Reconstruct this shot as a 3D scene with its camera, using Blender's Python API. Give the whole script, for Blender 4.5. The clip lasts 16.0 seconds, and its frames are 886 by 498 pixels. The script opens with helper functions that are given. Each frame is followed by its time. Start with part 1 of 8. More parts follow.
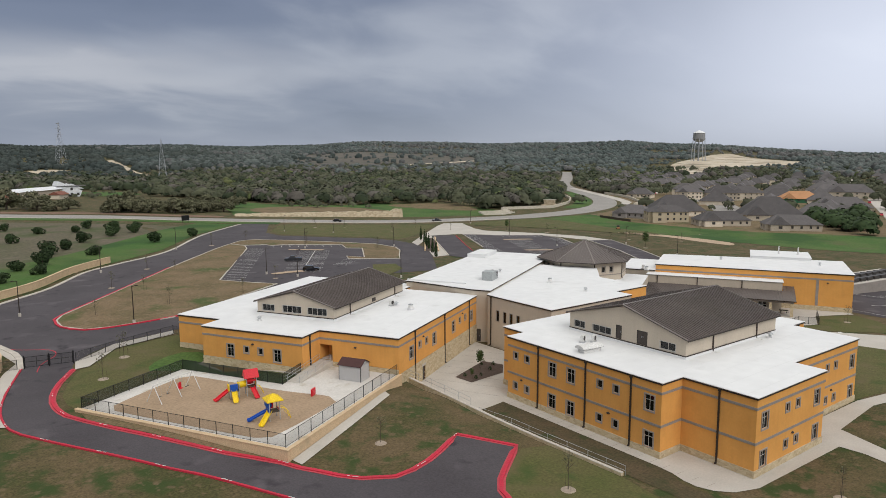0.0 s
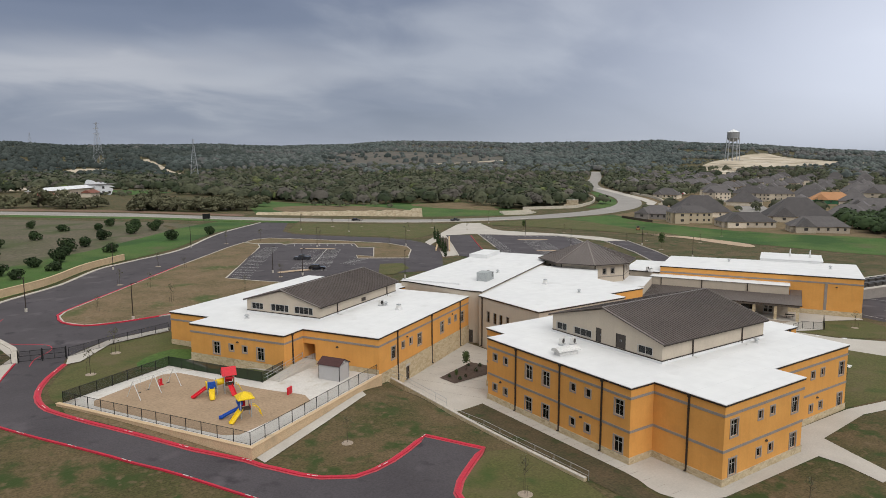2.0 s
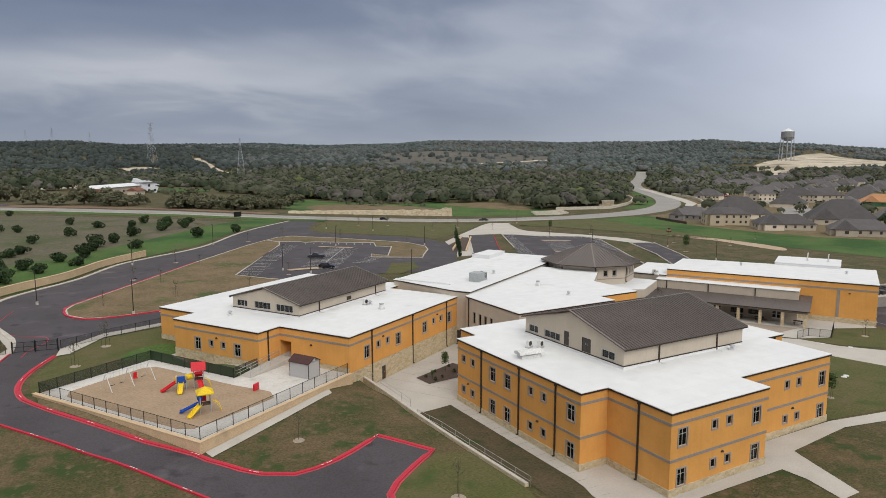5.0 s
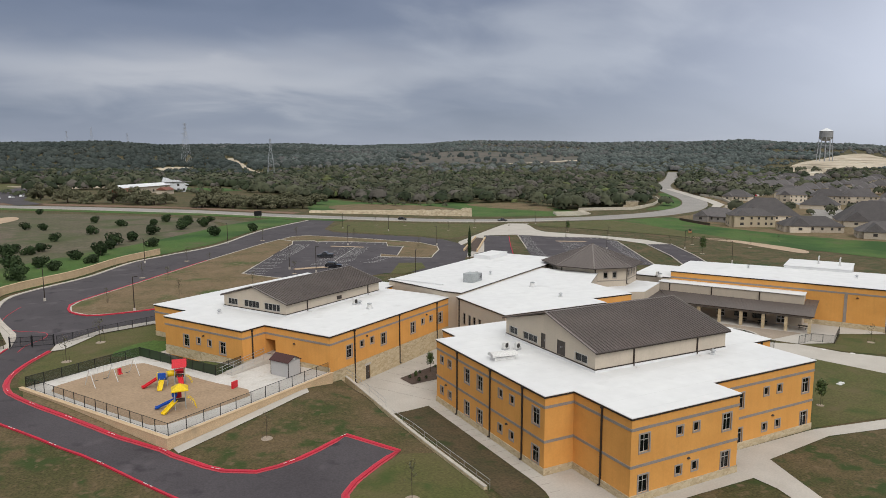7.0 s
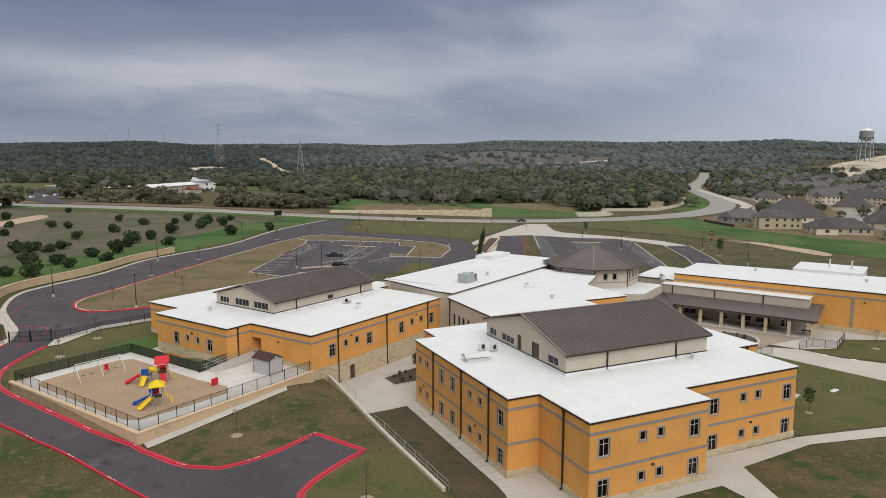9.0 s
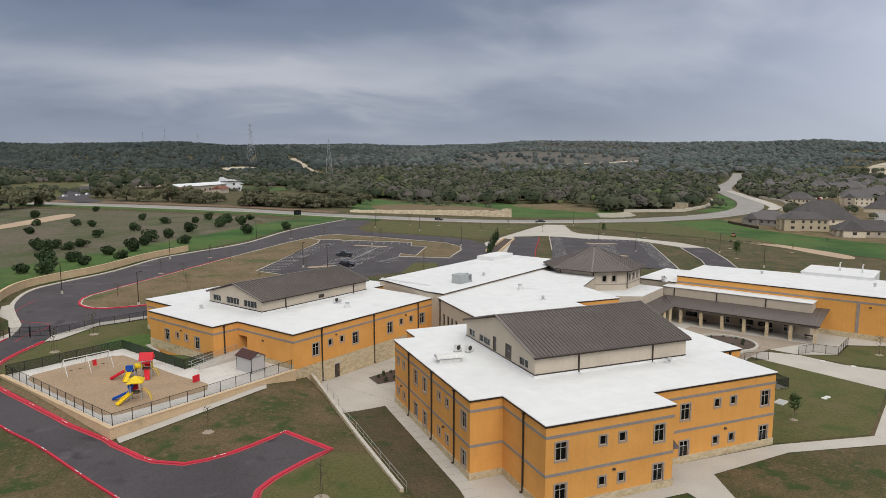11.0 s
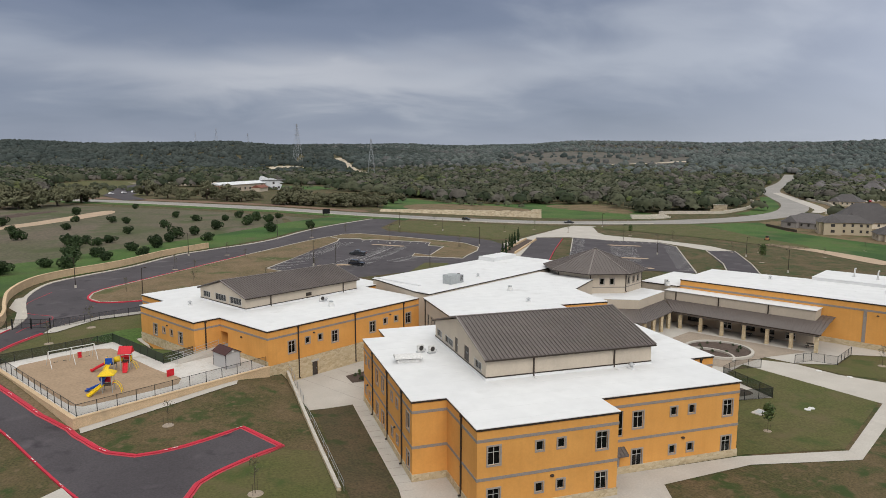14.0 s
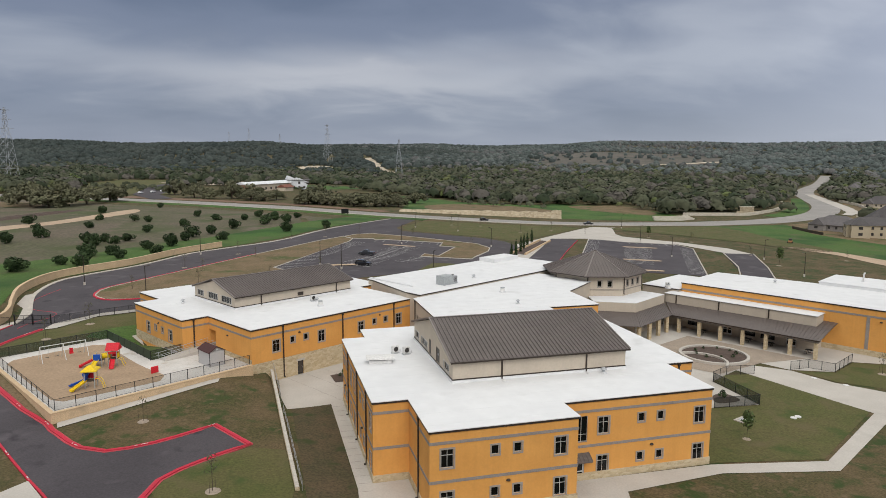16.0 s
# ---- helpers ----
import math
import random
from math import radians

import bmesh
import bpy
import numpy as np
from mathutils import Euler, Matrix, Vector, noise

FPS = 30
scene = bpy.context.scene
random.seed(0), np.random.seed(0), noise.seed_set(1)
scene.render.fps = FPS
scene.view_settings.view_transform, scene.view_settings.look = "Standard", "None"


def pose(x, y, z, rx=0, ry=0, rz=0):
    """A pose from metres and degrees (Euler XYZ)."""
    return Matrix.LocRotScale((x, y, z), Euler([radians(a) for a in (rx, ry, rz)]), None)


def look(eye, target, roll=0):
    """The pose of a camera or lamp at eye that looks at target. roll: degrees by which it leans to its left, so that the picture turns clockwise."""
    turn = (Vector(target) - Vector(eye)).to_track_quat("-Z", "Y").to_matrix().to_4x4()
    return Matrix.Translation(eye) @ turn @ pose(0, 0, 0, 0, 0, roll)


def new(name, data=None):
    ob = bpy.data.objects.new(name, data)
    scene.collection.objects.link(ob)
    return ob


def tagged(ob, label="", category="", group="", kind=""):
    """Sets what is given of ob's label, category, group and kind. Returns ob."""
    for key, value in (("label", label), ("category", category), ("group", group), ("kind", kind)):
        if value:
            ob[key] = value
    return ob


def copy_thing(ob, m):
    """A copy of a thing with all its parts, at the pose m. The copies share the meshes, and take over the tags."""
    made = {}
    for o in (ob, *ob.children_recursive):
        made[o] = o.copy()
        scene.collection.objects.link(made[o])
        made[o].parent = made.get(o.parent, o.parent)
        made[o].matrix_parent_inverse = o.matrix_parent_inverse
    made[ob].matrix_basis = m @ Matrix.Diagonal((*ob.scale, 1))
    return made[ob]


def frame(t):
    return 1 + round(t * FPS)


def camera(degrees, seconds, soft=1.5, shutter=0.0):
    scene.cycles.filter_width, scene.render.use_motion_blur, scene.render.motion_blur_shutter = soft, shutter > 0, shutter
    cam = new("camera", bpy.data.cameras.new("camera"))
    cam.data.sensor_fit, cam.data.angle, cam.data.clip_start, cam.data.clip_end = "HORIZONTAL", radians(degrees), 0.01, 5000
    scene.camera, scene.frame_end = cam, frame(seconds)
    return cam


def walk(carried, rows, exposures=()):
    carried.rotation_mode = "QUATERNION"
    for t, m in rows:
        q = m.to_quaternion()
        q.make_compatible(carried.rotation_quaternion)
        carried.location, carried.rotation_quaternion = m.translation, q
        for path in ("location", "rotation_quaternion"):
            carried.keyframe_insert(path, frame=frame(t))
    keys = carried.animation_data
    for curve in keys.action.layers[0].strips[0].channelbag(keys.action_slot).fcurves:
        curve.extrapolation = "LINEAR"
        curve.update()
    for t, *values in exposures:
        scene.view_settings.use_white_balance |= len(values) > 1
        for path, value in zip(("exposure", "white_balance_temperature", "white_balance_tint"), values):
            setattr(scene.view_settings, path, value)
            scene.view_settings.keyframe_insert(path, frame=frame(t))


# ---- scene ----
cam = camera(66.5, 16.0, soft=0.8)
METRES, EYE, TILT, LEAN, TURN = 58.0, 34.3, 0.0, 0.0, -36.7
ROWS = [
    (0.0, 0.0, 0.0, 0.0, -0.04, -7.68, 0.27),
    (0.5, 0.031, 0.0012, 0.0003, 0.62, -7.69, 0.26),
    (1.0, 0.0619, 0.0028, 0.0006, 1.3, -7.7, 0.23),
    (1.5, 0.093, 0.0048, 0.0008, 1.94, -7.71, 0.22),
    (2.0, 0.124, 0.0071, 0.0018, 2.62, -7.72, 0.2),
    (2.5, 0.1551, 0.0098, 0.0019, 3.26, -7.72, 0.21),
    (3.0, 0.1861, 0.0127, 0.0019, 3.93, -7.72, 0.19),
    (3.5, 0.2172, 0.0163, 0.0015, 4.61, -7.72, 0.17),
    (4.0, 0.2479, 0.0201, 0.0017, 5.29, -7.73, 0.14),
    (6.5, 0.4031, 0.0445, 0.0021, 8.68, -7.75, 0.08),
    (7.0, 0.4341, 0.0505, 0.0023, 9.35, -7.74, 0.07),
    (7.5, 0.4647, 0.0569, 0.0025, 10.03, -7.74, 0.05),
    (8.0, 0.4955, 0.0635, 0.0027, 10.69, -7.74, 0.05),
    (8.5, 0.526, 0.0703, 0.0023, 11.37, -7.73, 0.03),
    (9.0, 0.5564, 0.0774, 0.0021, 12.05, -7.73, 0.03),
    (11.5, 0.7072, 0.1177, 0.0025, 15.39, -7.71, -0.01),
    (12.0, 0.737, 0.1269, 0.0027, 16.07, -7.71, -0.03),
    (12.5, 0.7665, 0.1365, 0.0029, 16.7, -7.71, -0.06),
    (13.0, 0.7958, 0.1465, 0.0027, 17.37, -7.72, -0.12),
    (13.5, 0.8253, 0.1569, 0.0025, 18.04, -7.72, -0.15),
    (14.0, 0.8546, 0.1675, 0.0031, 18.71, -7.73, -0.16),
    (14.5, 0.884, 0.1787, 0.0036, 19.37, -7.72, -0.18),
    (15.0, 0.913, 0.1903, 0.004, 20.04, -7.72, -0.18),
    (15.5, 0.942, 0.2022, 0.0048, 20.71, -7.72, -0.2),
    (16.0, 0.971, 0.2144, 0.0055, 21.37, -7.73, -0.24),
]
walk(cam, [(t, pose(0, 0, EYE, TILT, LEAN, TURN) @ pose(METRES * x, METRES * y, METRES * z, 90 + pitch, roll, yaw)) for t, x, y, z, yaw, pitch, roll in ROWS],
     exposures=[(0.0, 0.05, 6400.0, 10.0), (16.0, 0.08, 6400.0, 10.0)])

# ---- overcast sky and a soft sun ----
SUN_ELEVATION, SUN_AZIMUTH = 40.0, 186.0   # azimuth clockwise from +y


def make_world():
    world = bpy.data.worlds.new("overcast_sky")
    scene.world = world
    world.use_nodes = True
    nt = world.node_tree
    nt.nodes.clear()
    N, L = nt.nodes.new, nt.links.new

    def val(op, a, b=None, clamp=False):
        n = N("ShaderNodeMath")
        n.operation, n.use_clamp = op, clamp
        for i, v in enumerate((a, b)):
            if v is None:
                continue
            if isinstance(v, (int, float)):
                n.inputs[i].default_value = v
            else:
                L(v, n.inputs[i])
        return n.outputs[0]

    def mixc(f, a, b, blend="MIX"):
        n = N("ShaderNodeMix")
        n.data_type, n.blend_type = "RGBA", blend
        for sock, v in ((n.inputs[0], f), (n.inputs[6], a), (n.inputs[7], b)):
            if isinstance(v, (int, float)):
                sock.default_value = v
            elif isinstance(v, tuple):
                sock.default_value = (*v, 1)
            else:
                L(v, sock)
        return n.outputs[2]

    tc = N("ShaderNodeTexCoord")
    sep = N("ShaderNodeSeparateXYZ")
    L(tc.outputs["Generated"], sep.inputs[0])
    x, y, z = sep.outputs
    up = val("MAXIMUM", z, 0.0)
    den = val("ADD", up, 0.26)
    flat = N("ShaderNodeCombineXYZ")
    L(val("DIVIDE", x, den), flat.inputs[0])
    L(val("DIVIDE", y, den), flat.inputs[1])

    def cloud(scale, detail, rough, off, warp):
        mp = N("ShaderNodeMapping")
        mp.inputs["Location"].default_value = off
        mp.inputs["Rotation"].default_value = (0, 0, radians(32))
        mp.inputs["Scale"].default_value = (0.7, 1.0, 1.0)
        L(flat.outputs[0], mp.inputs[0])
        n = N("ShaderNodeTexNoise")
        n.inputs["Scale"].default_value, n.inputs["Detail"].default_value = scale, detail
        n.inputs["Roughness"].default_value, n.inputs["Distortion"].default_value = rough, warp
        L(mp.outputs[0], n.inputs["Vector"])
        return n.outputs["Fac"]

    big = cloud(1.15, 3.5, 0.42, (3.1, 1.7, 0.0), 0.25)
    fine = cloud(3.2, 5.0, 0.5, (7.3, 4.2, 2.0), 0.4)
    mass = val("ADD", val("MULTIPLY", big, 0.75), val("MULTIPLY", fine, 0.25))
    ramp = N("ShaderNodeValToRGB")
    ramp.color_ramp.interpolation = "EASE"
    e = ramp.color_ramp.elements
    e[0].position, e[0].color = 0.36, (0.116, 0.146, 0.215, 1)
    e[1].position, e[1].color = 0.68, (0.345, 0.372, 0.432, 1)
    m = e.new(0.50)
    m.color = (0.166, 0.196, 0.272, 1)
    L(mass, ramp.inputs[0])
    clouds = ramp.outputs[0]
    # long pale break in the cloud low in the north
    az = val("ARCTAN2", x, y)
    wob = val("MULTIPLY", val("SUBTRACT", fine, 0.5), 0.10)
    d1 = val("DIVIDE", val("SUBTRACT", az, 0.12), 0.30)
    d2 = val("DIVIDE", val("SUBTRACT", val("ADD", up, wob), 0.112), 0.036)
    gap = val("POWER", 2.718, val("MULTIPLY", val("ADD", val("MULTIPLY", d1, d1), val("MULTIPLY", d2, d2)), -1.0))
    clouds = mixc(val("MULTIPLY", gap, 0.8, True), clouds, (0.50, 0.505, 0.535))
    # brighter towards the east
    east = val("MULTIPLY", val("ADD", val("MULTIPLY", x, 0.95), val("MULTIPLY", y, 0.30)), 1.0)
    east = val("POWER", val("MAXIMUM", east, 0.0), 13.0)
    clouds = mixc(val("MULTIPLY", east, 0.85, True), clouds, (0.92, 0.96, 1.08))
    # pale veil along the horizon
    veil = val("POWER", 2.718, val("MULTIPLY", up, -17.0))
    pale = mixc(val("MULTIPLY", x, 1.5, True), (0.285, 0.318, 0.392), (0.385, 0.418, 0.485))
    clouds = mixc(val("MULTIPLY", veil, 0.9, True), clouds, pale)
    # overcast sky is several times brighter overhead
    zen = N("ShaderNodeMapRange")
    zen.interpolation_type = "SMOOTHERSTEP"
    zen.inputs["From Min"].default_value, zen.inputs["From Max"].default_value = 0.24, 0.75
    zen.inputs["To Min"].default_value, zen.inputs["To Max"].default_value = 1.0, 3.7
    L(up, zen.inputs[0])
    high = N("ShaderNodeMapRange")
    high.inputs["From Min"].default_value, high.inputs["From Max"].default_value = 0.22, 0.5
    L(up, high.inputs[0])
    clouds = mixc(high.outputs[0], clouds, (0.262, 0.260, 0.250))
    bright = N("ShaderNodeVectorMath")
    bright.operation = "SCALE"
    L(clouds, bright.inputs[0])
    L(zen.outputs[0], bright.inputs["Scale"])
    sky = N("ShaderNodeTexSky")
    sky.sky_type, sky.sun_disc = "NISHITA", False
    sky.sun_elevation, sky.sun_rotation = radians(SUN_ELEVATION), radians(SUN_AZIMUTH)
    veiled = N("ShaderNodeVectorMath")
    veiled.operation = "SCALE"
    L(sky.outputs[0], veiled.inputs[0])
    veiled.inputs["Scale"].default_value = 0.006
    add = N("ShaderNodeVectorMath")
    L(bright.outputs[0], add.inputs[0])
    L(veiled.outputs[0], add.inputs[1])
    bg = N("ShaderNodeBackground")
    bg.inputs["Strength"].default_value = 1.0
    L(add.outputs[0], bg.inputs[0])
    out = N("ShaderNodeOutputWorld")
    L(bg.outputs[0], out.inputs[0])


make_world()
sun = new("sun", bpy.data.lights.new("sun", "SUN"))
sun.data.energy, sun.data.angle, sun.data.color = 1.5, radians(40), (1.0, 0.965, 0.92)
sa, se = radians(SUN_AZIMUTH), radians(SUN_ELEVATION)
sun.matrix_world = look((math.sin(sa) * math.cos(se) * 300, math.cos(sa) * math.cos(se) * 300, math.sin(se) * 300), (0, 0, 0))


# ---- materials ----
def mat(name, a, b=None, rough=0.8, metal=0.0, big=0.15, fine=6.0, bump=0.2, dist=0.02, spots=None, spec=0.3, coat=0.0, per_object=0.0, per_island=0.0, detail=5.0, tone=0.19, streak=0.0, edge=0.18, spots2=None):
    """A surface of colours a to b, mottled at two scales, with fine relief and optional stains."""
    m = bpy.data.materials.new(name)
    m.use_nodes = True
    nt = m.node_tree
    N, L = nt.nodes.new, nt.links.new
    bs = nt.nodes["Principled BSDF"]
    bs.inputs["Roughness"].default_value, bs.inputs["Metallic"].default_value = rough, metal
    bs.inputs["Specular IOR Level"].default_value = spec
    bs.inputs["Coat Weight"].default_value = coat
    b = b or tuple(c * 0.82 for c in a)
    tc = N("ShaderNodeTexCoord")

    def noise_at(scale, det, off):
        n = N("ShaderNodeTexNoise")
        n.inputs["Scale"].default_value, n.inputs["Detail"].default_value = scale, det
        mp = N("ShaderNodeMapping")
        mp.inputs["Location"].default_value = (off, off * 0.7, off * 1.3)
        L(tc.outputs["Object"], mp.inputs[0])
        L(mp.outputs[0], n.inputs["Vector"])
        return n.outputs["Fac"]

    def mapped(sock, lo, hi, to0=0.0, to1=1.0):
        r = N("ShaderNodeMapRange")
        r.inputs["From Min"].default_value, r.inputs["From Max"].default_value = lo, hi
        r.inputs["To Min"].default_value, r.inputs["To Max"].default_value = to0, to1
        L(sock, r.inputs[0])
        return r.outputs[0]

    def mix(f, c0, c1, blend="MIX"):
        n = N("ShaderNodeMix")
        n.data_type, n.blend_type = "RGBA", blend
        for sock, v in ((n.inputs[0], f), (n.inputs[6], c0), (n.inputs[7], c1)):
            if isinstance(v, (int, float)):
                sock.default_value = v
            elif isinstance(v, tuple):
                sock.default_value = (*v[:3], 1)
            else:
                L(v, sock)
        return n.outputs[2]

    col = mix(mapped(noise_at(big, detail, 3.0), 0.5 - edge, 0.5 + edge), a, b)
    f2 = noise_at(fine, 4.0, 11.0)
    g = N("ShaderNodeCombineColor")
    for i in range(3):
        L(mapped(f2, 0.25, 0.75, 1.0 - tone, 1.0 + tone), g.inputs[i])
    col = mix(1.0, col, g.outputs[0], "MULTIPLY")
    if streak:
        n = N("ShaderNodeTexNoise")
        n.inputs["Scale"].default_value, n.inputs["Detail"].default_value = 1.0, 5.0
        mp = N("ShaderNodeMapping")
        mp.inputs["Scale"].default_value = (2.2, 2.2, 0.12)
        L(tc.outputs["Object"], mp.inputs[0])
        L(mp.outputs[0], n.inputs["Vector"])
        g = N("ShaderNodeCombineColor")
        for i in range(3):
            L(mapped(n.outputs["Fac"], 0.42, 0.72, 1.03, 1.0 - streak), g.inputs[i])
        col = mix(1.0, col, g.outputs[0], "MULTIPLY")
    for sp, off in ((spots, 23.0), (spots2, 41.0)):
        if sp:
            colour, scale, lo, hi = sp
            col = mix(mapped(noise_at(scale, 6.0, off), lo, hi), col, colour)
    for amount, source in ((per_object, "ob"), (per_island, "isl")):
        if amount:
            if source == "ob":
                r = N("ShaderNodeObjectInfo").outputs["Random"]
            else:
                r = N("ShaderNodeNewGeometry").outputs["Random Per Island"]
            h = N("ShaderNodeCombineColor")
            for i in range(3):
                L(mapped(r, 0, 1, 1 - amount, 1 + amount), h.inputs[i])
            col = mix(1.0, col, h.outputs[0], "MULTIPLY")
    L(col, bs.inputs["Base Color"])
    if bump:
        bn = N("ShaderNodeBump")
        bn.inputs["Strength"].default_value, bn.inputs["Distance"].default_value = bump, dist
        L(f2, bn.inputs["Height"])
        L(bn.outputs[0], bs.inputs["Normal"])
    return m


def stone_mat(name, a, b, c, size=2.2):
    """Coursed rubble limestone: irregular blocks with pale joints."""
    m = mat(name, a, b, rough=0.9, big=0.5, fine=9.0, bump=0.3)
    nt = m.node_tree
    N, L = nt.nodes.new, nt.links.new
    bs = nt.nodes["Principled BSDF"]
    old = bs.inputs["Base Color"].links[0].from_socket
    tc = N("ShaderNodeTexCoord")
    mp = N("ShaderNodeMapping")
    mp.inputs["Scale"].default_value = (1.0, 1.0, 1.9)
    L(tc.outputs["Object"], mp.inputs[0])
    v = N("ShaderNodeTexVoronoi")
    v.inputs["Scale"].default_value = size
    L(mp.outputs[0], v.inputs["Vector"])
    hsv = N("ShaderNodeSeparateColor")
    L(v.outputs["Color"], hsv.inputs[0])
    mx = N("ShaderNodeMix")
    mx.data_type = "RGBA"
    L(hsv.outputs[0], mx.inputs[0])
    L(old, mx.inputs[6])
    mx.inputs[7].default_value = (*c, 1)
    L(mx.outputs[2], bs.inputs["Base Color"])
    e = N("ShaderNodeTexVoronoi")
    e.feature = "DISTANCE_TO_EDGE"
    e.inputs["Scale"].default_value = size
    L(mp.outputs[0], e.inputs["Vector"])
    r = N("ShaderNodeMapRange")
    r.inputs["From Max"].default_value = 0.08
    L(e.outputs["Distance"], r.inputs[0])
    bn = N("ShaderNodeBump")
    bn.inputs["Strength"].default_value, bn.inputs["Distance"].default_value = 0.6, 0.05
    L(r.outputs[0], bn.inputs["Height"])
    L(bn.outputs[0], bs.inputs["Normal"])
    return m


def glass_mat(name, tint, rough=0.03):
    m = bpy.data.materials.new(name)
    m.use_nodes = True
    bs = m.node_tree.nodes["Principled BSDF"]
    bs.inputs["Base Color"].default_value = (*tint, 1)
    bs.inputs["Roughness"].default_value = rough
    bs.inputs["Transmission Weight"].default_value = 0.85
    bs.inputs["IOR"].default_value = 1.45
    return m


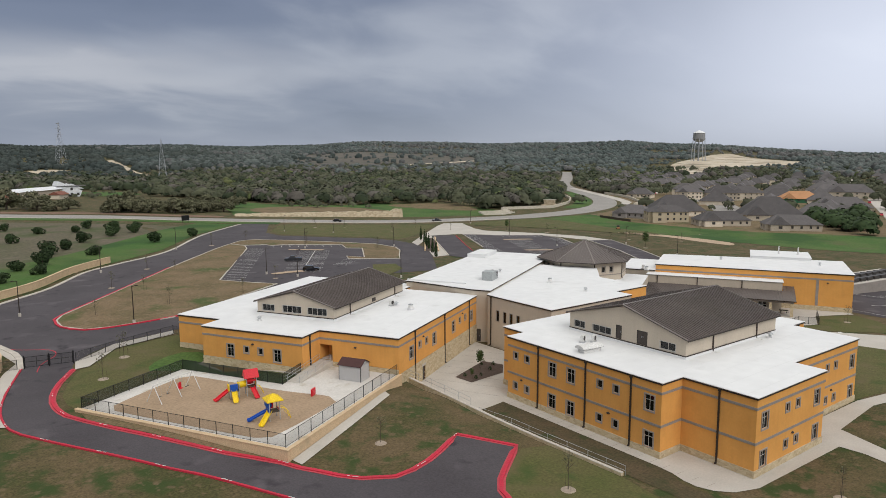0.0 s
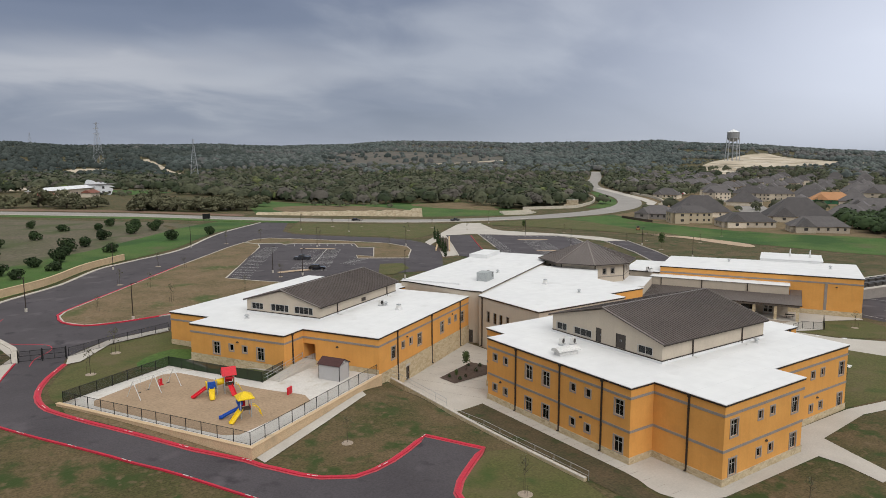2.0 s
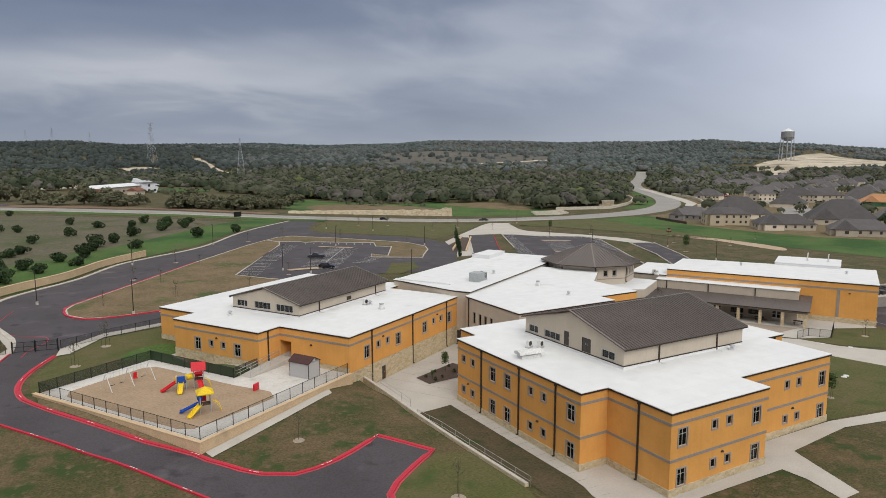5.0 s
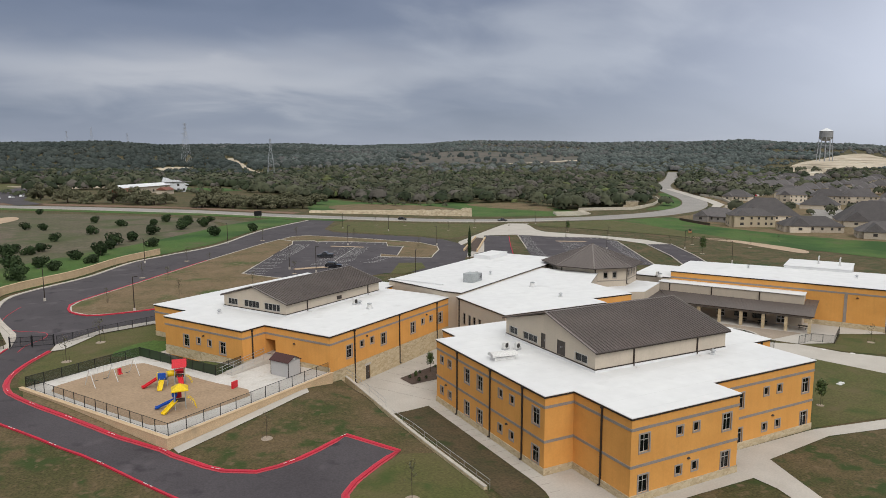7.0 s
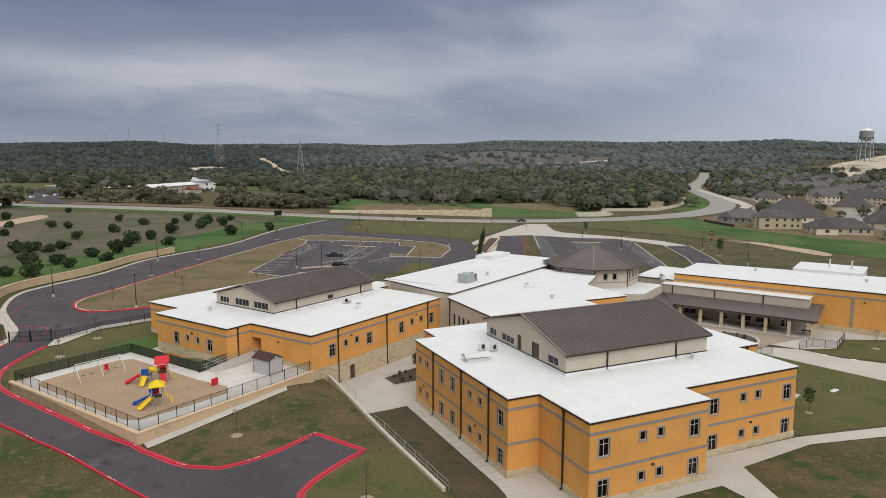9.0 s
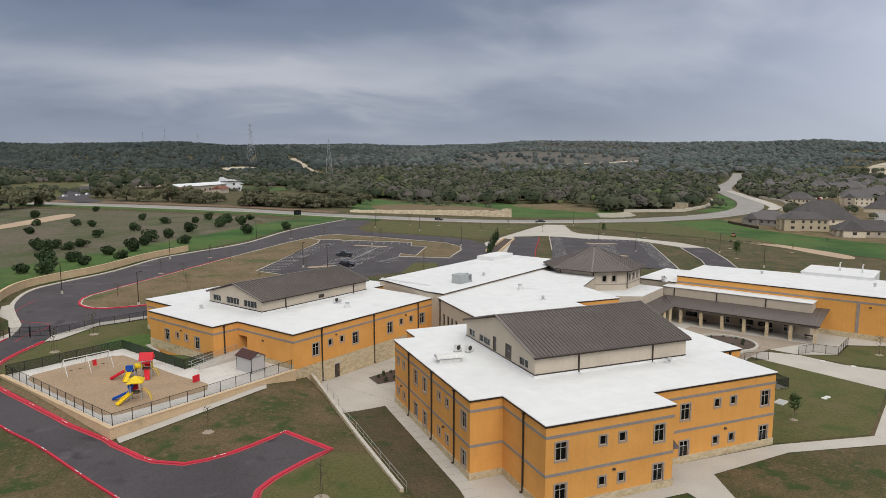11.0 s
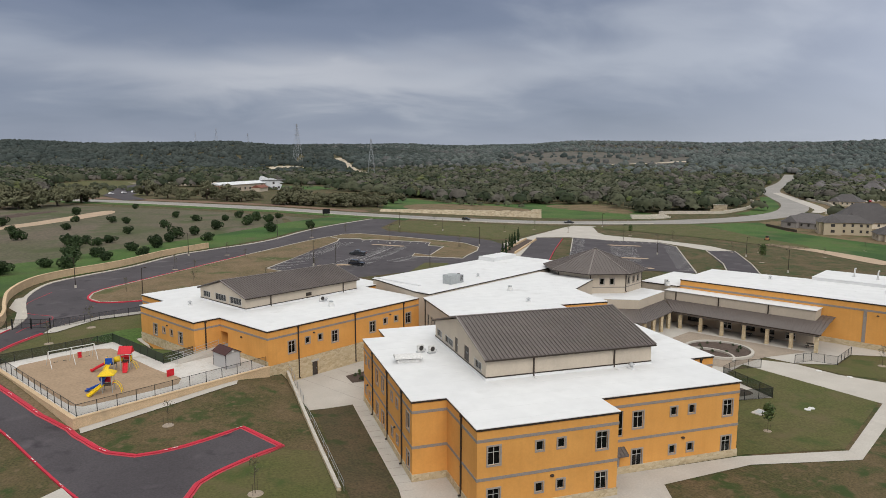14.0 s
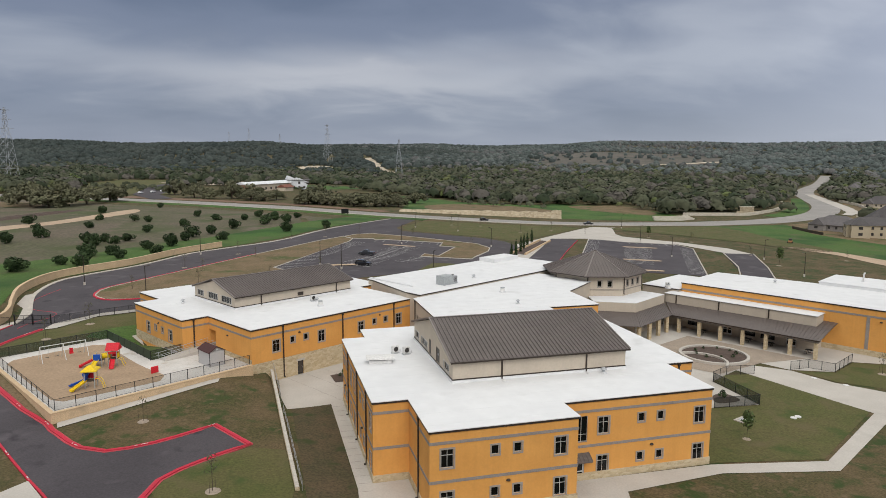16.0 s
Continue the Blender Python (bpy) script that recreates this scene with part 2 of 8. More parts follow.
M = {
    "stucco": mat("ochre_stucco", (0.70, 0.345, 0.092), (0.65, 0.312, 0.080), rough=0.92, big=0.35, fine=5.0, bump=0.1, spots=((0.60, 0.30, 0.085), 0.5, 0.58, 0.85), tone=0.04, streak=0.02),
    "beige": mat("beige_stucco", (0.52, 0.45, 0.36), (0.48, 0.415, 0.335), rough=0.92, big=0.4, fine=5.0, bump=0.1, tone=0.05, streak=0.015),
    "band": mat("grey_trim", (0.30, 0.265, 0.235), (0.26, 0.23, 0.205), rough=0.85, big=0.8, bump=0.1),
    "stone": stone_mat("limestone_veneer", (0.52, 0.41, 0.25), (0.40, 0.31, 0.19), (0.60, 0.50, 0.34)),
    "block": mat("tan_block", (0.62, 0.46, 0.29), (0.55, 0.40, 0.25), rough=0.9, big=0.6, fine=8.0, spots=((0.42, 0.32, 0.21), 0.5, 0.60, 0.8)),
    "membrane": mat("white_roof_membrane", (0.72, 0.72, 0.715), (0.69, 0.69, 0.69), rough=0.6, big=0.09, fine=0.5, bump=0.0, spots=((0.55, 0.545, 0.53), 0.22, 0.62, 0.85), tone=0.05),
    "bronze": mat("dark_bronze_metal", (0.055, 0.042, 0.034), (0.045, 0.035, 0.028), rough=0.45, metal=0.3, bump=0.05),
    "seam": mat("weathered_bronze_roof", (0.140, 0.118, 0.108), (0.120, 0.101, 0.093), rough=0.42, metal=0.2, big=0.25, fine=3.0, bump=0.05),
    # Lighter copy of the roof metal: highlights on caps and edges put in colour.
    "seam_highlight": mat("highlit_bronze_trim", (0.235, 0.205, 0.188), (0.20, 0.175, 0.16), rough=0.4, metal=0.2, bump=0.0),
    "frame": mat("window_frame_metal", (0.50, 0.48, 0.45), (0.45, 0.43, 0.40), rough=0.5, bump=0.02),
    "dark_frame": mat("dark_window_frame", (0.05, 0.045, 0.042), rough=0.5, bump=0.02),
    "surround": mat("window_surround", (0.36, 0.32, 0.28), (0.31, 0.275, 0.24), rough=0.85, bump=0.05),
    "glass": glass_mat("window_glass", (0.022, 0.028, 0.032)),
    "door": mat("bronze_door", (0.07, 0.058, 0.05), rough=0.5, bump=0.03),
    "grass": mat("patchy_turf", (0.062, 0.058, 0.020), (0.112, 0.080, 0.040), rough=0.95, big=0.12, fine=4.0, bump=0.7, dist=0.08, spots=((0.036, 0.056, 0.013), 0.30, 0.51, 0.63), spots2=((0.140, 0.100, 0.056), 1.1, 0.56, 0.72), tone=0.45, detail=10.0, edge=0.12),
    "lawn": mat("green_lawn", (0.080, 0.086, 0.025), (0.100, 0.090, 0.034), rough=0.95, big=0.17, fine=3.6, bump=0.6, dist=0.06, spots=((0.122, 0.096, 0.048), 0.20, 0.54, 0.72), spots2=((0.050, 0.074, 0.017), 0.24, 0.55, 0.72), tone=0.32, detail=10.0, edge=0.14),
    "lush": mat("lush_verge_grass", (0.046, 0.110, 0.018), (0.078, 0.118, 0.030), rough=0.95, big=0.06, fine=2.2, bump=0.6, dist=0.08, spots=((0.094, 0.098, 0.040), 0.07, 0.55, 0.70), spots2=((0.030, 0.076, 0.014), 0.035, 0.50, 0.64), tone=0.38, detail=9.0),
    "dry": mat("dry_brown_turf", (0.178, 0.124, 0.070), (0.128, 0.098, 0.048), rough=0.95, big=0.14, fine=3.2, bump=0.6, dist=0.06, spots=((0.062, 0.084, 0.022), 0.10, 0.56, 0.68), spots2=((0.200, 0.150, 0.095), 0.8, 0.56, 0.72), tone=0.38, detail=9.0, edge=0.12),
    "field": mat("brown_pasture", (0.122, 0.100, 0.070), (0.088, 0.086, 0.046), rough=0.95, big=0.028, fine=0.9, bump=0.6, dist=0.1, spots=((0.066, 0.080, 0.030), 0.05, 0.52, 0.66), spots2=((0.145, 0.122, 0.090), 0.18, 0.58, 0.74), tone=0.35, detail=9.0, edge=0.12),
    "asphalt": mat("asphalt", (0.079, 0.070, 0.076), (0.058, 0.051, 0.056), rough=0.9, big=0.10, fine=5.0, bump=0.2, spots=((0.125, 0.110, 0.118), 0.16, 0.60, 0.76), spots2=((0.040, 0.034, 0.040), 0.35, 0.60, 0.72), detail=9.0),
    "road": mat("pale_road_concrete", (0.31, 0.29, 0.27), (0.26, 0.245, 0.225), rough=0.9, big=0.05, fine=1.5, bump=0.1),
    "concrete": mat("pale_concrete", (0.50, 0.465, 0.415), (0.44, 0.405, 0.36), rough=0.88, big=0.22, fine=5.0, bump=0.1, spots=((0.36, 0.33, 0.29), 0.25, 0.62, 0.9), tone=0.08),
    "terrace": mat("bright_terrace_concrete", (0.62, 0.59, 0.55), (0.54, 0.51, 0.47), rough=0.88, big=0.35, fine=4.0, bump=0.1, spots=((0.42, 0.36, 0.28), 0.5, 0.60, 0.75), tone=0.1),
    "paver": mat("tan_paving", (0.33, 0.27, 0.21), (0.29, 0.235, 0.185), rough=0.9, big=0.5, fine=5.0),
    "kerb": mat("kerb_concrete", (0.52, 0.48, 0.42), (0.44, 0.40, 0.35), rough=0.9, big=0.6, fine=4.0),
    "red_kerb": mat("red_kerb_paint", (0.52, 0.020, 0.048), (0.43, 0.030, 0.052), rough=0.7, big=0.8, fine=5.0, bump=0.1),
    "red_gutter": mat("worn_red_gutter_paint", (0.50, 0.070, 0.090), (0.40, 0.060, 0.075), rough=0.8, big=0.8, fine=4.0, bump=0.1, spots=((0.20, 0.10, 0.10), 1.2, 0.60, 0.75)),
    "white_paint": mat("white_line_paint", (0.62, 0.61, 0.59), (0.50, 0.49, 0.47), rough=0.8, big=0.9, fine=3.0, bump=0.0),
    "sand": mat("play_sand", (0.37, 0.265, 0.175), (0.32, 0.23, 0.15), rough=0.95, big=0.35, fine=3.0, bump=0.5, dist=0.05),
    "mulch": mat("dark_mulch", (0.105, 0.075, 0.060), (0.075, 0.055, 0.045), rough=0.95, big=1.5, fine=9.0, bump=0.6, dist=0.04),
    "black": mat("black_fence_coating", (0.014, 0.014, 0.015), rough=0.5, bump=0.0),
    "galv": mat("galvanised_steel", (0.52, 0.53, 0.54), (0.42, 0.43, 0.44), rough=0.45, metal=0.6, bump=0.05),
    "white_metal": mat("white_equipment_metal", (0.70, 0.69, 0.67), (0.60, 0.59, 0.57), rough=0.5, bump=0.05),
    "grey_metal": mat("grey_unit_casing", (0.40, 0.42, 0.42), (0.33, 0.35, 0.35), rough=0.5, bump=0.05),
    "red": mat("red_plastic", (0.62, 0.020, 0.035), (0.55, 0.02, 0.03), rough=0.4, bump=0.02),
    "yellow": mat("yellow_plastic", (0.80, 0.56, 0.015), (0.74, 0.50, 0.015), rough=0.4, bump=0.02),
    "blue": mat("blue_plastic", (0.015, 0.085, 0.42), (0.012, 0.07, 0.36), rough=0.4, bump=0.02),
    "shed": mat("grey_shed_siding", (0.46, 0.45, 0.445), (0.43, 0.42, 0.415), rough=0.7, tone=0.04),
    "shed_roof": mat("maroon_shed_roof", (0.075, 0.030, 0.028), (0.06, 0.026, 0.024), rough=0.7),
    "bark": mat("bark", (0.085, 0.065, 0.048), (0.06, 0.046, 0.035), rough=0.95, big=3.0, fine=20.0, bump=0.6),
    "juniper": mat("juniper_foliage", (0.026, 0.048, 0.016), (0.040, 0.062, 0.022), rough=0.85, big=0.5, fine=4.0, bump=0.0, per_island=0.25, per_object=0.2),
    "oak": mat("live_oak_foliage", (0.105, 0.110, 0.058), (0.138, 0.130, 0.078), rough=0.8, big=0.12, fine=3.0, bump=0.0, per_island=0.2, per_object=0.15),
    "spring": mat("spring_foliage", (0.060, 0.095, 0.028), (0.085, 0.110, 0.035), rough=0.75, big=0.6, fine=4.0, bump=0.0, per_island=0.35),
    "forest": mat("oak_woodland_foliage", (0.052, 0.062, 0.034), (0.088, 0.090, 0.055), rough=0.9, big=0.022, fine=0.5, bump=0.5, dist=0.8, per_island=0.22, tone=0.2),
    # Distance haze is mixed into this leaf colour: paler and bluer than near woods.
    "hazed_forest": mat("hazed_hill_foliage", (0.066, 0.084, 0.080), (0.102, 0.114, 0.106), rough=0.95, big=0.004, fine=0.3, bump=0.5, dist=1.5, per_island=0.3, tone=0.3),
    "shingle": mat("brown_grey_shingles", (0.118, 0.108, 0.106), (0.098, 0.090, 0.090), rough=0.9, big=0.3, fine=2.0, per_object=0.25),
    "house_wall": mat("pale_house_masonry", (0.56, 0.49, 0.39), (0.50, 0.43, 0.34), rough=0.9, big=0.3, per_object=0.35),
    "siding": mat("grey_house_siding", (0.27, 0.25, 0.23), (0.24, 0.22, 0.205), rough=0.8, per_object=0.2),
    "cleared": mat("cleared_limestone_soil", (0.52, 0.45, 0.35), (0.40, 0.33, 0.24), rough=0.95, big=0.012, fine=0.1, spots=((0.20, 0.17, 0.12), 0.012, 0.54, 0.66), spots2=((0.60, 0.55, 0.46), 0.03, 0.56, 0.68), detail=8.0),
    "pale_stone": stone_mat("pale_limestone_blocks", (0.52, 0.47, 0.38), (0.44, 0.39, 0.31), (0.60, 0.55, 0.46), 1.2),
    "rubble": stone_mat("limestone_rubble", (0.40, 0.32, 0.21), (0.28, 0.23, 0.15), (0.50, 0.42, 0.30), 0.8),
    "tan_wall": mat("tan_house_stucco", (0.50, 0.42, 0.30), (0.45, 0.38, 0.27), rough=0.9, tone=0.05),
    "scrubland": mat("grey_brown_scrubland", (0.125, 0.108, 0.090), (0.090, 0.085, 0.070), rough=0.95, big=0.012, fine=0.12, bump=0.5, dist=0.5, spots=((0.060, 0.066, 0.050), 0.02, 0.55, 0.68), tone=0.3, detail=9.0),
    "bare_wood": mat("leafless_oak_twigs", (0.118, 0.106, 0.090), (0.085, 0.078, 0.066), rough=0.95, big=0.03, fine=0.8, bump=0.5, dist=0.6, per_island=0.2, tone=0.2),
    "spring_wood": mat("fresh_spring_foliage", (0.085, 0.115, 0.036), (0.105, 0.112, 0.045), rough=0.9, big=0.03, fine=0.8, bump=0.5, dist=0.6, per_island=0.2, tone=0.2),
    "cedar": mat("dark_cedar_foliage", (0.026, 0.038, 0.018), (0.040, 0.050, 0.025), rough=0.9, big=0.03, fine=0.8, bump=0.5, dist=0.6, per_island=0.22, tone=0.2),
    # Brush colour paled and greyed to stand in for distance haze.
    "hazed_brush": mat("hazed_leafless_brush", (0.130, 0.128, 0.124), (0.095, 0.097, 0.094), rough=0.95, big=0.006, fine=0.3, bump=0.5, dist=1.5, per_island=0.2, tone=0.2),
    "rust_roof": mat("rust_red_metal_roof", (0.22, 0.085, 0.055), (0.18, 0.07, 0.05), rough=0.7),
    # Cedar green shifted to blue-grey for haze, less than on the eastern hills.
    "hazed_cedar": mat("dark_hazed_cedar_foliage", (0.034, 0.046, 0.043), (0.056, 0.066, 0.058), rough=0.95, big=0.006, fine=0.3, bump=0.5, dist=1.5, per_island=0.25, tone=0.2),
    "soil": mat("red_brown_soil", (0.20, 0.125, 0.085), (0.16, 0.105, 0.07), rough=0.95, big=0.05, fine=0.6),
    # Lattice steel lightened so its colour carries the distance haze.
    "steel": mat("hazed_lattice_steel", (0.44, 0.455, 0.48), rough=0.6, metal=0.2, bump=0.0),
    "tank": mat("pale_tank_paint", (0.27, 0.28, 0.29), (0.22, 0.22, 0.22), rough=0.6, big=0.05),
    "tank_white": mat("white_tank_roof", (0.75, 0.76, 0.77), rough=0.6),
    "car_silver": mat("silver_car_paint", (0.055, 0.058, 0.064), rough=0.25, metal=0.4, bump=0.0, coat=0.6),
    "car_black": mat("black_car_paint", (0.012, 0.012, 0.014), rough=0.2, bump=0.0, coat=0.8),
    "tyre": mat("tyre_rubber", (0.02, 0.02, 0.02), rough=0.9),
    "lamp_red": mat("red_lamp_lens", (0.35, 0.01, 0.01), rough=0.3, bump=0.0),
    "chrome": mat("bright_metal_trim", (0.6, 0.6, 0.6), rough=0.25, metal=1.0, bump=0.0),
    "orange_roof": mat("orange_roof_sheathing", (0.46, 0.24, 0.12), (0.38, 0.2, 0.10), rough=0.9),
    "green_wrap": mat("green_wall_sheathing", (0.05, 0.16, 0.085), rough=0.85),
    "screen": mat("dark_green_screen_fabric", (0.016, 0.030, 0.016), (0.012, 0.024, 0.013), rough=0.9, big=1.0),
    "tan_island": mat("tan_concrete_island", (0.46, 0.34, 0.24), (0.40, 0.30, 0.21), rough=0.9),
    "interior": mat("dim_interior_floor", (0.22, 0.20, 0.18), rough=0.8),
}


# ---- small builders ----
def part(name, bm, material, parent=None, label="", smooth=False):
    """Links a bmesh as one mesh object under a thing or part."""
    me = bpy.data.meshes.new(name)
    bm.to_mesh(me)
    bm.free()
    me.materials.append(M[material] if isinstance(material, str) else material)
    if smooth:
        me.shade_smooth()
    ob = new(name, me)
    if parent is not None:
        ob.parent = parent
    if label:
        ob["label"] = label
    return ob


def share(name, me, parent, m=None):
    ob = new(name, me)
    ob.parent = parent
    if m is not None:
        ob.matrix_basis = m
    return ob


def thing(name, label, category, m=None, group="", kind=""):
    ob = new(name)
    if m is not None:
        ob.matrix_basis = m
    return tagged(ob, label, category, group, kind)


def box(bm, x0, x1, y0, y1, z0, z1):
    v = [bm.verts.new((x, y, z)) for z in (z0, z1) for x, y in ((x0, y0), (x1, y0), (x1, y1), (x0, y1))]
    for f in ((3, 2, 1, 0), (4, 5, 6, 7), (0, 1, 5, 4), (1, 2, 6, 5), (2, 3, 7, 6), (3, 0, 4, 7)):
        bm.faces.new([v[i] for i in f])
    return bm


def boxed(x0, x1, y0, y1, z0, z1, bevel=0.0):
    bm = box(bmesh.new(), x0, x1, y0, y1, z0, z1)
    if bevel:
        bmesh.ops.bevel(bm, geom=bm.edges[:], offset=bevel, segments=2, affect="EDGES", profile=0.6)
    return bm


def beam(bm, a, b, w, h=None):
    """A square bar from a to b."""
    a, b = Vector(a), Vector(b)
    h = h or w
    d = (b - a).normalized()
    side = d.cross(Vector((0, 0, 1)))
    side = side.normalized() if side.length > 1e-3 else Vector((1, 0, 0))
    top = side.cross(d).normalized()
    v = [bm.verts.new(p + side * (sx * w / 2) + top * (sy * h / 2)) for p in (a, b) for sx, sy in ((-1, -1), (1, -1), (1, 1), (-1, 1))]
    for f in ((3, 2, 1, 0), (4, 5, 6, 7), (0, 1, 5, 4), (1, 2, 6, 5), (2, 3, 7, 6), (3, 0, 4, 7)):
        bm.faces.new([v[i] for i in f])
    return bm


def tube(bm, pts, r, n=8, r1=None):
    """A round tube along points, tapering from r to r1."""
    pts = [Vector(p) for p in pts]
    r1 = r if r1 is None else r1
    rings = []
    for i, p in enumerate(pts):
        d = (pts[min(i + 1, len(pts) - 1)] - pts[max(i - 1, 0)]).normalized()
        s = d.cross(Vector((0.31, 0.17, 0.94)))
        s = s.normalized() if s.length > 1e-3 else Vector((1, 0, 0))
        t = d.cross(s)
        rr = r + (r1 - r) * i / max(1, len(pts) - 1)
        rings.append([bm.verts.new(p + (s * math.cos(a) + t * math.sin(a)) * rr) for a in (2 * math.pi * k / n for k in range(n))])
    for q0, q1 in zip(rings, rings[1:]):
        for k in range(n):
            bm.faces.new((q0[k], q0[(k + 1) % n], q1[(k + 1) % n], q1[k]))
    bm.faces.new(rings[0][::-1])
    bm.faces.new(rings[-1])
    return bm


def offset(poly, d):
    """A counter-clockwise polygon grown outwards by d."""
    out = []
    n = len(poly)
    for i in range(n):
        a, b, c = (Vector(poly[k % n][:2]) for k in (i - 1, i, i + 1))
        e0, e1 = (b - a).normalized(), (c - b).normalized()
        n0, n1 = Vector((e0.y, -e0.x)), Vector((e1.y, -e1.x))
        k = 1 + n0.dot(n1)
        out.append(tuple(b + (n0 + n1) * (d / max(k, 0.2))))
    return out


def slab(poly, z0, z1):
    bm = bmesh.new()
    lo = [bm.verts.new((x, y, z0)) for x, y in poly]
    hi = [bm.verts.new((x, y, z1)) for x, y in poly]
    n = len(poly)
    for i in range(n):
        j = (i + 1) % n
        bm.faces.new((lo[i], lo[j], hi[j], hi[i]))
    caps = [bm.faces.new(hi), bm.faces.new(lo[::-1])]
    bm.normal_update()
    bmesh.ops.triangulate(bm, faces=caps)
    return bm


def ring(poly, d0, d1, z0, z1):
    """A band round a polygon, from d0 to d1 outside it."""
    bm = bmesh.new()
    loops = [[bm.verts.new((x, y, z)) for x, y in offset(poly, d)] for d, z in ((d0, z0), (d1, z0), (d1, z1), (d0, z1))]
    n = len(poly)
    for i in range(n):
        j = (i + 1) % n
        for k in range(4):
            p, q = loops[k], loops[(k + 1) % 4]
            bm.faces.new((p[i], p[j], q[j], q[i]))
    return bm


def pierced(p0, p1, z0, z1, holes=(), thick=0.3):
    """A wall from p0 to p1 whose outside lies to the right, with openings (s0, s1, za, zb)."""
    a, b = Vector(p0), Vector(p1)
    length = (b - a).length
    d = (b - a) / length
    inward = Vector((-d.y, d.x)) * thick
    ss = sorted({0.0, length, *(v for h in holes for v in h[:2])})
    zs = sorted({z0, z1, *(v for h in holes for v in h[2:4])})
    bm = bmesh.new()
    made = {}

    def vert(s, z, k):
        if (s, z, k) not in made:
            q = a + d * s + inward * k
            made[s, z, k] = bm.verts.new((q.x, q.y, z))
        return made[s, z, k]

    def is_open(i, j):
        if not (0 <= i < len(ss) - 1 and 0 <= j < len(zs) - 1):
            return None
        s, z = (ss[i] + ss[i + 1]) / 2, (zs[j] + zs[j + 1]) / 2
        return any(h[0] < s < h[1] and h[2] < z < h[3] for h in holes)

    for i in range(len(ss) - 1):
        for j in range(len(zs) - 1):
            if is_open(i, j):
                continue
            q = ((ss[i], zs[j]), (ss[i + 1], zs[j]), (ss[i + 1], zs[j + 1]), (ss[i], zs[j + 1]))
            bm.faces.new([vert(s, z, 0) for s, z in q])
            bm.faces.new([vert(s, z, 1) for s, z in q[::-1]])
            for k, (di, dj) in enumerate(((0, -1), (1, 0), (0, 1), (-1, 0))):
                if is_open(i + di, j + dj):
                    (s, z), (s2, z2) = q[k], q[(k + 1) % 4]
                    bm.faces.new((vert(s2, z2, 0), vert(s, z, 0), vert(s, z, 1), vert(s2, z2, 1)))
    return bm


def at_wall(p0, p1, s, z, out=0.0):
    """A pose on a wall: x along it, y inwards, z up."""
    a, b = Vector(p0), Vector(p1)
    d = (b - a).normalized()
    q = a + d * s + Vector((d.y, -d.x)) * out
    return pose(q.x, q.y, z, 0, 0, math.degrees(math.atan2(d.y, d.x)))


# ---- the lie of the land ----
def sst(a, b, v):
    u = np.clip((v - a) / (b - a), 0.0, 1.0)
    return u * u * (3 - 2 * u)


def wall_x(y):
    return 54.15 + 0.045 * np.clip(75 - y, -20, 40) - 0.05 * np.clip(y - 80, 0, 20) ** 2


def ground(x, y):
    x, y = np.asarray(x, float), np.asarray(y, float)
    west = 1.75 + 1.45 * sst(53, 86, y) - 0.032 * np.clip(x - 75, 0, 230)
    wx = wall_x(y)
    soft = sst(wx - 9, wx + 8, x)
    hard = 0.45 * sst(wx - 9, wx - 0.3, x) + 0.55 * sst(wx - 0.4, wx + 0.4, x)
    h = sst(60, 72, y)
    k = (soft * (1 - h) + hard * h) * (1 - sst(96, 112, y)) * (1 - sst(150, 230, x))
    low = -0.004 * np.clip(x - 100, 0, None)
    z = west * (1 - k) + low * k
    z = z + 2.0 * sst(240, 330, x) * sst(290, 400, y)
    r = np.hypot(x, y)
    ang = np.arctan2(x, y)
    swell = 1.0 + 0.02 * np.sin(ang * 9 + 1.0) + 0.03 * np.sin(ang * 23 + 2.0) + 0.02 * np.sin(ang * 51)
    far = np.interp(np.degrees(ang), (-20, 12, 28, 45, 52, 57, 64, 72), (84, 84, 91, 95, 97, 72, 50, 42))
    far = far + 4.0 * np.sin(ang * 14 + 0.6)
    z = z + far * swell * sst(900, 3400, r) + 9 * sst(700, 1500, r) * np.sin(x / 260.0 + 1.3) * np.sin(y / 310.0)
    return z


def gz(x, y):
    return float(ground(x, y))


def drape(poly, dz, step=5.0):
    """A ground polygon cut into cells and laid on the land."""
    bm = bmesh.new()
    bm.faces.new([bm.verts.new((x, y, 0)) for x, y in poly])
    bm.normal_update()
    bmesh.ops.triangulate(bm, faces=bm.faces[:])
    for axis in (0, 1):
        vals = [p[axis] for p in poly]
        n0, n1 = math.ceil(min(vals) / step), math.floor(max(vals) / step)
        for i in range(n0, n1 + 1):
            co, no = [0, 0, 0], [0, 0, 0]
            co[axis], no[axis] = i * step, 1
            bmesh.ops.bisect_plane(bm, geom=bm.verts[:] + bm.edges[:] + bm.faces[:], plane_co=co, plane_no=no)
    for v in bm.verts:
        v.co.z = gz(v.co.x, v.co.y) + dz
    bmesh.ops.recalc_face_normals(bm, faces=bm.faces[:])
    if bm.faces and sum(f.normal.z for f in bm.faces) < 0:
        bmesh.ops.reverse_faces(bm, faces=bm.faces[:])
    return bm


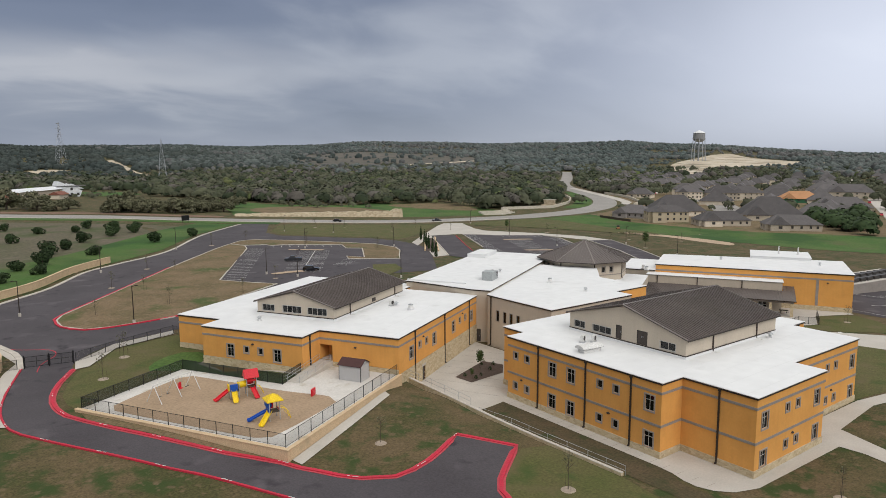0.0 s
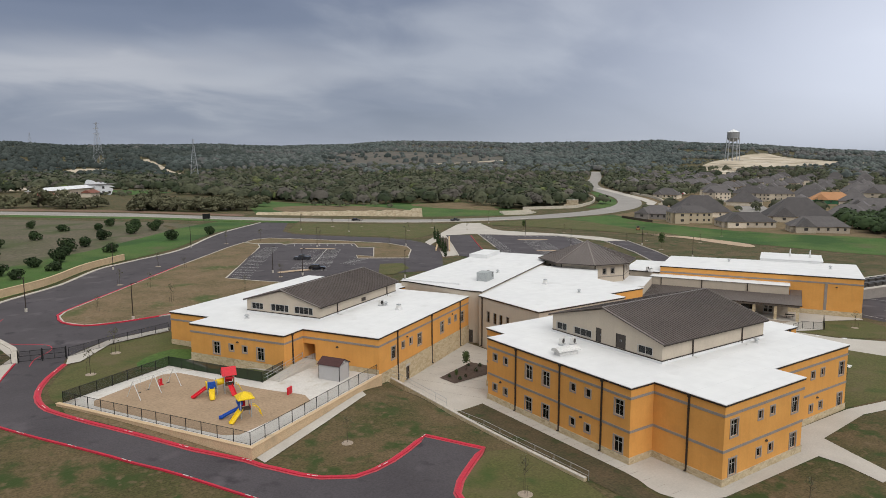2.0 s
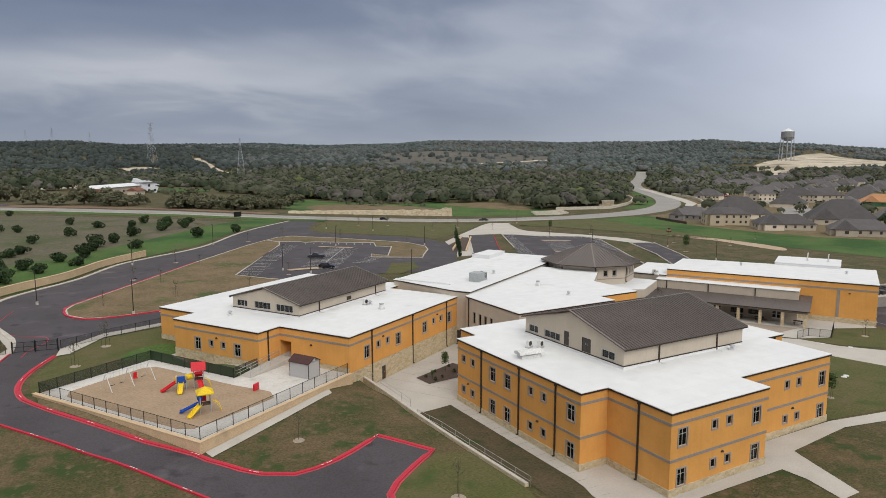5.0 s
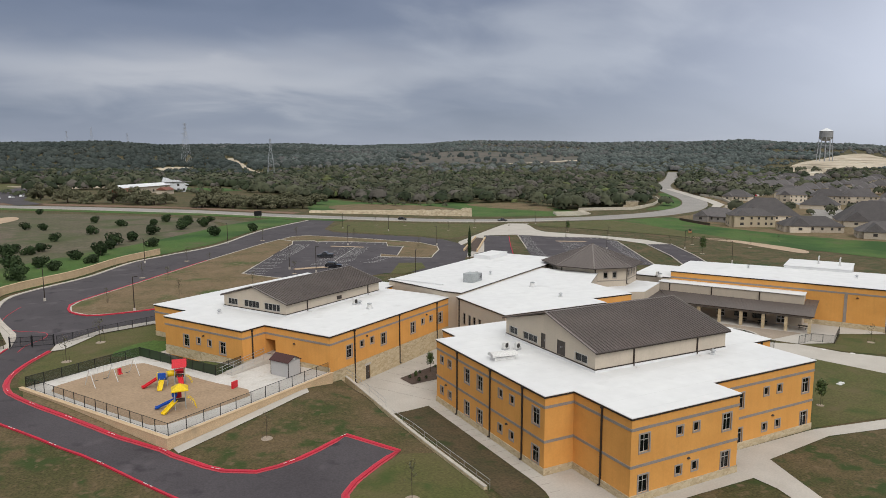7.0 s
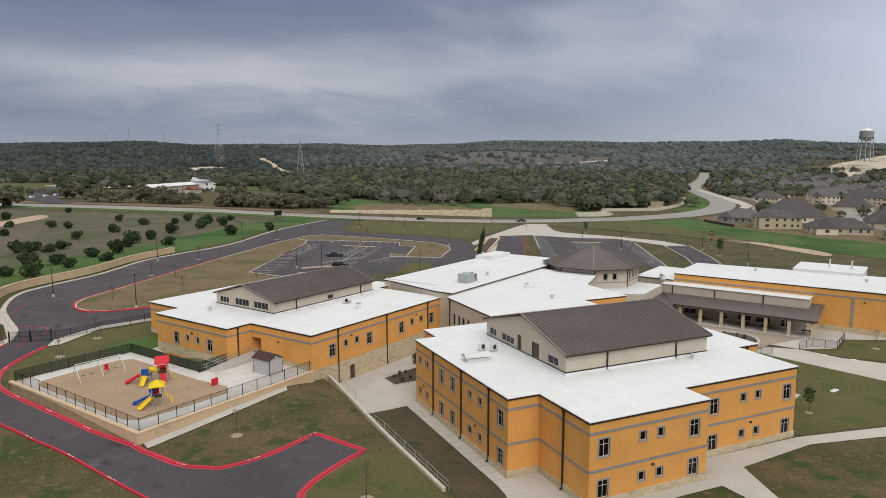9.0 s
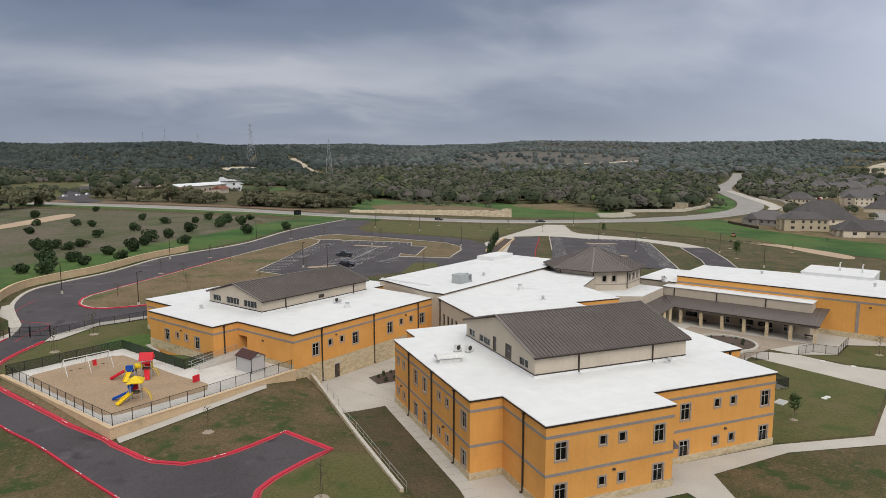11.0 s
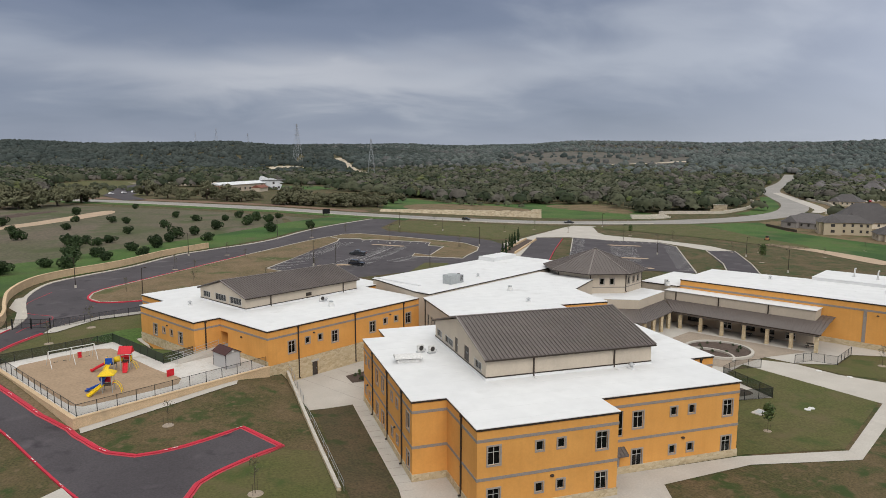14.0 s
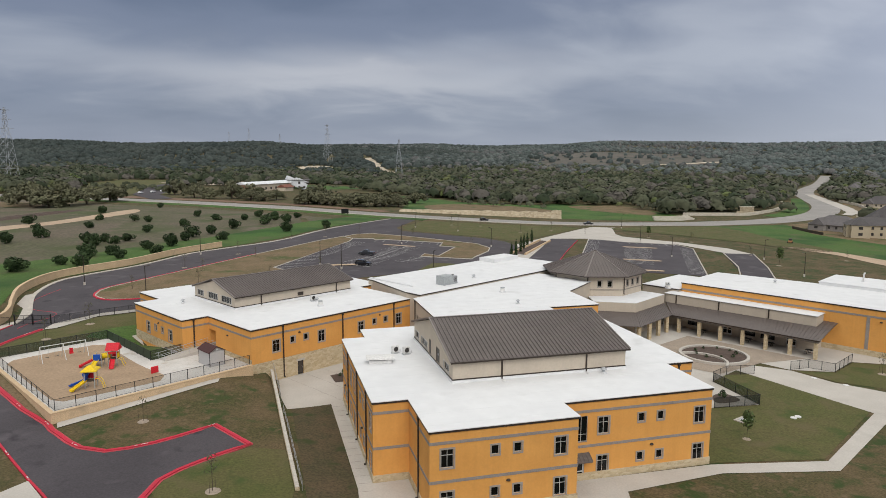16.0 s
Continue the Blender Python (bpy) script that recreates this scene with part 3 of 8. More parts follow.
def smooth_line(pts, step=2.0, closed=False):
    """A Catmull-Rom line through plan points."""
    P = [Vector(p) for p in pts]
    n = len(P)
    out = []
    for i in range(n if closed else n - 1):
        p0 = P[(i - 1) % n] if closed or i > 0 else P[i]
        p1, p2 = P[i], P[(i + 1) % n]
        p3 = P[(i + 2) % n] if closed or i + 2 < n else p2
        k = max(1, int((p2 - p1).length / step))
        for j in range(k):
            t = j / k
            out.append(tuple(0.5 * (2 * p1 + (p2 - p0) * t + (2 * p0 - 5 * p1 + 4 * p2 - p3) * t * t + (3 * p1 - p0 - 3 * p2 + p3) * t ** 3)))
    if not closed:
        out.append(tuple(P[-1]))
    return out


def strip(pts, w, dz0, dz1, closed=False, lift=None):
    """A kerb, wall or road along plan points: w wide, from dz0 to dz1 above the land."""
    P = [Vector(p) for p in pts]
    n = len(P)
    bm = bmesh.new()
    rows = []
    for i in range(n):
        a = P[(i - 1) % n] if closed or i > 0 else P[i]
        b = P[(i + 1) % n] if closed or i < n - 1 else P[i]
        d = (b - a).normalized()
        s = Vector((-d.y, d.x)) * (w / 2)
        l, r = P[i] + s, P[i] - s
        if lift is None:
            zl, zr = gz(*l), gz(*r)
            zl, zr = (zl, zr) if w > 1.2 else (max(zl, zr),) * 2
        else:
            zl = zr = lift
        rows.append([bm.verts.new(c) for c in ((l.x, l.y, zl + dz0), (r.x, r.y, zr + dz0), (r.x, r.y, zr + dz1), (l.x, l.y, zl + dz1))])
    for i in range(n if closed else n - 1):
        q0, q1 = rows[i], rows[(i + 1) % n]
        for k in range(4):
            bm.faces.new((q0[k], q0[(k + 1) % 4], q1[(k + 1) % 4], q1[k]))
    if not closed:
        bm.faces.new(rows[0])
        bm.faces.new(rows[-1][::-1])
    bmesh.ops.recalc_face_normals(bm, faces=bm.faces[:])
    return bm


def axis_lines(lo, hi, dense, s0, far, grow):
    a, b = dense
    out = list(np.arange(a, b + 0.01, s0))
    s, v = s0, b
    while v < hi:
        s = min(s * grow, far)
        v += s
        out.append(v)
    s, v = s0, a
    left = []
    while v > lo:
        s = min(s * grow, far)
        v -= s
        left.append(v)
    return np.array(left[::-1] + out)


def grid_mesh(name, xs, ys, dz=0.0):
    X, Y = np.meshgrid(xs, ys)
    Z = ground(X, Y) + dz
    co = np.stack([X, Y, Z], -1).reshape(-1, 3)
    nx, ny = len(xs), len(ys)
    i = (np.arange(ny - 1)[:, None] * nx + np.arange(nx - 1)[None, :]).ravel()
    faces = np.stack([i, i + 1, i + 1 + nx, i + nx], -1)
    me = bpy.data.meshes.new(name)
    me.from_pydata(co.tolist(), [], faces.tolist())
    me.shade_smooth()
    return me


gx = axis_lines(-4600, 4600, (-10, 175), 1.0, 120, 1.05)
gy = axis_lines(-2500, 4600, (20, 150), 1.0, 120, 1.05)
ground_me = grid_mesh("ground", gx, gy)
ground_me.materials.append(M["grass"])
tagged(new("ground", ground_me), "patchy green and brown turf over rolling land", "ground", kind="structure")


def surface(name, poly, material, dz, label, category, step=5.0, lines=False):
    ob = part(name, drape(smooth_line(poly, 3.0, True) if lines else poly, dz, step), material)
    return tagged(ob, label, category, kind="structure")


# pasture and verges
surface("pasture", [(-260, 640), (-400, 300), (-60, 130), (-8, 165), (5, 185), (22, 206), (40, 229), (62, 262), (92, 306), (100, 318), (60, 366), (20, 408), (-30, 450), (-110, 520)], "field", 0.05, "brown dry pasture dotted with bushes", "pasture", 10)
surface("verge", [(-75, 140), (-40, 122), (-8, 119), (-1.5, 122), (0.0, 134), (-2.5, 148), (-1.0, 163), (6, 173), (18, 188), (29, 209), (40, 221), (59, 241), (86, 288), (118, 331), (104, 346), (84, 322), (54, 280), (32, 250), (12, 230), (-8, 206), (-30, 192), (-75, 178)], "lush", 0.10, "lush green grass verge beside the drive", "verge", 5)
surface("meadow", [(226, 290), (246, 262), (262, 232), (272, 205), (282, 154), (285, 127), (296, 106), (330, 70), (400, 90), (361, 130), (349, 156), (335, 177), (328, 204), (328, 240), (330, 262), (345, 285), (352, 305), (300, 306), (262, 300)], "lush", 0.08, "lush green open meadow below the houses", "meadow", 10)
surface("meadow_edge", smooth_line([(228, 288), (246, 262), (262, 232), (272, 200), (286, 205), (292, 240), (304, 300), (262, 299)], 6.0, True), "lawn", 0.14, "olive grass at the near side of the meadow", "meadow", 10)
surface("estate_ground", [(352, 305), (345, 285), (330, 262), (328, 240), (328, 204), (335, 177), (349, 156), (361, 130), (400, 90), (900, 200), (1000, 640), (640, 590), (520, 440), (470, 372), (440, 340), (400, 318)], "dry", 0.06, "dry grass plots between the houses", "lawn", 20)
surface("far_meadow", [(140, 395), (170, 372), (232, 345), (300, 335), (318, 352), (318, 372), (322, 432), (305, 460), (285, 480), (262, 472), (234, 482), (207, 503), (190, 580), (165, 560), (160, 470)], "lush", 0.08, "green clearing before the woods", "meadow", 10)
surface("bare_verge", smooth_line([(303, 455), (323, 432), (312, 376), (296, 374), (280, 412), (282, 450)], 6.0, True), "dry", 0.14, "brown bare ground at the edge of the woods", "verge", 10)
surface("bare_verge", smooth_line([(165, 405), (215, 380), (250, 392), (246, 446), (210, 470), (172, 450)], 6.0, True), "dry", 0.14, "dry grass above the limestone bank", "verge", 10)
surface("entry_lawn", [(137, 322), (118, 287), (117, 275), (133, 258), (147, 247), (153, 236), (160, 240), (176, 254), (205, 283), (212, 291), (160, 312)], "lawn", 0.06, "green lawn strip along the road", "lawn", 5)

# roads
main_line = smooth_line([(-420, 800), (-200, 630), (-94, 552), (-7, 482), (42, 434), (74, 402), (113, 368), (150, 343), (195, 321), (231, 315), (270, 317), (312, 320), (347, 322), (377, 330), (409, 344), (444, 370), (488, 415), (538, 478), (593, 546), (657, 615), (744, 699), (860, 800), (1000, 930)], 8.0)
tagged(part("road", strip(main_line, 19, -0.3, 0.14), "road"), "pale grey two-lane public road", "road", kind="structure")
tagged(part("kerb", strip([(x - 6, y - 8.5) for x, y in main_line[40:104]], 1.2, -0.2, 0.35), "kerb"), "pale concrete kerb along the public road", "kerb", kind="structure")

tagged(part("verge", strip([(x - 10, y - 13.5) for x, y in main_line[44:88]], 11, -0.2, 0.13), "lush"), "green grass strip along the public road", "verge", kind="structure")
OUTER = [(120.6, 331.5), (88.2, 286), (61.3, 238.5), (41.6, 218.4), (30.7, 207), (19.5, 186), (7.9, 171.4), (3.4, 162.4), (2.9, 147.7), (5.5, 134.7), (7.8, 126), (8.0, 120), (7.8, 116.0), (5.0, 104.4), (3.9, 96.5), (4.4, 90.0), (6.4, 85.7), (8.2, 82.7), (10.5, 79.3), (12.7, 76.2), (14.8, 73.2), (16.8, 70.2), (20.8, 64.6), (29.5, 49.7), (31.8, 45.9), (37, 36), (44, 22)]
INNER = [(54, 24), (45, 36), (40.9, 43.4), (42.0, 46.9), (43.7, 48.8), (47.1, 51.4), (50.8, 54.2), (46.7, 60.1), (40.3, 56.7), (35.3, 55.7), (32.3, 57.4), (30.7, 59.2), (29.2, 61.4), (28.0, 63.0), (27.0, 64.9), (24.9, 67.6), (22.8, 70.2), (20.7, 73.4), (18.6, 76.6), (16.4, 80.0), (14.1, 83.6), (11.8, 87.9), (10.4, 90.8), (9.6, 95.0), (9.9, 99.8), (11.4, 105.2), (14.0, 111.2), (14.8, 115.2), (21.7, 122.8), (32.2, 126.1)]
EAST = [(62, 143), (92, 158), (115, 157), (132, 183), (144.5, 203.9), (148.3, 215.8), (148.7, 231.7), (143.7, 243.4), (130.2, 254.7), (114.5, 270), (114.5, 284), (133.4, 326.3), (131, 335)]
outer_line = smooth_line(OUTER, 3.0)
inner_line = smooth_line(INNER[:7], 2.0) + smooth_line(INNER[7:], 2.0)
surface("drive", outer_line + inner_line + EAST, "asphalt", 0.06, "dark asphalt drive and car park", "drive", 5)
G1 = [(35.1, 136.7), (24.1, 135.6), (19.5, 136.5), (16.5, 141.4), (16.3, 147.2), (17.9, 151.9), (30.9, 170.6), (51.7, 201), (75.3, 233.3), (84.8, 246), (88, 239), (85.5, 230.1), (56.4, 172), (62, 163), (66, 158), (48, 145)]
surface("traffic_island", G1, "dry", 0.16, "dry brown grass island with young trees", "lawn", 5)
I2 = [(85.5, 246.7), (92, 255), (99, 258), (113.0, 247), (123.2, 236.1), (134, 223.8), (135, 210.8), (131.1, 201.6), (122.8, 189.4), (119.0, 183.1), (103.6, 189.4), (106.4, 195.9), (110.1, 190.7), (122.4, 213.5), (117.3, 216.3), (121.2, 226.6), (101.1, 236.0), (96.3, 235.0), (96.3, 238.9), (87.8, 240.4)]
surface("parking_island", I2, "dry", 0.16, "brown grass island edging the car park", "lawn", 5)
surface("parking_island", [(93.2, 156.5), (103.8, 175.0), (110.7, 173.3), (107.3, 163.5), (97, 155)], "lawn", 0.16, "small green grass island by the building", "lawn", 5)
for isl in (G1, I2):
    tagged(part("kerb", strip(isl, 0.35, -0.1, 0.24, True), "kerb"), "pale concrete kerb round a grass island", "kerb", kind="structure")
tagged(part("kerb", strip(smooth_line(OUTER[:13], 3.0), 0.9, -0.1, 0.22), "kerb"), "pale concrete kerb along the drive", "kerb", kind="structure")
red_inner = smooth_line(INNER[1:7], 2.0) + smooth_line(INNER[7:-3], 2.0)
tagged(part("red_gutter", strip(red_inner, 0.85, -0.1, 0.085), "red_gutter"), "worn red painted gutter beside the kerb", "gutter", kind="structure")
tagged(part("red_kerb", strip(red_inner, 0.42, -0.1, 0.2), "red_kerb"), "red painted fire lane kerb with white marks", "kerb", kind="structure")
tagged(part("red_kerb", strip(smooth_line(OUTER[12:], 2.0), 0.24, -0.1, 0.18), "red_kerb"), "red painted outer fire lane kerb", "kerb", kind="structure")
tagged(part("red_kerb", strip(smooth_line([(37, 137.4), (30, 136), (24.1, 135.4), (19.4, 136.3), (16.3, 141.4), (16.1, 147.2), (17.7, 151.9), (30.7, 170.6), (51.5, 201)], 2.0), 0.42, -0.1, 0.27), "red_kerb"), "red painted kerb of the grass island", "kerb", kind="structure")

# eastern entrance plaza and second car park
surface("plaza", [(146, 212), (150, 222), (174, 248), (210, 286), (222, 297), (234, 294), (229, 288), (216, 262), (214, 252), (221, 241.5), (230, 229), (238, 210), (236, 193), (226, 195), (224.5, 210), (223, 223), (203, 232.5), (197, 239.5), (190, 243), (174, 242.5)], "concrete", 0.09, "pale concrete entrance plaza and walk", "plaza", 5)
surface("drive", [(138, 181.8), (173.9, 242.5), (184.5, 238.7), (140, 165)], "asphalt", 0.13, "dark asphalt entrance drive", "drive", 5)
surface("walk", [(131, 181), (150, 213), (174, 246), (175, 242), (141, 183)], "concrete", 0.11, "pale concrete walk beside the entrance drive", "walk", 5)
surface("car_park", [(190.7, 240.4), (196, 237.6), (202, 230.6), (221, 222), (220, 208), (181, 146.4), (146, 163)], "asphalt", 0.12, "dark asphalt car park with white stalls", "car park", 5)
surface("drive", [(224.5, 195.5), (236, 193), (209, 152), (198, 138), (187, 139), (196, 150)], "asphalt", 0.12, "dark asphalt service drive", "drive", 5)

# ---- the school ----
def window(parent, p0, p1, s, z, w, h, panes=2, rows=2, transom=0.68, label="", surround="surround", light_frame=True, trim=0.16):
    """One window set in a wall opening: surround, frame bars and each pane."""
    m = at_wall(p0, p1, s, z)
    bm = bmesh.new()
    if trim:
        for x0, x1, z0, z1 in ((-w / 2 - trim, -w / 2, -trim, h + trim), (w / 2, w / 2 + trim, -trim, h + trim), (-w / 2, w / 2, h, h + trim), (-w / 2, w / 2, -trim, 0)):
            box(bm, x0, x1, -0.07, 0.02, z0, z1)
    else:
        box(bm, -w / 2, w / 2, -0.03, 0.10, -0.05, 0.0)
    win = part("window", bm, surround, parent, label)
    win.matrix_basis = m
    fr = bmesh.new()
    f = 0.055
    for x0, x1, z0, z1 in ((-w / 2, -w / 2 + f, 0, h), (w / 2 - f, w / 2, 0, h), (-w / 2 + f, w / 2 - f, 0, f), (-w / 2 + f, w / 2 - f, h - f, h)):
        box(fr, x0, x1, 0.08, 0.15, z0, z1)
    for i in range(1, panes):
        x = -w / 2 + w * i / panes
        box(fr, x - f / 2, x + f / 2, 0.08, 0.15, f, h - f)
    if rows == 2:
        box(fr, -w / 2 + f, w / 2 - f, 0.083, 0.147, h * transom - f / 2, h * transom + f / 2)
    part("window_frame", fr, "frame" if light_frame else "dark_frame", win)
    levels = [0, h * transom, h] if rows == 2 else [0, h]
    for i in range(panes):
        for za, zb in zip(levels, levels[1:]):
            part("pane", boxed(-w / 2 + w * i / panes + 0.02, -w / 2 + w * (i + 1) / panes - 0.02, 0.105, 0.117, za + 0.02, zb - 0.02), "glass", win)
    return win


def leaf_door(parent, p0, p1, s, z, w, h, leaves=1, glazed=False, label="dark bronze metal door"):
    m = at_wall(p0, p1, s, z)
    bm = bmesh.new()
    for x0, x1, z0, z1 in ((-w / 2, -w / 2 + 0.06, 0, h), (w / 2 - 0.06, w / 2, 0, h), (-w / 2, w / 2, h - 0.06, h)):
        box(bm, x0, x1, 0.04, 0.16, z0, z1)
    d = part("door", bm, "frame" if glazed else "dark_frame", parent, label)
    d.matrix_basis = m
    for i in range(leaves):
        x0 = -w / 2 + 0.07 + (w - 0.14) * i / leaves
        x1 = -w / 2 + 0.06 + (w - 0.14) * (i + 1) / leaves
        if glazed:
            lf = bmesh.new()
            for a, b, c, e in ((x0, x0 + 0.1, 0.02, h - 0.08), (x1 - 0.1, x1, 0.02, h - 0.08), (x0 + 0.1, x1 - 0.1, 0.02, 0.28), (x0 + 0.1, x1 - 0.1, h - 0.2, h - 0.08), (x0 + 0.1, x1 - 0.1, 1.0, 1.14)):
                box(lf, a, b, 0.08, 0.13, c, e)
            part("door_leaf", lf, "white_metal", d)
            part("pane", boxed(x0 + 0.09, x1 - 0.09, 0.10, 0.112, 0.27, h - 0.19), "glass", d)
        else:
            part("door_leaf", boxed(x0, x1, 0.08, 0.13, 0.02, h - 0.08), "door", d)
        hx = x1 - 0.12 if i == 0 else x0 + 0.12
        part("door_handle", boxed(hx - 0.015, hx + 0.015, 0.02, 0.08, 0.95, 1.2), "galv", d)
    return d


def wall_light(parent, p0, p1, s, z):
    bm = bmesh.new()
    bmesh.ops.create_uvsphere(bm, u_segments=12, v_segments=8, radius=0.24)
    for v in bm.verts:
        v.co.z = v.co.z * 0.75 if v.co.z > 0 else v.co.z * 0.25
        v.co.y = min(v.co.y, 0.02)
    ob = part("wall_light", bm, "bronze", parent, "half-round bronze wall light", True)
    ob.matrix_basis = at_wall(p0, p1, s, z)


def downspout(parent, p0, p1, s, z0, z1, material="bronze"):
    bm = bmesh.new()
    box(bm, -0.09, 0.09, -0.17, -0.03, z0 + 0.25, z1)
    box(bm, -0.16, 0.16, -0.22, -0.03, z1 - 0.35, z1 - 0.05)
    box(bm, -0.09, 0.09, -0.38, -0.05, z0 + 0.12, z0 + 0.25)
    for zz in np.arange(z0 + 1.2, z1 - 0.6, 2.0):
        box(bm, -0.12, 0.12, -0.185, -0.02, zz, zz + 0.06)
    ob = part("downspout", bm, material, parent)
    ob.matrix_basis = at_wall(p0, p1, s, 0)


def shell(parent, poly, z0, z1, material, edges, thick=0.3):
    """Walls round a polygon; edges maps an edge's number to its openings (s0, s1, za, zb)."""
    n = len(poly)
    for i in range(n):
        part("wall", pierced(poly[i], poly[(i + 1) % n], z0, z1, edges.get(i, ()), thick), material, parent)


def flat_roof(parent, poly, z, over=0.14):
    roof = part("roof", slab(offset(poly, over), z - 0.05, z + 0.03), "membrane", parent, "flat white membrane roof")
    # welded laps of the membrane
    lap = bmesh.new()
    ys = [p[1] for p in poly]
    n = len(poly)
    for y in np.arange(min(ys) + 1.3, max(ys), 3.05):
        xs = sorted(a[0] + (b[0] - a[0]) * (y - a[1]) / (b[1] - a[1]) for a, b in ((poly[i], poly[(i + 1) % n]) for i in range(n)) if (a[1] > y) != (b[1] > y))
        for x0, x1 in zip(xs[::2], xs[1::2]):
            box(lap, x0, x1, y - 0.045, y + 0.045, z + 0.03, z + 0.038)
    tagged(part("membrane_lap", lap, "lap", roof), kind="stuff")
    part("roof_edge", ring(poly, 0.004, over - 0.03, z - 0.26, z - 0.055), "bronze", parent, "thin dark bronze roof edge")
    return roof


def hole(s, z, w, h):
    return (s - w / 2, s + w / 2, z, z + h)


def clerestory(parent, x0, x1, y0, y1, base, eave, ridge, openings, axis_mid):
    """A gabled clerestory on a flat roof: walls, glazing, and a standing seam roof with its ridge along x."""
    ym = axis_mid
    part("wall", slab([(x0 - 0.12, y0 - 0.12), (x1 + 0.12, y0 - 0.12), (x1 + 0.12, y1 + 0.12), (x0 - 0.12, y1 + 0.12)], base, base + 0.32), "membrane", parent, "white membrane upstand")
    # gable end to the west with its openings, and the plain end to the east
    holes = [hole((y1 - y), z, w, h) for kind, y, z, w, h in openings]
    part("wall", pierced((x0, y1), (x0, y0), base + 0.3, eave, holes, 0.25), "beige", parent)
    part("wall", pierced((x1, y0), (x1, y1), base + 0.3, eave, (), 0.25), "beige", parent)
    for x in (x0, x1):
        xa, xb = (x, x + 0.25) if x == x0 else (x - 0.25, x)
        bm = bmesh.new()
        a = [bm.verts.new((xa, yy, zz)) for yy, zz in ((y0, eave), (y1, eave), (ym, ridge - 0.15))]
        b = [bm.verts.new((xb, yy, zz)) for yy, zz in ((y0, eave), (y1, eave), (ym, ridge - 0.15))]
        bm.faces.new(a[::-1]), bm.faces.new(b)
        for i in range(3):
            bm.faces.new((a[i], a[(i + 1) % 3], b[(i + 1) % 3], b[i]))
        bmesh.ops.recalc_face_normals(bm, faces=bm.faces[:])
        part("gable", bm, "beige", parent)
    part("wall", pierced((x0, y0), (x1, y0), base + 0.3, eave, (), 0.25), "beige", parent)
    part("wall", pierced((x1, y1), (x0, y1), base + 0.3, eave, (), 0.25), "beige", parent)
    part("flashing", ring([(x0, y0), (x1, y0), (x1, y1), (x0, y1)], 0.004, 0.05, base + 0.28, base + 0.46), "bronze", parent)
    for kind, y, z, w, h in openings:
        if kind == "door":
            leaf_door(parent, (x0, y1), (x0, y0), y1 - y, z, w, h, 2 if w > 1.3 else 1)
        else:
            window(parent, (x0, y1), (x0, y0), y1 - y, z, w, h, kind, 1, surround="frame", label="row of dark clerestory panes", trim=0.07)
    # roof planes with seams
    o, oe = 0.35, 0.45
    k0 = (ridge - eave) / (ym - y0)
    k1 = (ridge - eave) / (y1 - ym)
    for sgn, ye, k in ((-1, y0, k0), (1, y1, k1)):
        bm = bmesh.new()
        ylo, zlo = ye + sgn * oe, eave - k * oe
        def pt(x, y, up):
            return (x, y, ridge - k * abs(y - ym) + up)
        q = [bm.verts.new(pt(x, y, up)) for up in (0.0, 0.12) for x, y in ((x0 - o, ylo), (x1 + o, ylo), (x1 + o, ym), (x0 - o, ym))]
        for f in ((3, 2, 1, 0), (4, 5, 6, 7), (0, 1, 5, 4), (1, 2, 6, 5), (2, 3, 7, 6), (3, 0, 4, 7)):
            bm.faces.new([q[i] for i in f])
        bmesh.ops.recalc_face_normals(bm, faces=bm.faces[:])
        plane = part("roof", bm, "seam", parent, "brown standing seam metal roof slope")
        rb = bmesh.new()
        n = int((x1 - x0 + 2 * o) / 0.5)
        for i in range(n + 1):
            x = x0 - o + (x1 - x0 + 2 * o) * i / n
            beam(rb, pt(x, ylo, 0.16), pt(x, ym, 0.16), 0.06, 0.12)
        tagged(part("seam", rb, "seam", plane), kind="stuff")
        for x in (x0 - o, x1 + o):
            part("rake_trim", beam(bmesh.new(), pt(x, ylo, 0.19), pt(x, ym, 0.19), 0.16, 0.10), "seam_highlight", parent, "metal rake edge with highlight in its colour")
        part("gutter", box(bmesh.new(), x0 - o, x1 + o, min(ylo, ylo + sgn * 0.14), max(ylo, ylo + sgn * 0.14), zlo - 0.06, zlo + 0.10), "bronze", parent)
        for i in ((0.27, 0.76) if x1 - x0 < 23 else (0.2, 0.86)):
            xx = x0 + (x1 - x0) * i
            part("downspout", box(bmesh.new(), xx - 0.08, xx + 0.08, min(ye + sgn * 0.03, ye + sgn * 0.17), max(ye + sgn * 0.03, ye + sgn * 0.17), base + 0.1, zlo), "bronze", parent)
            part("splash_block", boxed(xx - 0.15, xx + 0.15, min(ye + sgn * 0.1, ye + sgn * 1.0), max(ye + sgn * 0.1, ye + sgn * 1.0), base + 0.03, base + 0.10), "white_metal", parent)
    part("ridge_cap", beam(bmesh.new(), (x0 - o, ym, ridge + 0.16), (x1 + o, ym, ridge + 0.16), 0.34, 0.06), "seam_highlight", parent)


M["lap"] = mat("membrane_lap", (0.695, 0.695, 0.69), (0.665, 0.665, 0.665), rough=0.6, bump=0.0, tone=0.05)
BIG_W, BIG_H, SMALL_W, SMALL_H = 1.25, 1.85, 0.78, 0.95

# near wing: two storeys
CX, CY = 63.6, 35.1
c_wing = thing("classroom_wing", "two-storey ochre stucco classroom wing with white flat roof", "school building", pose(CX, CY, 0))
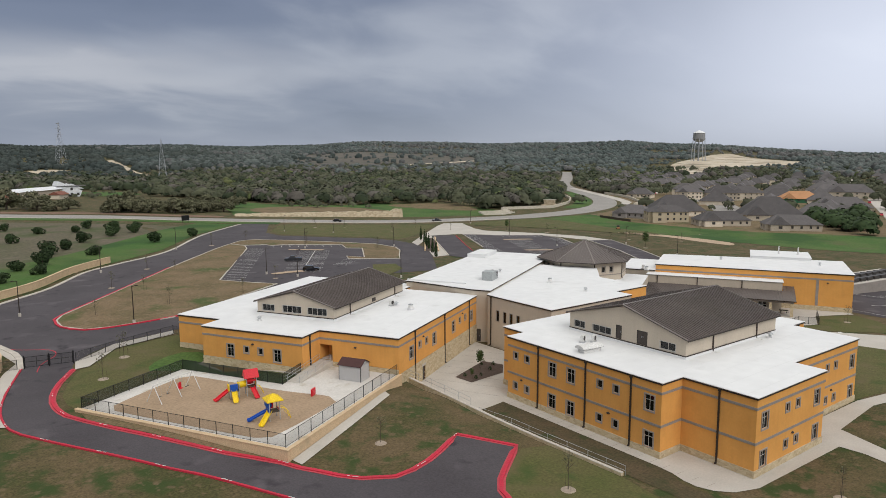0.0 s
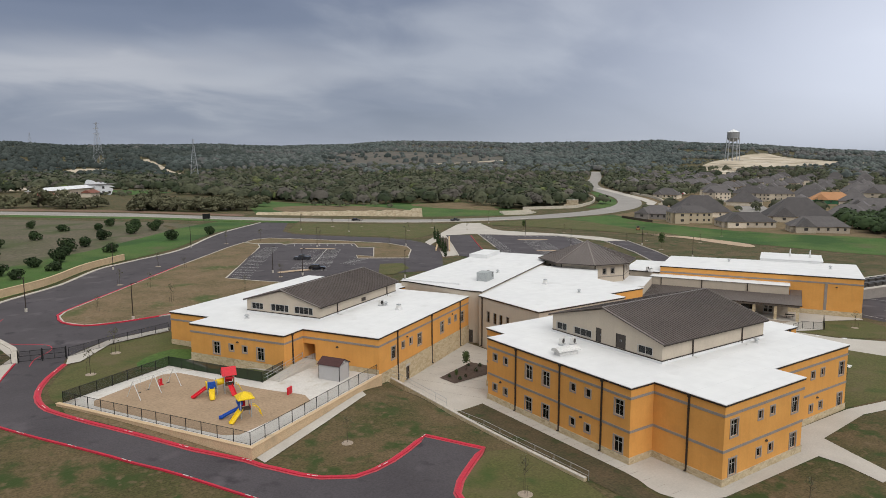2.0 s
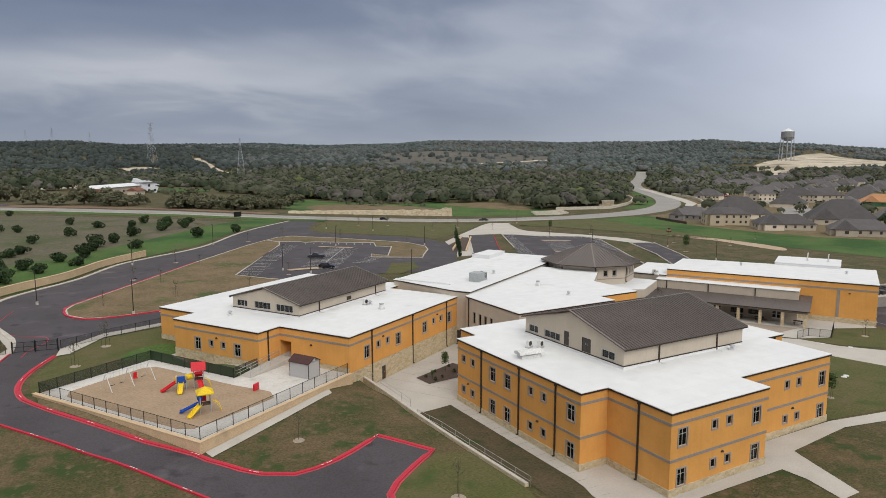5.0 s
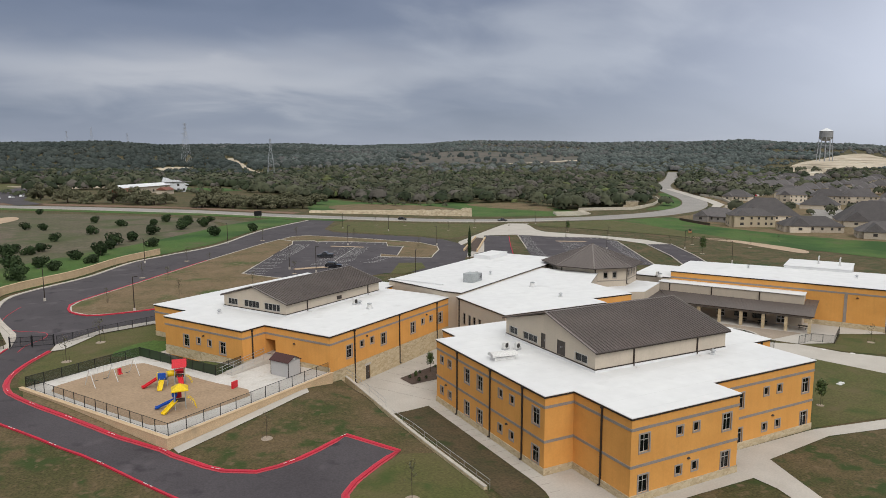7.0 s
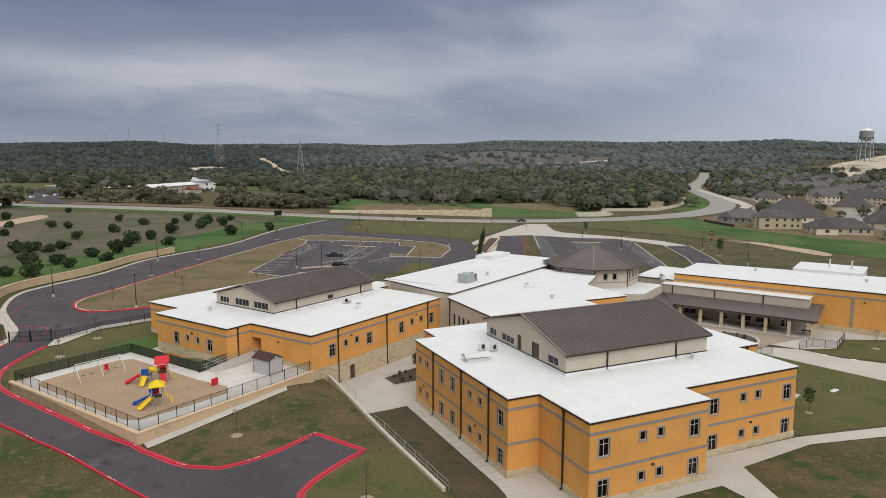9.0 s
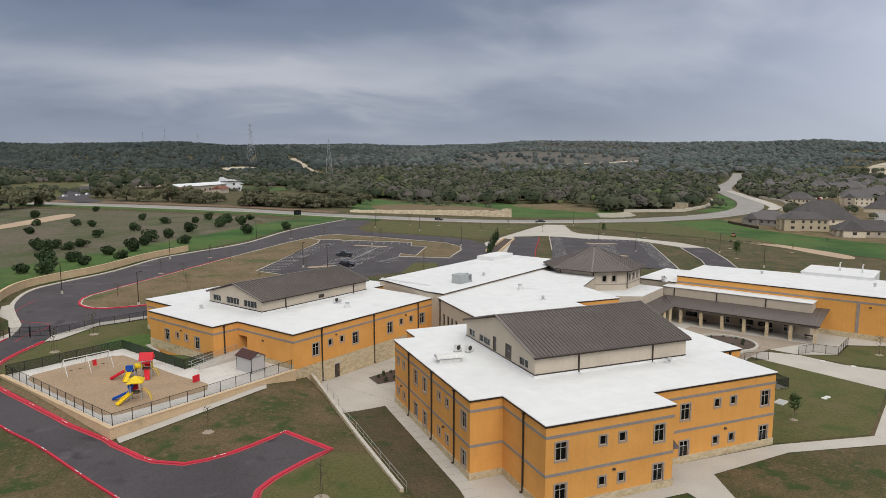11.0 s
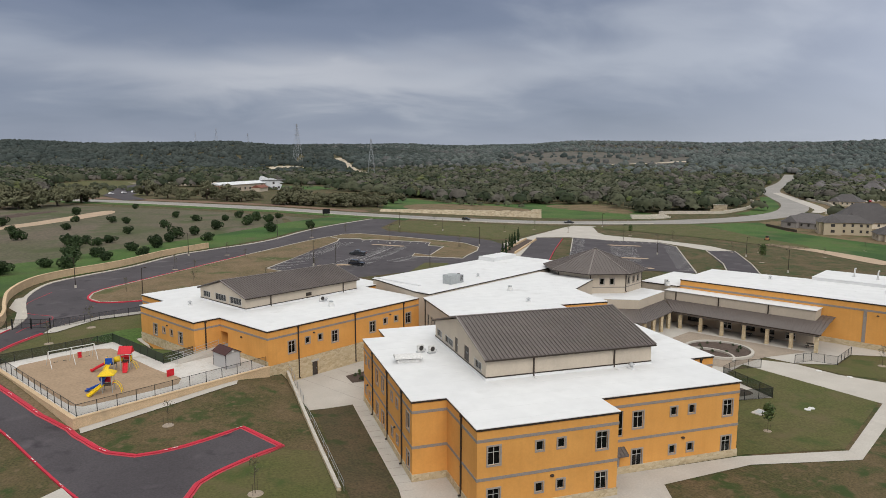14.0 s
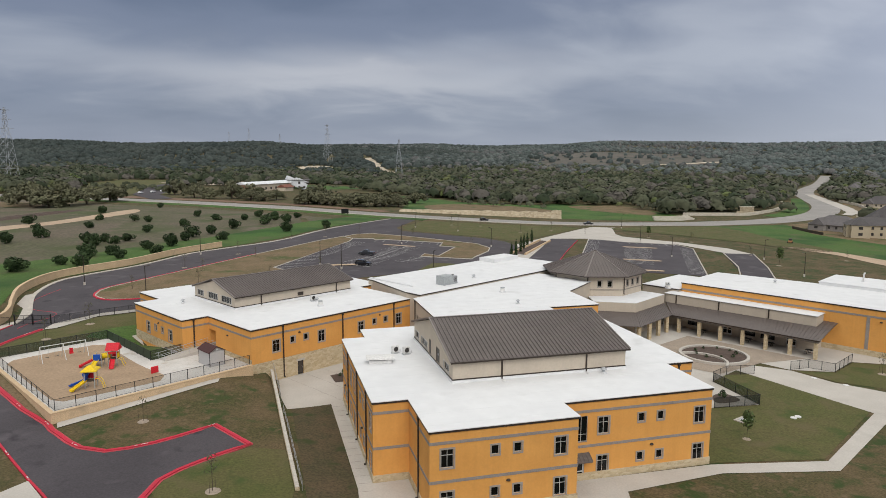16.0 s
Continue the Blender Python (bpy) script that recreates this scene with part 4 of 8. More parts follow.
CP = [(x - CX, y - CY) for x, y in [(63.6, 44.1), (67.5, 44.1), (67.5, 35.1), (82.9, 35.1), (82.9, 39.0), (101.4, 39.0), (101.4, 48.3), (105.3, 48.3), (105.3, 74.3), (66.9, 74.3), (66.9, 69.8), (63.6, 69.8)]]
CT = 9.05
wins = {}
# west wall runs from the last corner down to the first
west = [(68.2, "s"), (65.9, "s"), (61.1, "b"), (57.8, "b"), (53.0, "s"), (50.5, "s"), (45.7, "b")]
wins[11] = [(69.8 - y, k, z) for y, k in west for z in ((5.35, 0.97) if k == "b" else (6.05, 1.70))]
wins[2] = [(x - 67.5, k, z) for x, k in ((69.25, "b"), (74.1, "s"), (76.45, "s"), (81.05, "b")) for z in ((5.25, 0.95) if k == "b" else (6.05, 1.75))]
wins[4] = [(x - 82.9, k, z) for x, k in ((87.9, "b"), (92.5, "s"), (94.9, "s"), (99.85, "b")) for z in ((5.1, 0.75) if k == "b" else (5.98, 1.5))]
wins[5] = [(3.0, "s", 6.05), (3.0, "s", 1.7), (6.5, "s", 6.05), (6.5, "s", 1.7)]
holes = {i: [hole(s, z, BIG_W if k == "b" else SMALL_W, BIG_H if k == "b" else SMALL_H) for s, k, z in l] for i, l in wins.items()}
holes[4] += [hole(2.35, 4.4, 1.5, 2.85), hole(2.1, -0.05, 1.5, 2.2)]
shell(c_wing, CP, -0.4, CT - 0.06, "stucco", holes)
for i, l in wins.items():
    p0, p1 = CP[i], CP[(i + 1) % 12]
    for s, k, z in l:
        if k == "b":
            window(c_wing, p0, p1, s, z, BIG_W, BIG_H, 2, 2)
        else:
            window(c_wing, p0, p1, s, z, SMALL_W, SMALL_H, 1, 1)
window(c_wing, CP[4], CP[5], 2.35, 4.4, 1.5, 2.85, 2, 2, 0.28, "tall dark stair window", trim=0.0)
leaf_door(c_wing, CP[4], CP[5], 2.1, -0.05, 1.5, 2.2, 1, True, "pale framed glazed door")
part("stone_base", ring(CP, 0.004, 0.09, -0.4, 0.86), "stone", c_wing, "buff limestone base course")
part("trim_band", ring(CP, 0.004, 0.05, 3.72, 4.02), "band", c_wing)
part("trim_band", ring(CP, 0.004, 0.05, 7.62, 7.92), "band", c_wing)
flat_roof(c_wing, CP, CT)
for i, s in ((11, 69.8 - 63.7), (11, 69.8 - 55.3), (11, 69.8 - 48.3), (1, 44.1 - 39.4), (6, 2.0)):
    downspout(c_wing, CP[i], CP[(i + 1) % 12], s, 0.1, CT - 0.1)
for i, s, z in ((11, 2.8, 3.2), (11, 18.2, 3.2), (2, 8.0, 3.2), (4, 11.0, 3.15)):
    wall_light(c_wing, CP[i], CP[(i + 1) % 12], s, z)
# awning over the side door
aw = bmesh.new()
v = [aw.verts.new(p) for p in ((-1.1, 0, 3.15), (1.1, 0, 3.15), (1.1, -1.1, 2.55), (-1.1, -1.1, 2.55), (-1.1, 0, 3.05), (1.1, 0, 3.05), (1.1, -1.1, 2.45), (-1.1, -1.1, 2.45))]
for f in ((3, 2, 1, 0), (4, 5, 6, 7), (0, 1, 5, 4), (1, 2, 6, 5), (2, 3, 7, 6), (3, 0, 4, 7)):
    aw.faces.new([v[i] for i in f])
bmesh.ops.recalc_face_normals(aw, faces=aw.faces[:])
for i in range(6):
    x = -1.1 + 2.2 * i / 5
    beam(aw, (x, -0.02, 3.18), (x, -1.1, 2.59), 0.05, 0.06)
ob = part("awning", aw, "seam", c_wing, "small brown metal awning")
ob.matrix_basis = at_wall(CP[4], CP[5], 2.2, 0)
clerestory(c_wing, 73.4 - CX, 95.4 - CX, 47.7 - CY, 67.1 - CY, CT, 11.65, 14.35,
           [(2, 65.2 - CY, 9.72, 2.0, 1.0), (3, 61.1 - CY, 9.72, 3.3, 1.0), ("door", 58.15 - CY, 9.5, 1.0, 1.95), ("door", 54.3 - CY, 9.5, 1.7, 1.9), (2, 50.3 - CY, 9.72, 2.3, 1.0)], 57.4 - CY)
part("floor", slab(offset(CP, -0.32), -0.35, -0.05), "interior", c_wing)

# far wing, turned by thirty degrees, on the upper ground
AX, AY, ANG = 51.0, 79.2, 30.5
A_M = pose(AX, AY, 0, 0, 0, ANG)
a_wing = thing("classroom_wing", "single-storey ochre stucco classroom wing on a stone basement", "school building", A_M)
AP = [(0, 0), (33, 0), (33, 15.5), (38.5, 15.5), (38.5, 40.7), (0, 40.7), (0, 31.6), (-4.5, 31.6), (-4.5, 13.3), (0, 13.3)]
AT = 8.8
south = [(4.3, "b"), (7.3, "s"), (9.8, "s"), (12.8, "b"), (21.1, "b"), (24.1, "s"), (26.7, "s"), (29.8, "b")]
wsouth = [(u, k, 4.6 if k == "b" else 5.5) for u, k in south]
wwest = [(31.6 - v, k, 4.5 if k == "b" else 5.32) for v, k in ((26.3, "b"), (23.3, "s"), (20.7, "s"), (17.7, "b"))]
ah = {0: [hole(s, z, BIG_W if k == "b" else SMALL_W, BIG_H if k == "b" else SMALL_H) for s, k, z in wsouth] + [hole(8.6, 0.05, 1.1, 2.2)],
      7: [hole(s, z, BIG_W if k == "b" else SMALL_W, BIG_H if k == "b" else SMALL_H) for s, k, z in wwest],
      9: [hole(1.15, 4.25, 2.2, 2.35)]}
shell(a_wing, AP, -0.4, AT - 0.06, "stucco", ah)
for i, l in ((0, wsouth), (7, wwest)):
    for s, k, z in l:
        window(a_wing, AP[i], AP[i + 1], s, z, *((BIG_W, BIG_H, 2, 2) if k == "b" else (SMALL_W, SMALL_H, 1, 1)))
leaf_door(a_wing, AP[0], AP[1], 8.6, 0.05, 1.1, 2.2)
# recessed entry
bm = bmesh.new()
box(bm, 0.3, 2.6, 10.75, 11.0, 4.0, 7.0), box(bm, 0.3, 2.6, 13.3, 13.5, 4.0, 7.0), box(bm, 2.6, 2.8, 10.75, 13.5, 4.0, 7.0), box(bm, 0.28, 2.6, 11.0, 13.3, 6.62, 6.8)
part("entry_recess", bm, "stucco", a_wing)
leaf_door(a_wing, (2.58, 13.3), (2.58, 11.0), 1.3, 4.25, 1.1, 2.15)
part("entry_floor", boxed(-0.2, 2.6, 11.0, 13.28, 3.4, 4.25), "concrete", a_wing)
# stone faces
def stone_face(i, s0, s1, z0, z1, holes=()):
    a, b = Vector(AP[i]), Vector(AP[(i + 1) % len(AP)])
    d = (b - a).normalized()
    nrm = Vector((d.y, -d.x)) * 0.09
    part("stone_base", pierced(a + d * s0 + nrm, a + d * s1 + nrm, z0, z1, [(h0 - s0, h1 - s0, h2, h3) for h0, h1, h2, h3 in holes], 0.086), "stone", a_wing, "buff rubble limestone base")
stone_face(0, 0, 33, -0.4, 3.35, [hole(8.6, 0.05, 1.1, 2.2)])
for i in (6, 7, 8, 9, 5):
    a, b = Vector(AP[i]), Vector(AP[(i + 1) % len(AP)])
    stone_face(i, 2.35 if i == 9 else 0, (b - a).length, 2.6, 4.1)
part("lintel", box(bmesh.new(), 7.85, 9.35, -0.12, -0.095, 2.26, 2.62), "concrete", a_wing)
part("trim_band", ring(AP, 0.004, 0.05, 7.35, 7.65), "band", a_wing)
flat_roof(a_wing, AP, AT)
for i, s in ((0, 5.5), (0, 17.1), (0, 28.6), (8, 1.9)):
    downspout(a_wing, AP[i], AP[i + 1], s, 0.2 if i == 0 else 3.4, AT - 0.1)
for i, s, z in ((0, 8.55, 6.9), (0, 25.3, 6.9), (7, 9.5, 6.75), (9, 6.2, 6.6)):
    wall_light(a_wing, AP[i], AP[(i + 1) % 10], s, z)
clerestory(a_wing, 5.2, 29.7, 13.9, 28.6, AT, 11.0, 13.05,
           [(3, 26.4, 9.5, 2.4, 1.05), (4, 21.8, 9.5, 3.6, 1.15), (4, 17.0, 9.5, 3.6, 1.15)], 21.3)
part("floor", slab([(0.35, 0.35), (32.6, 0.35), (32.6, 40.3), (0.35, 40.3)], 3.0, 3.4), "interior", a_wing)
part("louvre", boxed(17.6, 18.8, 13.80, 13.90, 9.5, 10.1), "bronze", a_wing)

# central hall: two flat roofs behind the court
b_hall = thing("central_hall", "beige stucco central hall with two white roofs", "school building", A_M)
BP = [(32.6, -2.7), (71, -2.7), (82, -2.0), (82, 16.2), (36.2, 16.2), (36.2, 14.8), (32.6, 1.0)]
BT = 9.95
part("wall", pierced((32.6, 1.0), (32.6, -2.7), -0.4, BT - 0.06, [hole(1.2, 0.05, 1.4, 2.4)]), "beige", b_hall)
leaf_door(b_hall, (32.6, 1.0), (32.6, -2.7), 1.2, 0.05, 1.4, 2.4)
for i in (0, 1, 2, 3, 4, 5):
    part("wall", pierced(BP[i], BP[i + 1], -0.4 if i == 0 else 2.0, BT - 0.06), "beige", b_hall)
flat_roof(b_hall, BP, BT)
part("parapet", box(bmesh.new(), 36.4, 36.8, 3.5, 16.1, BT + 0.03, BT + 0.30), "membrane", b_hall)
part("parapet", box(bmesh.new(), 70.5, 79.5, 11.5, 16.1, BT + 0.03, BT + 0.95), "membrane", b_hall, "raised white entrance roof block")
part("parapet_cap", box(bmesh.new(), 70.4, 79.6, 15.9, 16.2, BT + 0.95, BT + 1.0), "bronze", b_hall)
c_hall = thing("dining_hall", "beige stucco hall with white roof facing the court", "school building", pose(79.2, 76.5, 0))
DP = [(x - 79.2, y - 76.5) for x, y in [(79.2, 76.5), (99.8, 76.5), (99.8, 80.3), (109.2, 80.3), (109.2, 92.0), (118.2, 100.5), (111.5, 111.6), (79.2, 92.6)]]
DT = 9.45
dwin = [(92.6 - y, 5.0, 0.75, 1.95) for y in (89.8, 87.9, 86.2, 84.4)]
shell(c_hall, DP, -0.4, DT - 0.06, "beige", {7: [hole(s, z, w, h) for s, z, w, h in dwin]})
for s, z, w, h in dwin:
    window(c_hall, DP[7], DP[0], s, z, w, h, 1, 1, label="tall narrow dark window", light_frame=False, trim=0.06)
flat_roof(c_hall, DP, DT)
for i in (1, 2, 3):
    a, b = Vector(DP[i]), Vector(DP[i + 1])
    d = (b - a).normalized()
    nn = Vector((d.y, -d.x)) * 0.06
    part("wall_facing", pierced(a + nn, b + nn, 6.6, DT - 0.28, (), 0.055), "stucco", c_hall, "ochre stucco facing")
downspout(c_hall, DP[7], DP[0], 1.0, 0.1, DT - 0.1)

# rotunda with an eight-sided roof
rot = thing("rotunda", "eight-sided beige rotunda with brown metal roof", "school building", pose(123.4, 108.6, 0))
RR, RE, RTOP = 10.0, 11.5, 14.6
octo = lambda r: [(r * math.cos(radians(-37 + 45 * k)), r * math.sin(radians(-37 + 45 * k))) for k in range(8)]
OP = octo(RR)
rh = {}
for i in range(8):
    a, b = Vector(OP[i]), Vector(OP[(i + 1) % 8])
    l = (b - a).length
    rh[i] = [hole(l * f, 8.25, 0.85, 1.25) for f in ((0.36, 0.64) if i != 7 else (0.22, 0.5, 0.78))]
shell(rot, OP, -0.4, 10.6, "beige", rh)
for i in range(8):
    for h in rh[i]:
        window(rot, OP[i], OP[(i + 1) % 8], (h[0] + h[1]) / 2, h[2], 0.85, 1.25, 1, 1, label="small dark rotunda window")
part("trim_band", ring(OP, 0.004, 0.06, 7.55, 7.75), "band", rot)
part("eave", ring(OP, 0.01, RE - RR - 0.1, 10.52, 10.64), "bronze", rot)
EP = octo(RE)
for i in range(8):
    bm = bmesh.new()
    a, b = Vector((*EP[i], 10.6)), Vector((*EP[(i + 1) % 8], 10.6))
    top = Vector((0, 0, RTOP))
    q = [bm.verts.new(p) for p in (a, b, top, a - Vector((0, 0, 0.16)), b - Vector((0, 0, 0.16)))]
    bm.faces.new(q[:3]), bm.faces.new((q[0], q[3], q[4], q[1]))
    seg = part("roof", bm, "seam", rot, "brown standing seam roof segment")
    rb = bmesh.new()
    n = 13
    for k in range(1, n):
        p = a.lerp(b, k / n)
        f = abs(2 * k / n - 1)
        mid = a.lerp(b, 0.5)
        up = (top - mid) * (1 - f)
        beam(rb, p + Vector((0, 0, 0.03)), p + up + Vector((0, 0, 0.03)), 0.06, 0.08)
    tagged(part("seam", rb, "seam", seg), kind="stuff")
    part("hip_cap", beam(bmesh.new(), a + Vector((0, 0, 0.05)), top + Vector((0, 0, 0.05)), 0.26, 0.08), "seam_highlight", rot)
    downspout(rot, OP[i], OP[(i + 1) % 8], 0.25, 6.6, 10.5)
part("finial", boxed(-0.3, 0.3, -0.3, 0.3, RTOP - 0.05, RTOP + 0.18, 0.06), "seam", rot)

# gymnasium: frame e along the court wall, n away from it
GX, GY, GANG = 139.6, 100.0, -60.8
G_M = pose(GX, GY, 0, 0, 0, GANG)
gym = thing("gymnasium", "ochre stucco gymnasium with white flat roof", "school building", G_M)
GP = [(0, 0), (42.0, 0), (42.0, 21.2), (0, 18.0)]
GT = 8.35
shell(gym, GP, -0.6, GT - 0.06, "stucco", {})
part("trim_band", ring(GP, 0.004, 0.05, 6.75, 7.1), "band", gym)
for s in (35.0,):
    part("pilaster", boxed(s - 0.28, s + 0.28, -0.06, -0.004, 0.9, 6.74), "band", gym)
part("pilaster", boxed(42.004, 42.06, 8.7, 9.3, 0.9, 6.74), "band", gym)
part("stone_base", ring(GP, 0.004, 0.09, -0.6, 0.85), "stone", gym, "buff limestone base course")
flat_roof(gym, GP, GT)
wall_light(gym, GP[0], GP[1], 37.0, 6.1)
stage = thing("stage_block", "raised white-roofed block behind the gymnasium", "school building", G_M)
SP = [(21.2, 18.6), (35.0, 18.6), (35.0, 30.5), (21.2, 30.5)]
shell(stage, SP, -0.6, 9.0, "membrane", {})
part("roof", slab(offset(SP, 0.1), 8.95, 9.06), "membrane", stage, "raised flat white roof")
link = thing("link_block", "low white-roofed link between rotunda and gymnasium", "school building", G_M)
LP = [(-8.5, -1.0), (-0.1, -1.0), (-0.1, 16.0), (-8.5, 16.0)]
shell(link, LP, -0.4, 6.9, "beige", {})
flat_roof(link, LP, 7.0)

# covered walk along the court
can = thing("covered_walk", "brown metal canopy on stone piers along the court", "canopy", G_M)
# upper fascia boxes
part("fascia", boxed(-1.5, 27.8, -4.0, -0.02, 4.35, 6.25), "beige", can, "beige upper fascia wall")
part("roof", boxed(-1.7, 28.0, -4.2, -0.02, 6.30, 6.40), "membrane", can, "narrow white roof")
part("fascia_edge", boxed(-1.65, 27.95, -4.12, -0.03, 6.251, 6.298), "bronze", can)
def sloped(name, q, mat_name, parent, th=0.1, seams=0):
    bm = bmesh.new()
    hi = [bm.verts.new(p) for p in q]
    lo = [bm.verts.new((p[0], p[1], p[2] - th)) for p in q]
    bm.faces.new(hi), bm.faces.new(lo[::-1])
    for i in range(4):
        j = (i + 1) % 4
        bm.faces.new((hi[i], lo[i], lo[j], hi[j]))
    bmesh.ops.recalc_face_normals(bm, faces=bm.faces[:])
    ob = part(name, bm, mat_name, parent, "brown standing seam canopy roof")
    if seams:
        rb = bmesh.new()
        a0, a1, b1, b0 = (Vector(p) for p in q)
        for k in range(seams + 1):
            beam(rb, a0.lerp(a1, k / seams) + Vector((0, 0, 0.03)), b0.lerp(b1, k / seams) + Vector((0, 0, 0.03)), 0.06, 0.08)
        tagged(part("seam", rb, mat_name, ob), kind="stuff")
    return ob
sloped("roof", [(3.2, -10.0, 3.35), (30.3, -10.0, 3.35), (30.3, -3.9, 4.45), (-1.5, -3.9, 4.45)], "seam", can, 0.1, 46)
sloped("roof", [(28.0, -3.9, 4.452), (30.3, -3.9, 4.452), (30.3, -0.1, 4.9), (28.0, -0.1, 4.9)], "seam", can, 0.1, 3)
part("gutter", boxed(3.0, 30.4, -10.16, -10.0, 3.18, 3.36), "bronze", can)
part("beam", boxed(3.0, 30.0, -9.6, -9.3, 2.75, 3.2), "band", can, "grey canopy beam")
for i in range(7):
    e = 4.4 + 25.2 * i / 6
    pier = part("pier", boxed(e - 0.29, e + 0.29, -9.74, -9.16, -0.4, 2.76), "stone", can, "square buff stone pier")
# wall behind the walk, with doors and glazing
gh = [hole(6.5, 0.6, 2.4, 1.7), hole(13.5, 0.05, 1.9, 2.3), hole(17.6, 0.6, 2.6, 1.7), hole(21.2, 0.6, 2.6, 1.7), hole(25.4, 0.05, 1.9, 2.3)]
part("wall", pierced((-1.5, -4.4), (27.8, -4.4), -0.4, 4.3, gh, 0.3), "beige", can)
for h in gh:
    if h[3] - h[2] > 2:
        leaf_door(can, (-1.5, -4.4), (27.8, -4.4), (h[0] + h[1]) / 2, h[2], 1.9, 2.3, 2, True, "pale framed glazed double door")
    else:
        window(can, (-1.5, -4.4), (27.8, -4.4), (h[0] + h[1]) / 2, h[2], h[1] - h[0], 1.7, 3, 1, label="dark window under the canopy", light_frame=False, trim=0.0)
part("wall", pierced((27.8, -4.4), (27.8, -0.1), -0.4, 4.3, (), 0.3), "beige", can)
for s in (0.0, 9.0, 18.6):
    part("downspout", boxed(s + 0.8, s + 1.0, -4.14, -4.01, 4.5, 6.25), "bronze", can)
# western arm, below the rotunda
arm = thing("covered_walk", "brown metal canopy bending round below the rotunda", "canopy", pose(122.0, 90.0, 0))
inner = [(12.3, 8.2), (1.8, 1.9), (-5.5, 5.6)]
outer = [(10.5, 2.5), (-1.0, -4.6), (-10.0, 0.2)]
back = [(9.0, 14.0), (-0.8, 11.0), (-4.0, 11.5)]
for (a, b), (c, d), (e, f) in zip(zip(inner, inner[1:]), zip(outer, outer[1:]), zip(back, back[1:])):
    sloped("roof", [(*c, 3.35), (*d, 3.35), (*b, 4.45), (*a, 4.45)], "seam", arm, 0.1, 20)
    part("fascia", pierced(b, a, 4.3, 6.25, (), 0.25), "beige", arm, "beige upper fascia wall")
    sloped("roof", [(*a, 6.36), (*b, 6.36), (*f, 6.36), (*e, 6.36)], "membrane", arm, 0.1)
    part("wall", pierced(b, a, -0.3, 4.25, (), 0.25), "beige", arm)
for px, py in ((131.1, 92.2), (128.0, 90.3), (124.8, 88.4), (121.3, 86.4), (116.5, 88.6)):
    part("pier", boxed(px - 122.3, px - 121.7, py - 90.3, py - 89.7, -0.3, 3.3), "stone", arm, "square buff stone pier")

# ---- walks, court and lawns ----
def aw(u, v):
    """Plan point of the turned wing's frame."""
    q = A_M @ Vector((u, v, 0))
    return (q.x, q.y)


surface("court", [(55.6, 67.6), (55.0, 73), (54.9, 80), (54.0, 81.4), (78.6, 95.4), (79.0, 76.4), (66.8, 74.2), (66.8, 69.9), (63.5, 69.9), (61.7, 68.7)], "concrete", 0.05, "pale concrete court between the wings", "court", 1.0)
surface("walk", [(61.7, 69.2), (61.8, 43.0), (61.6, 41.0), (61.0, 39.2), (60.9, 37.6), (61.6, 36.0), (63.2, 34.6), (66.0, 33.6), (83.4, 33.2), (83.6, 30.5), (82.5, 26), (85.5, 26), (87.5, 31.5), (89.0, 35.4), (101.3, 36.4), (114.6, 33.6), (131.5, 43.0), (138.5, 38), (147, 30), (156, 38), (146.5, 48), (138.8, 58.5), (136.8, 65.2), (131.5, 70.2), (128, 67.5), (133.6, 46.6), (115.3, 36.0), (101.5, 38.6), (82.9, 38.9), (82.9, 35.0), (67.5, 35.0), (67.5, 44.0), (63.55, 44.0), (63.55, 69.8)], "concrete", 0.06, "pale concrete walk round the near wing", "walk", 2.5)
surface("walk", [(107, 56), (112.0, 54.0), (120.4, 53.3), (120.5, 63.7), (134.3, 70.9), (136.9, 65.6), (143.2, 62.9), (150.6, 66.7), (159.0, 62.4), (160.8, 65.2), (140, 102), (126, 95), (108, 92), (105.3, 74), (105.3, 56)], "concrete", 0.05, "pale concrete courtyard walk under the canopy", "walk", 2.5)
surface("courtyard_paving", [(116.5, 76.5), (124.0, 84.0), (133.5, 88.5), (144.5, 70.2), (134.6, 69.8), (124, 66.5)], "paver", 0.09, "tan paving round the planting bed", "paving", 2.5)
surface("lawn", [(101.5, 48.2), (101.5, 39.0), (115.2, 36.5), (133.2, 47.0), (136.5, 55), (133, 64.2), (129.6, 65.2), (124.9, 65.9), (120.7, 63.6), (120.6, 53.1), (112.0, 53.8), (105.4, 54.5), (105.4, 48.2)], "lawn", 0.05, "mown green courtyard lawn", "lawn", 2.5)
surface("lawn", [(137.4, 64.9), (143.2, 62.5), (150.7, 66.3), (157.8, 61.9), (156, 56.5), (148.5, 50), (139.5, 58.7)], "lawn", 0.05, "mown green lawn beside the gymnasium", "lawn", 2.5)
surface("turf_strip", [(56.2, 67.4), (61.6, 68.5), (61.7, 41.3), (60.0, 38.6), (60.5, 34), (56.6, 30), (56.4, 43)], mat("thin_brown_turf", (0.062, 0.054, 0.026), (0.092, 0.066, 0.036), rough=0.95, big=0.3, fine=3.5, bump=0.7, dist=0.06, tone=0.4, detail=9.0, spots=((0.040, 0.050, 0.016), 0.3, 0.55, 0.66)), 0.04, "thin brown turf slope beside the walk", "lawn", 1.5)
surface("court_sports", [(161.3, 65), (172, 71.5), (210, 84), (226, 58), (176, 38), (160.5, 56)], "asphalt", 0.05, "dark asphalt ball court with white lines", "ball court", 5)
bed_poly = [(62.9, 81.3), (71.8, 85.1), (73.2, 81.6), (70.3, 78.4), (63.3, 77.7)]
surface("planting_bed", bed_poly, "mulch", 0.10, "dark mulch bed set in the court", "planting bed", 1.5)
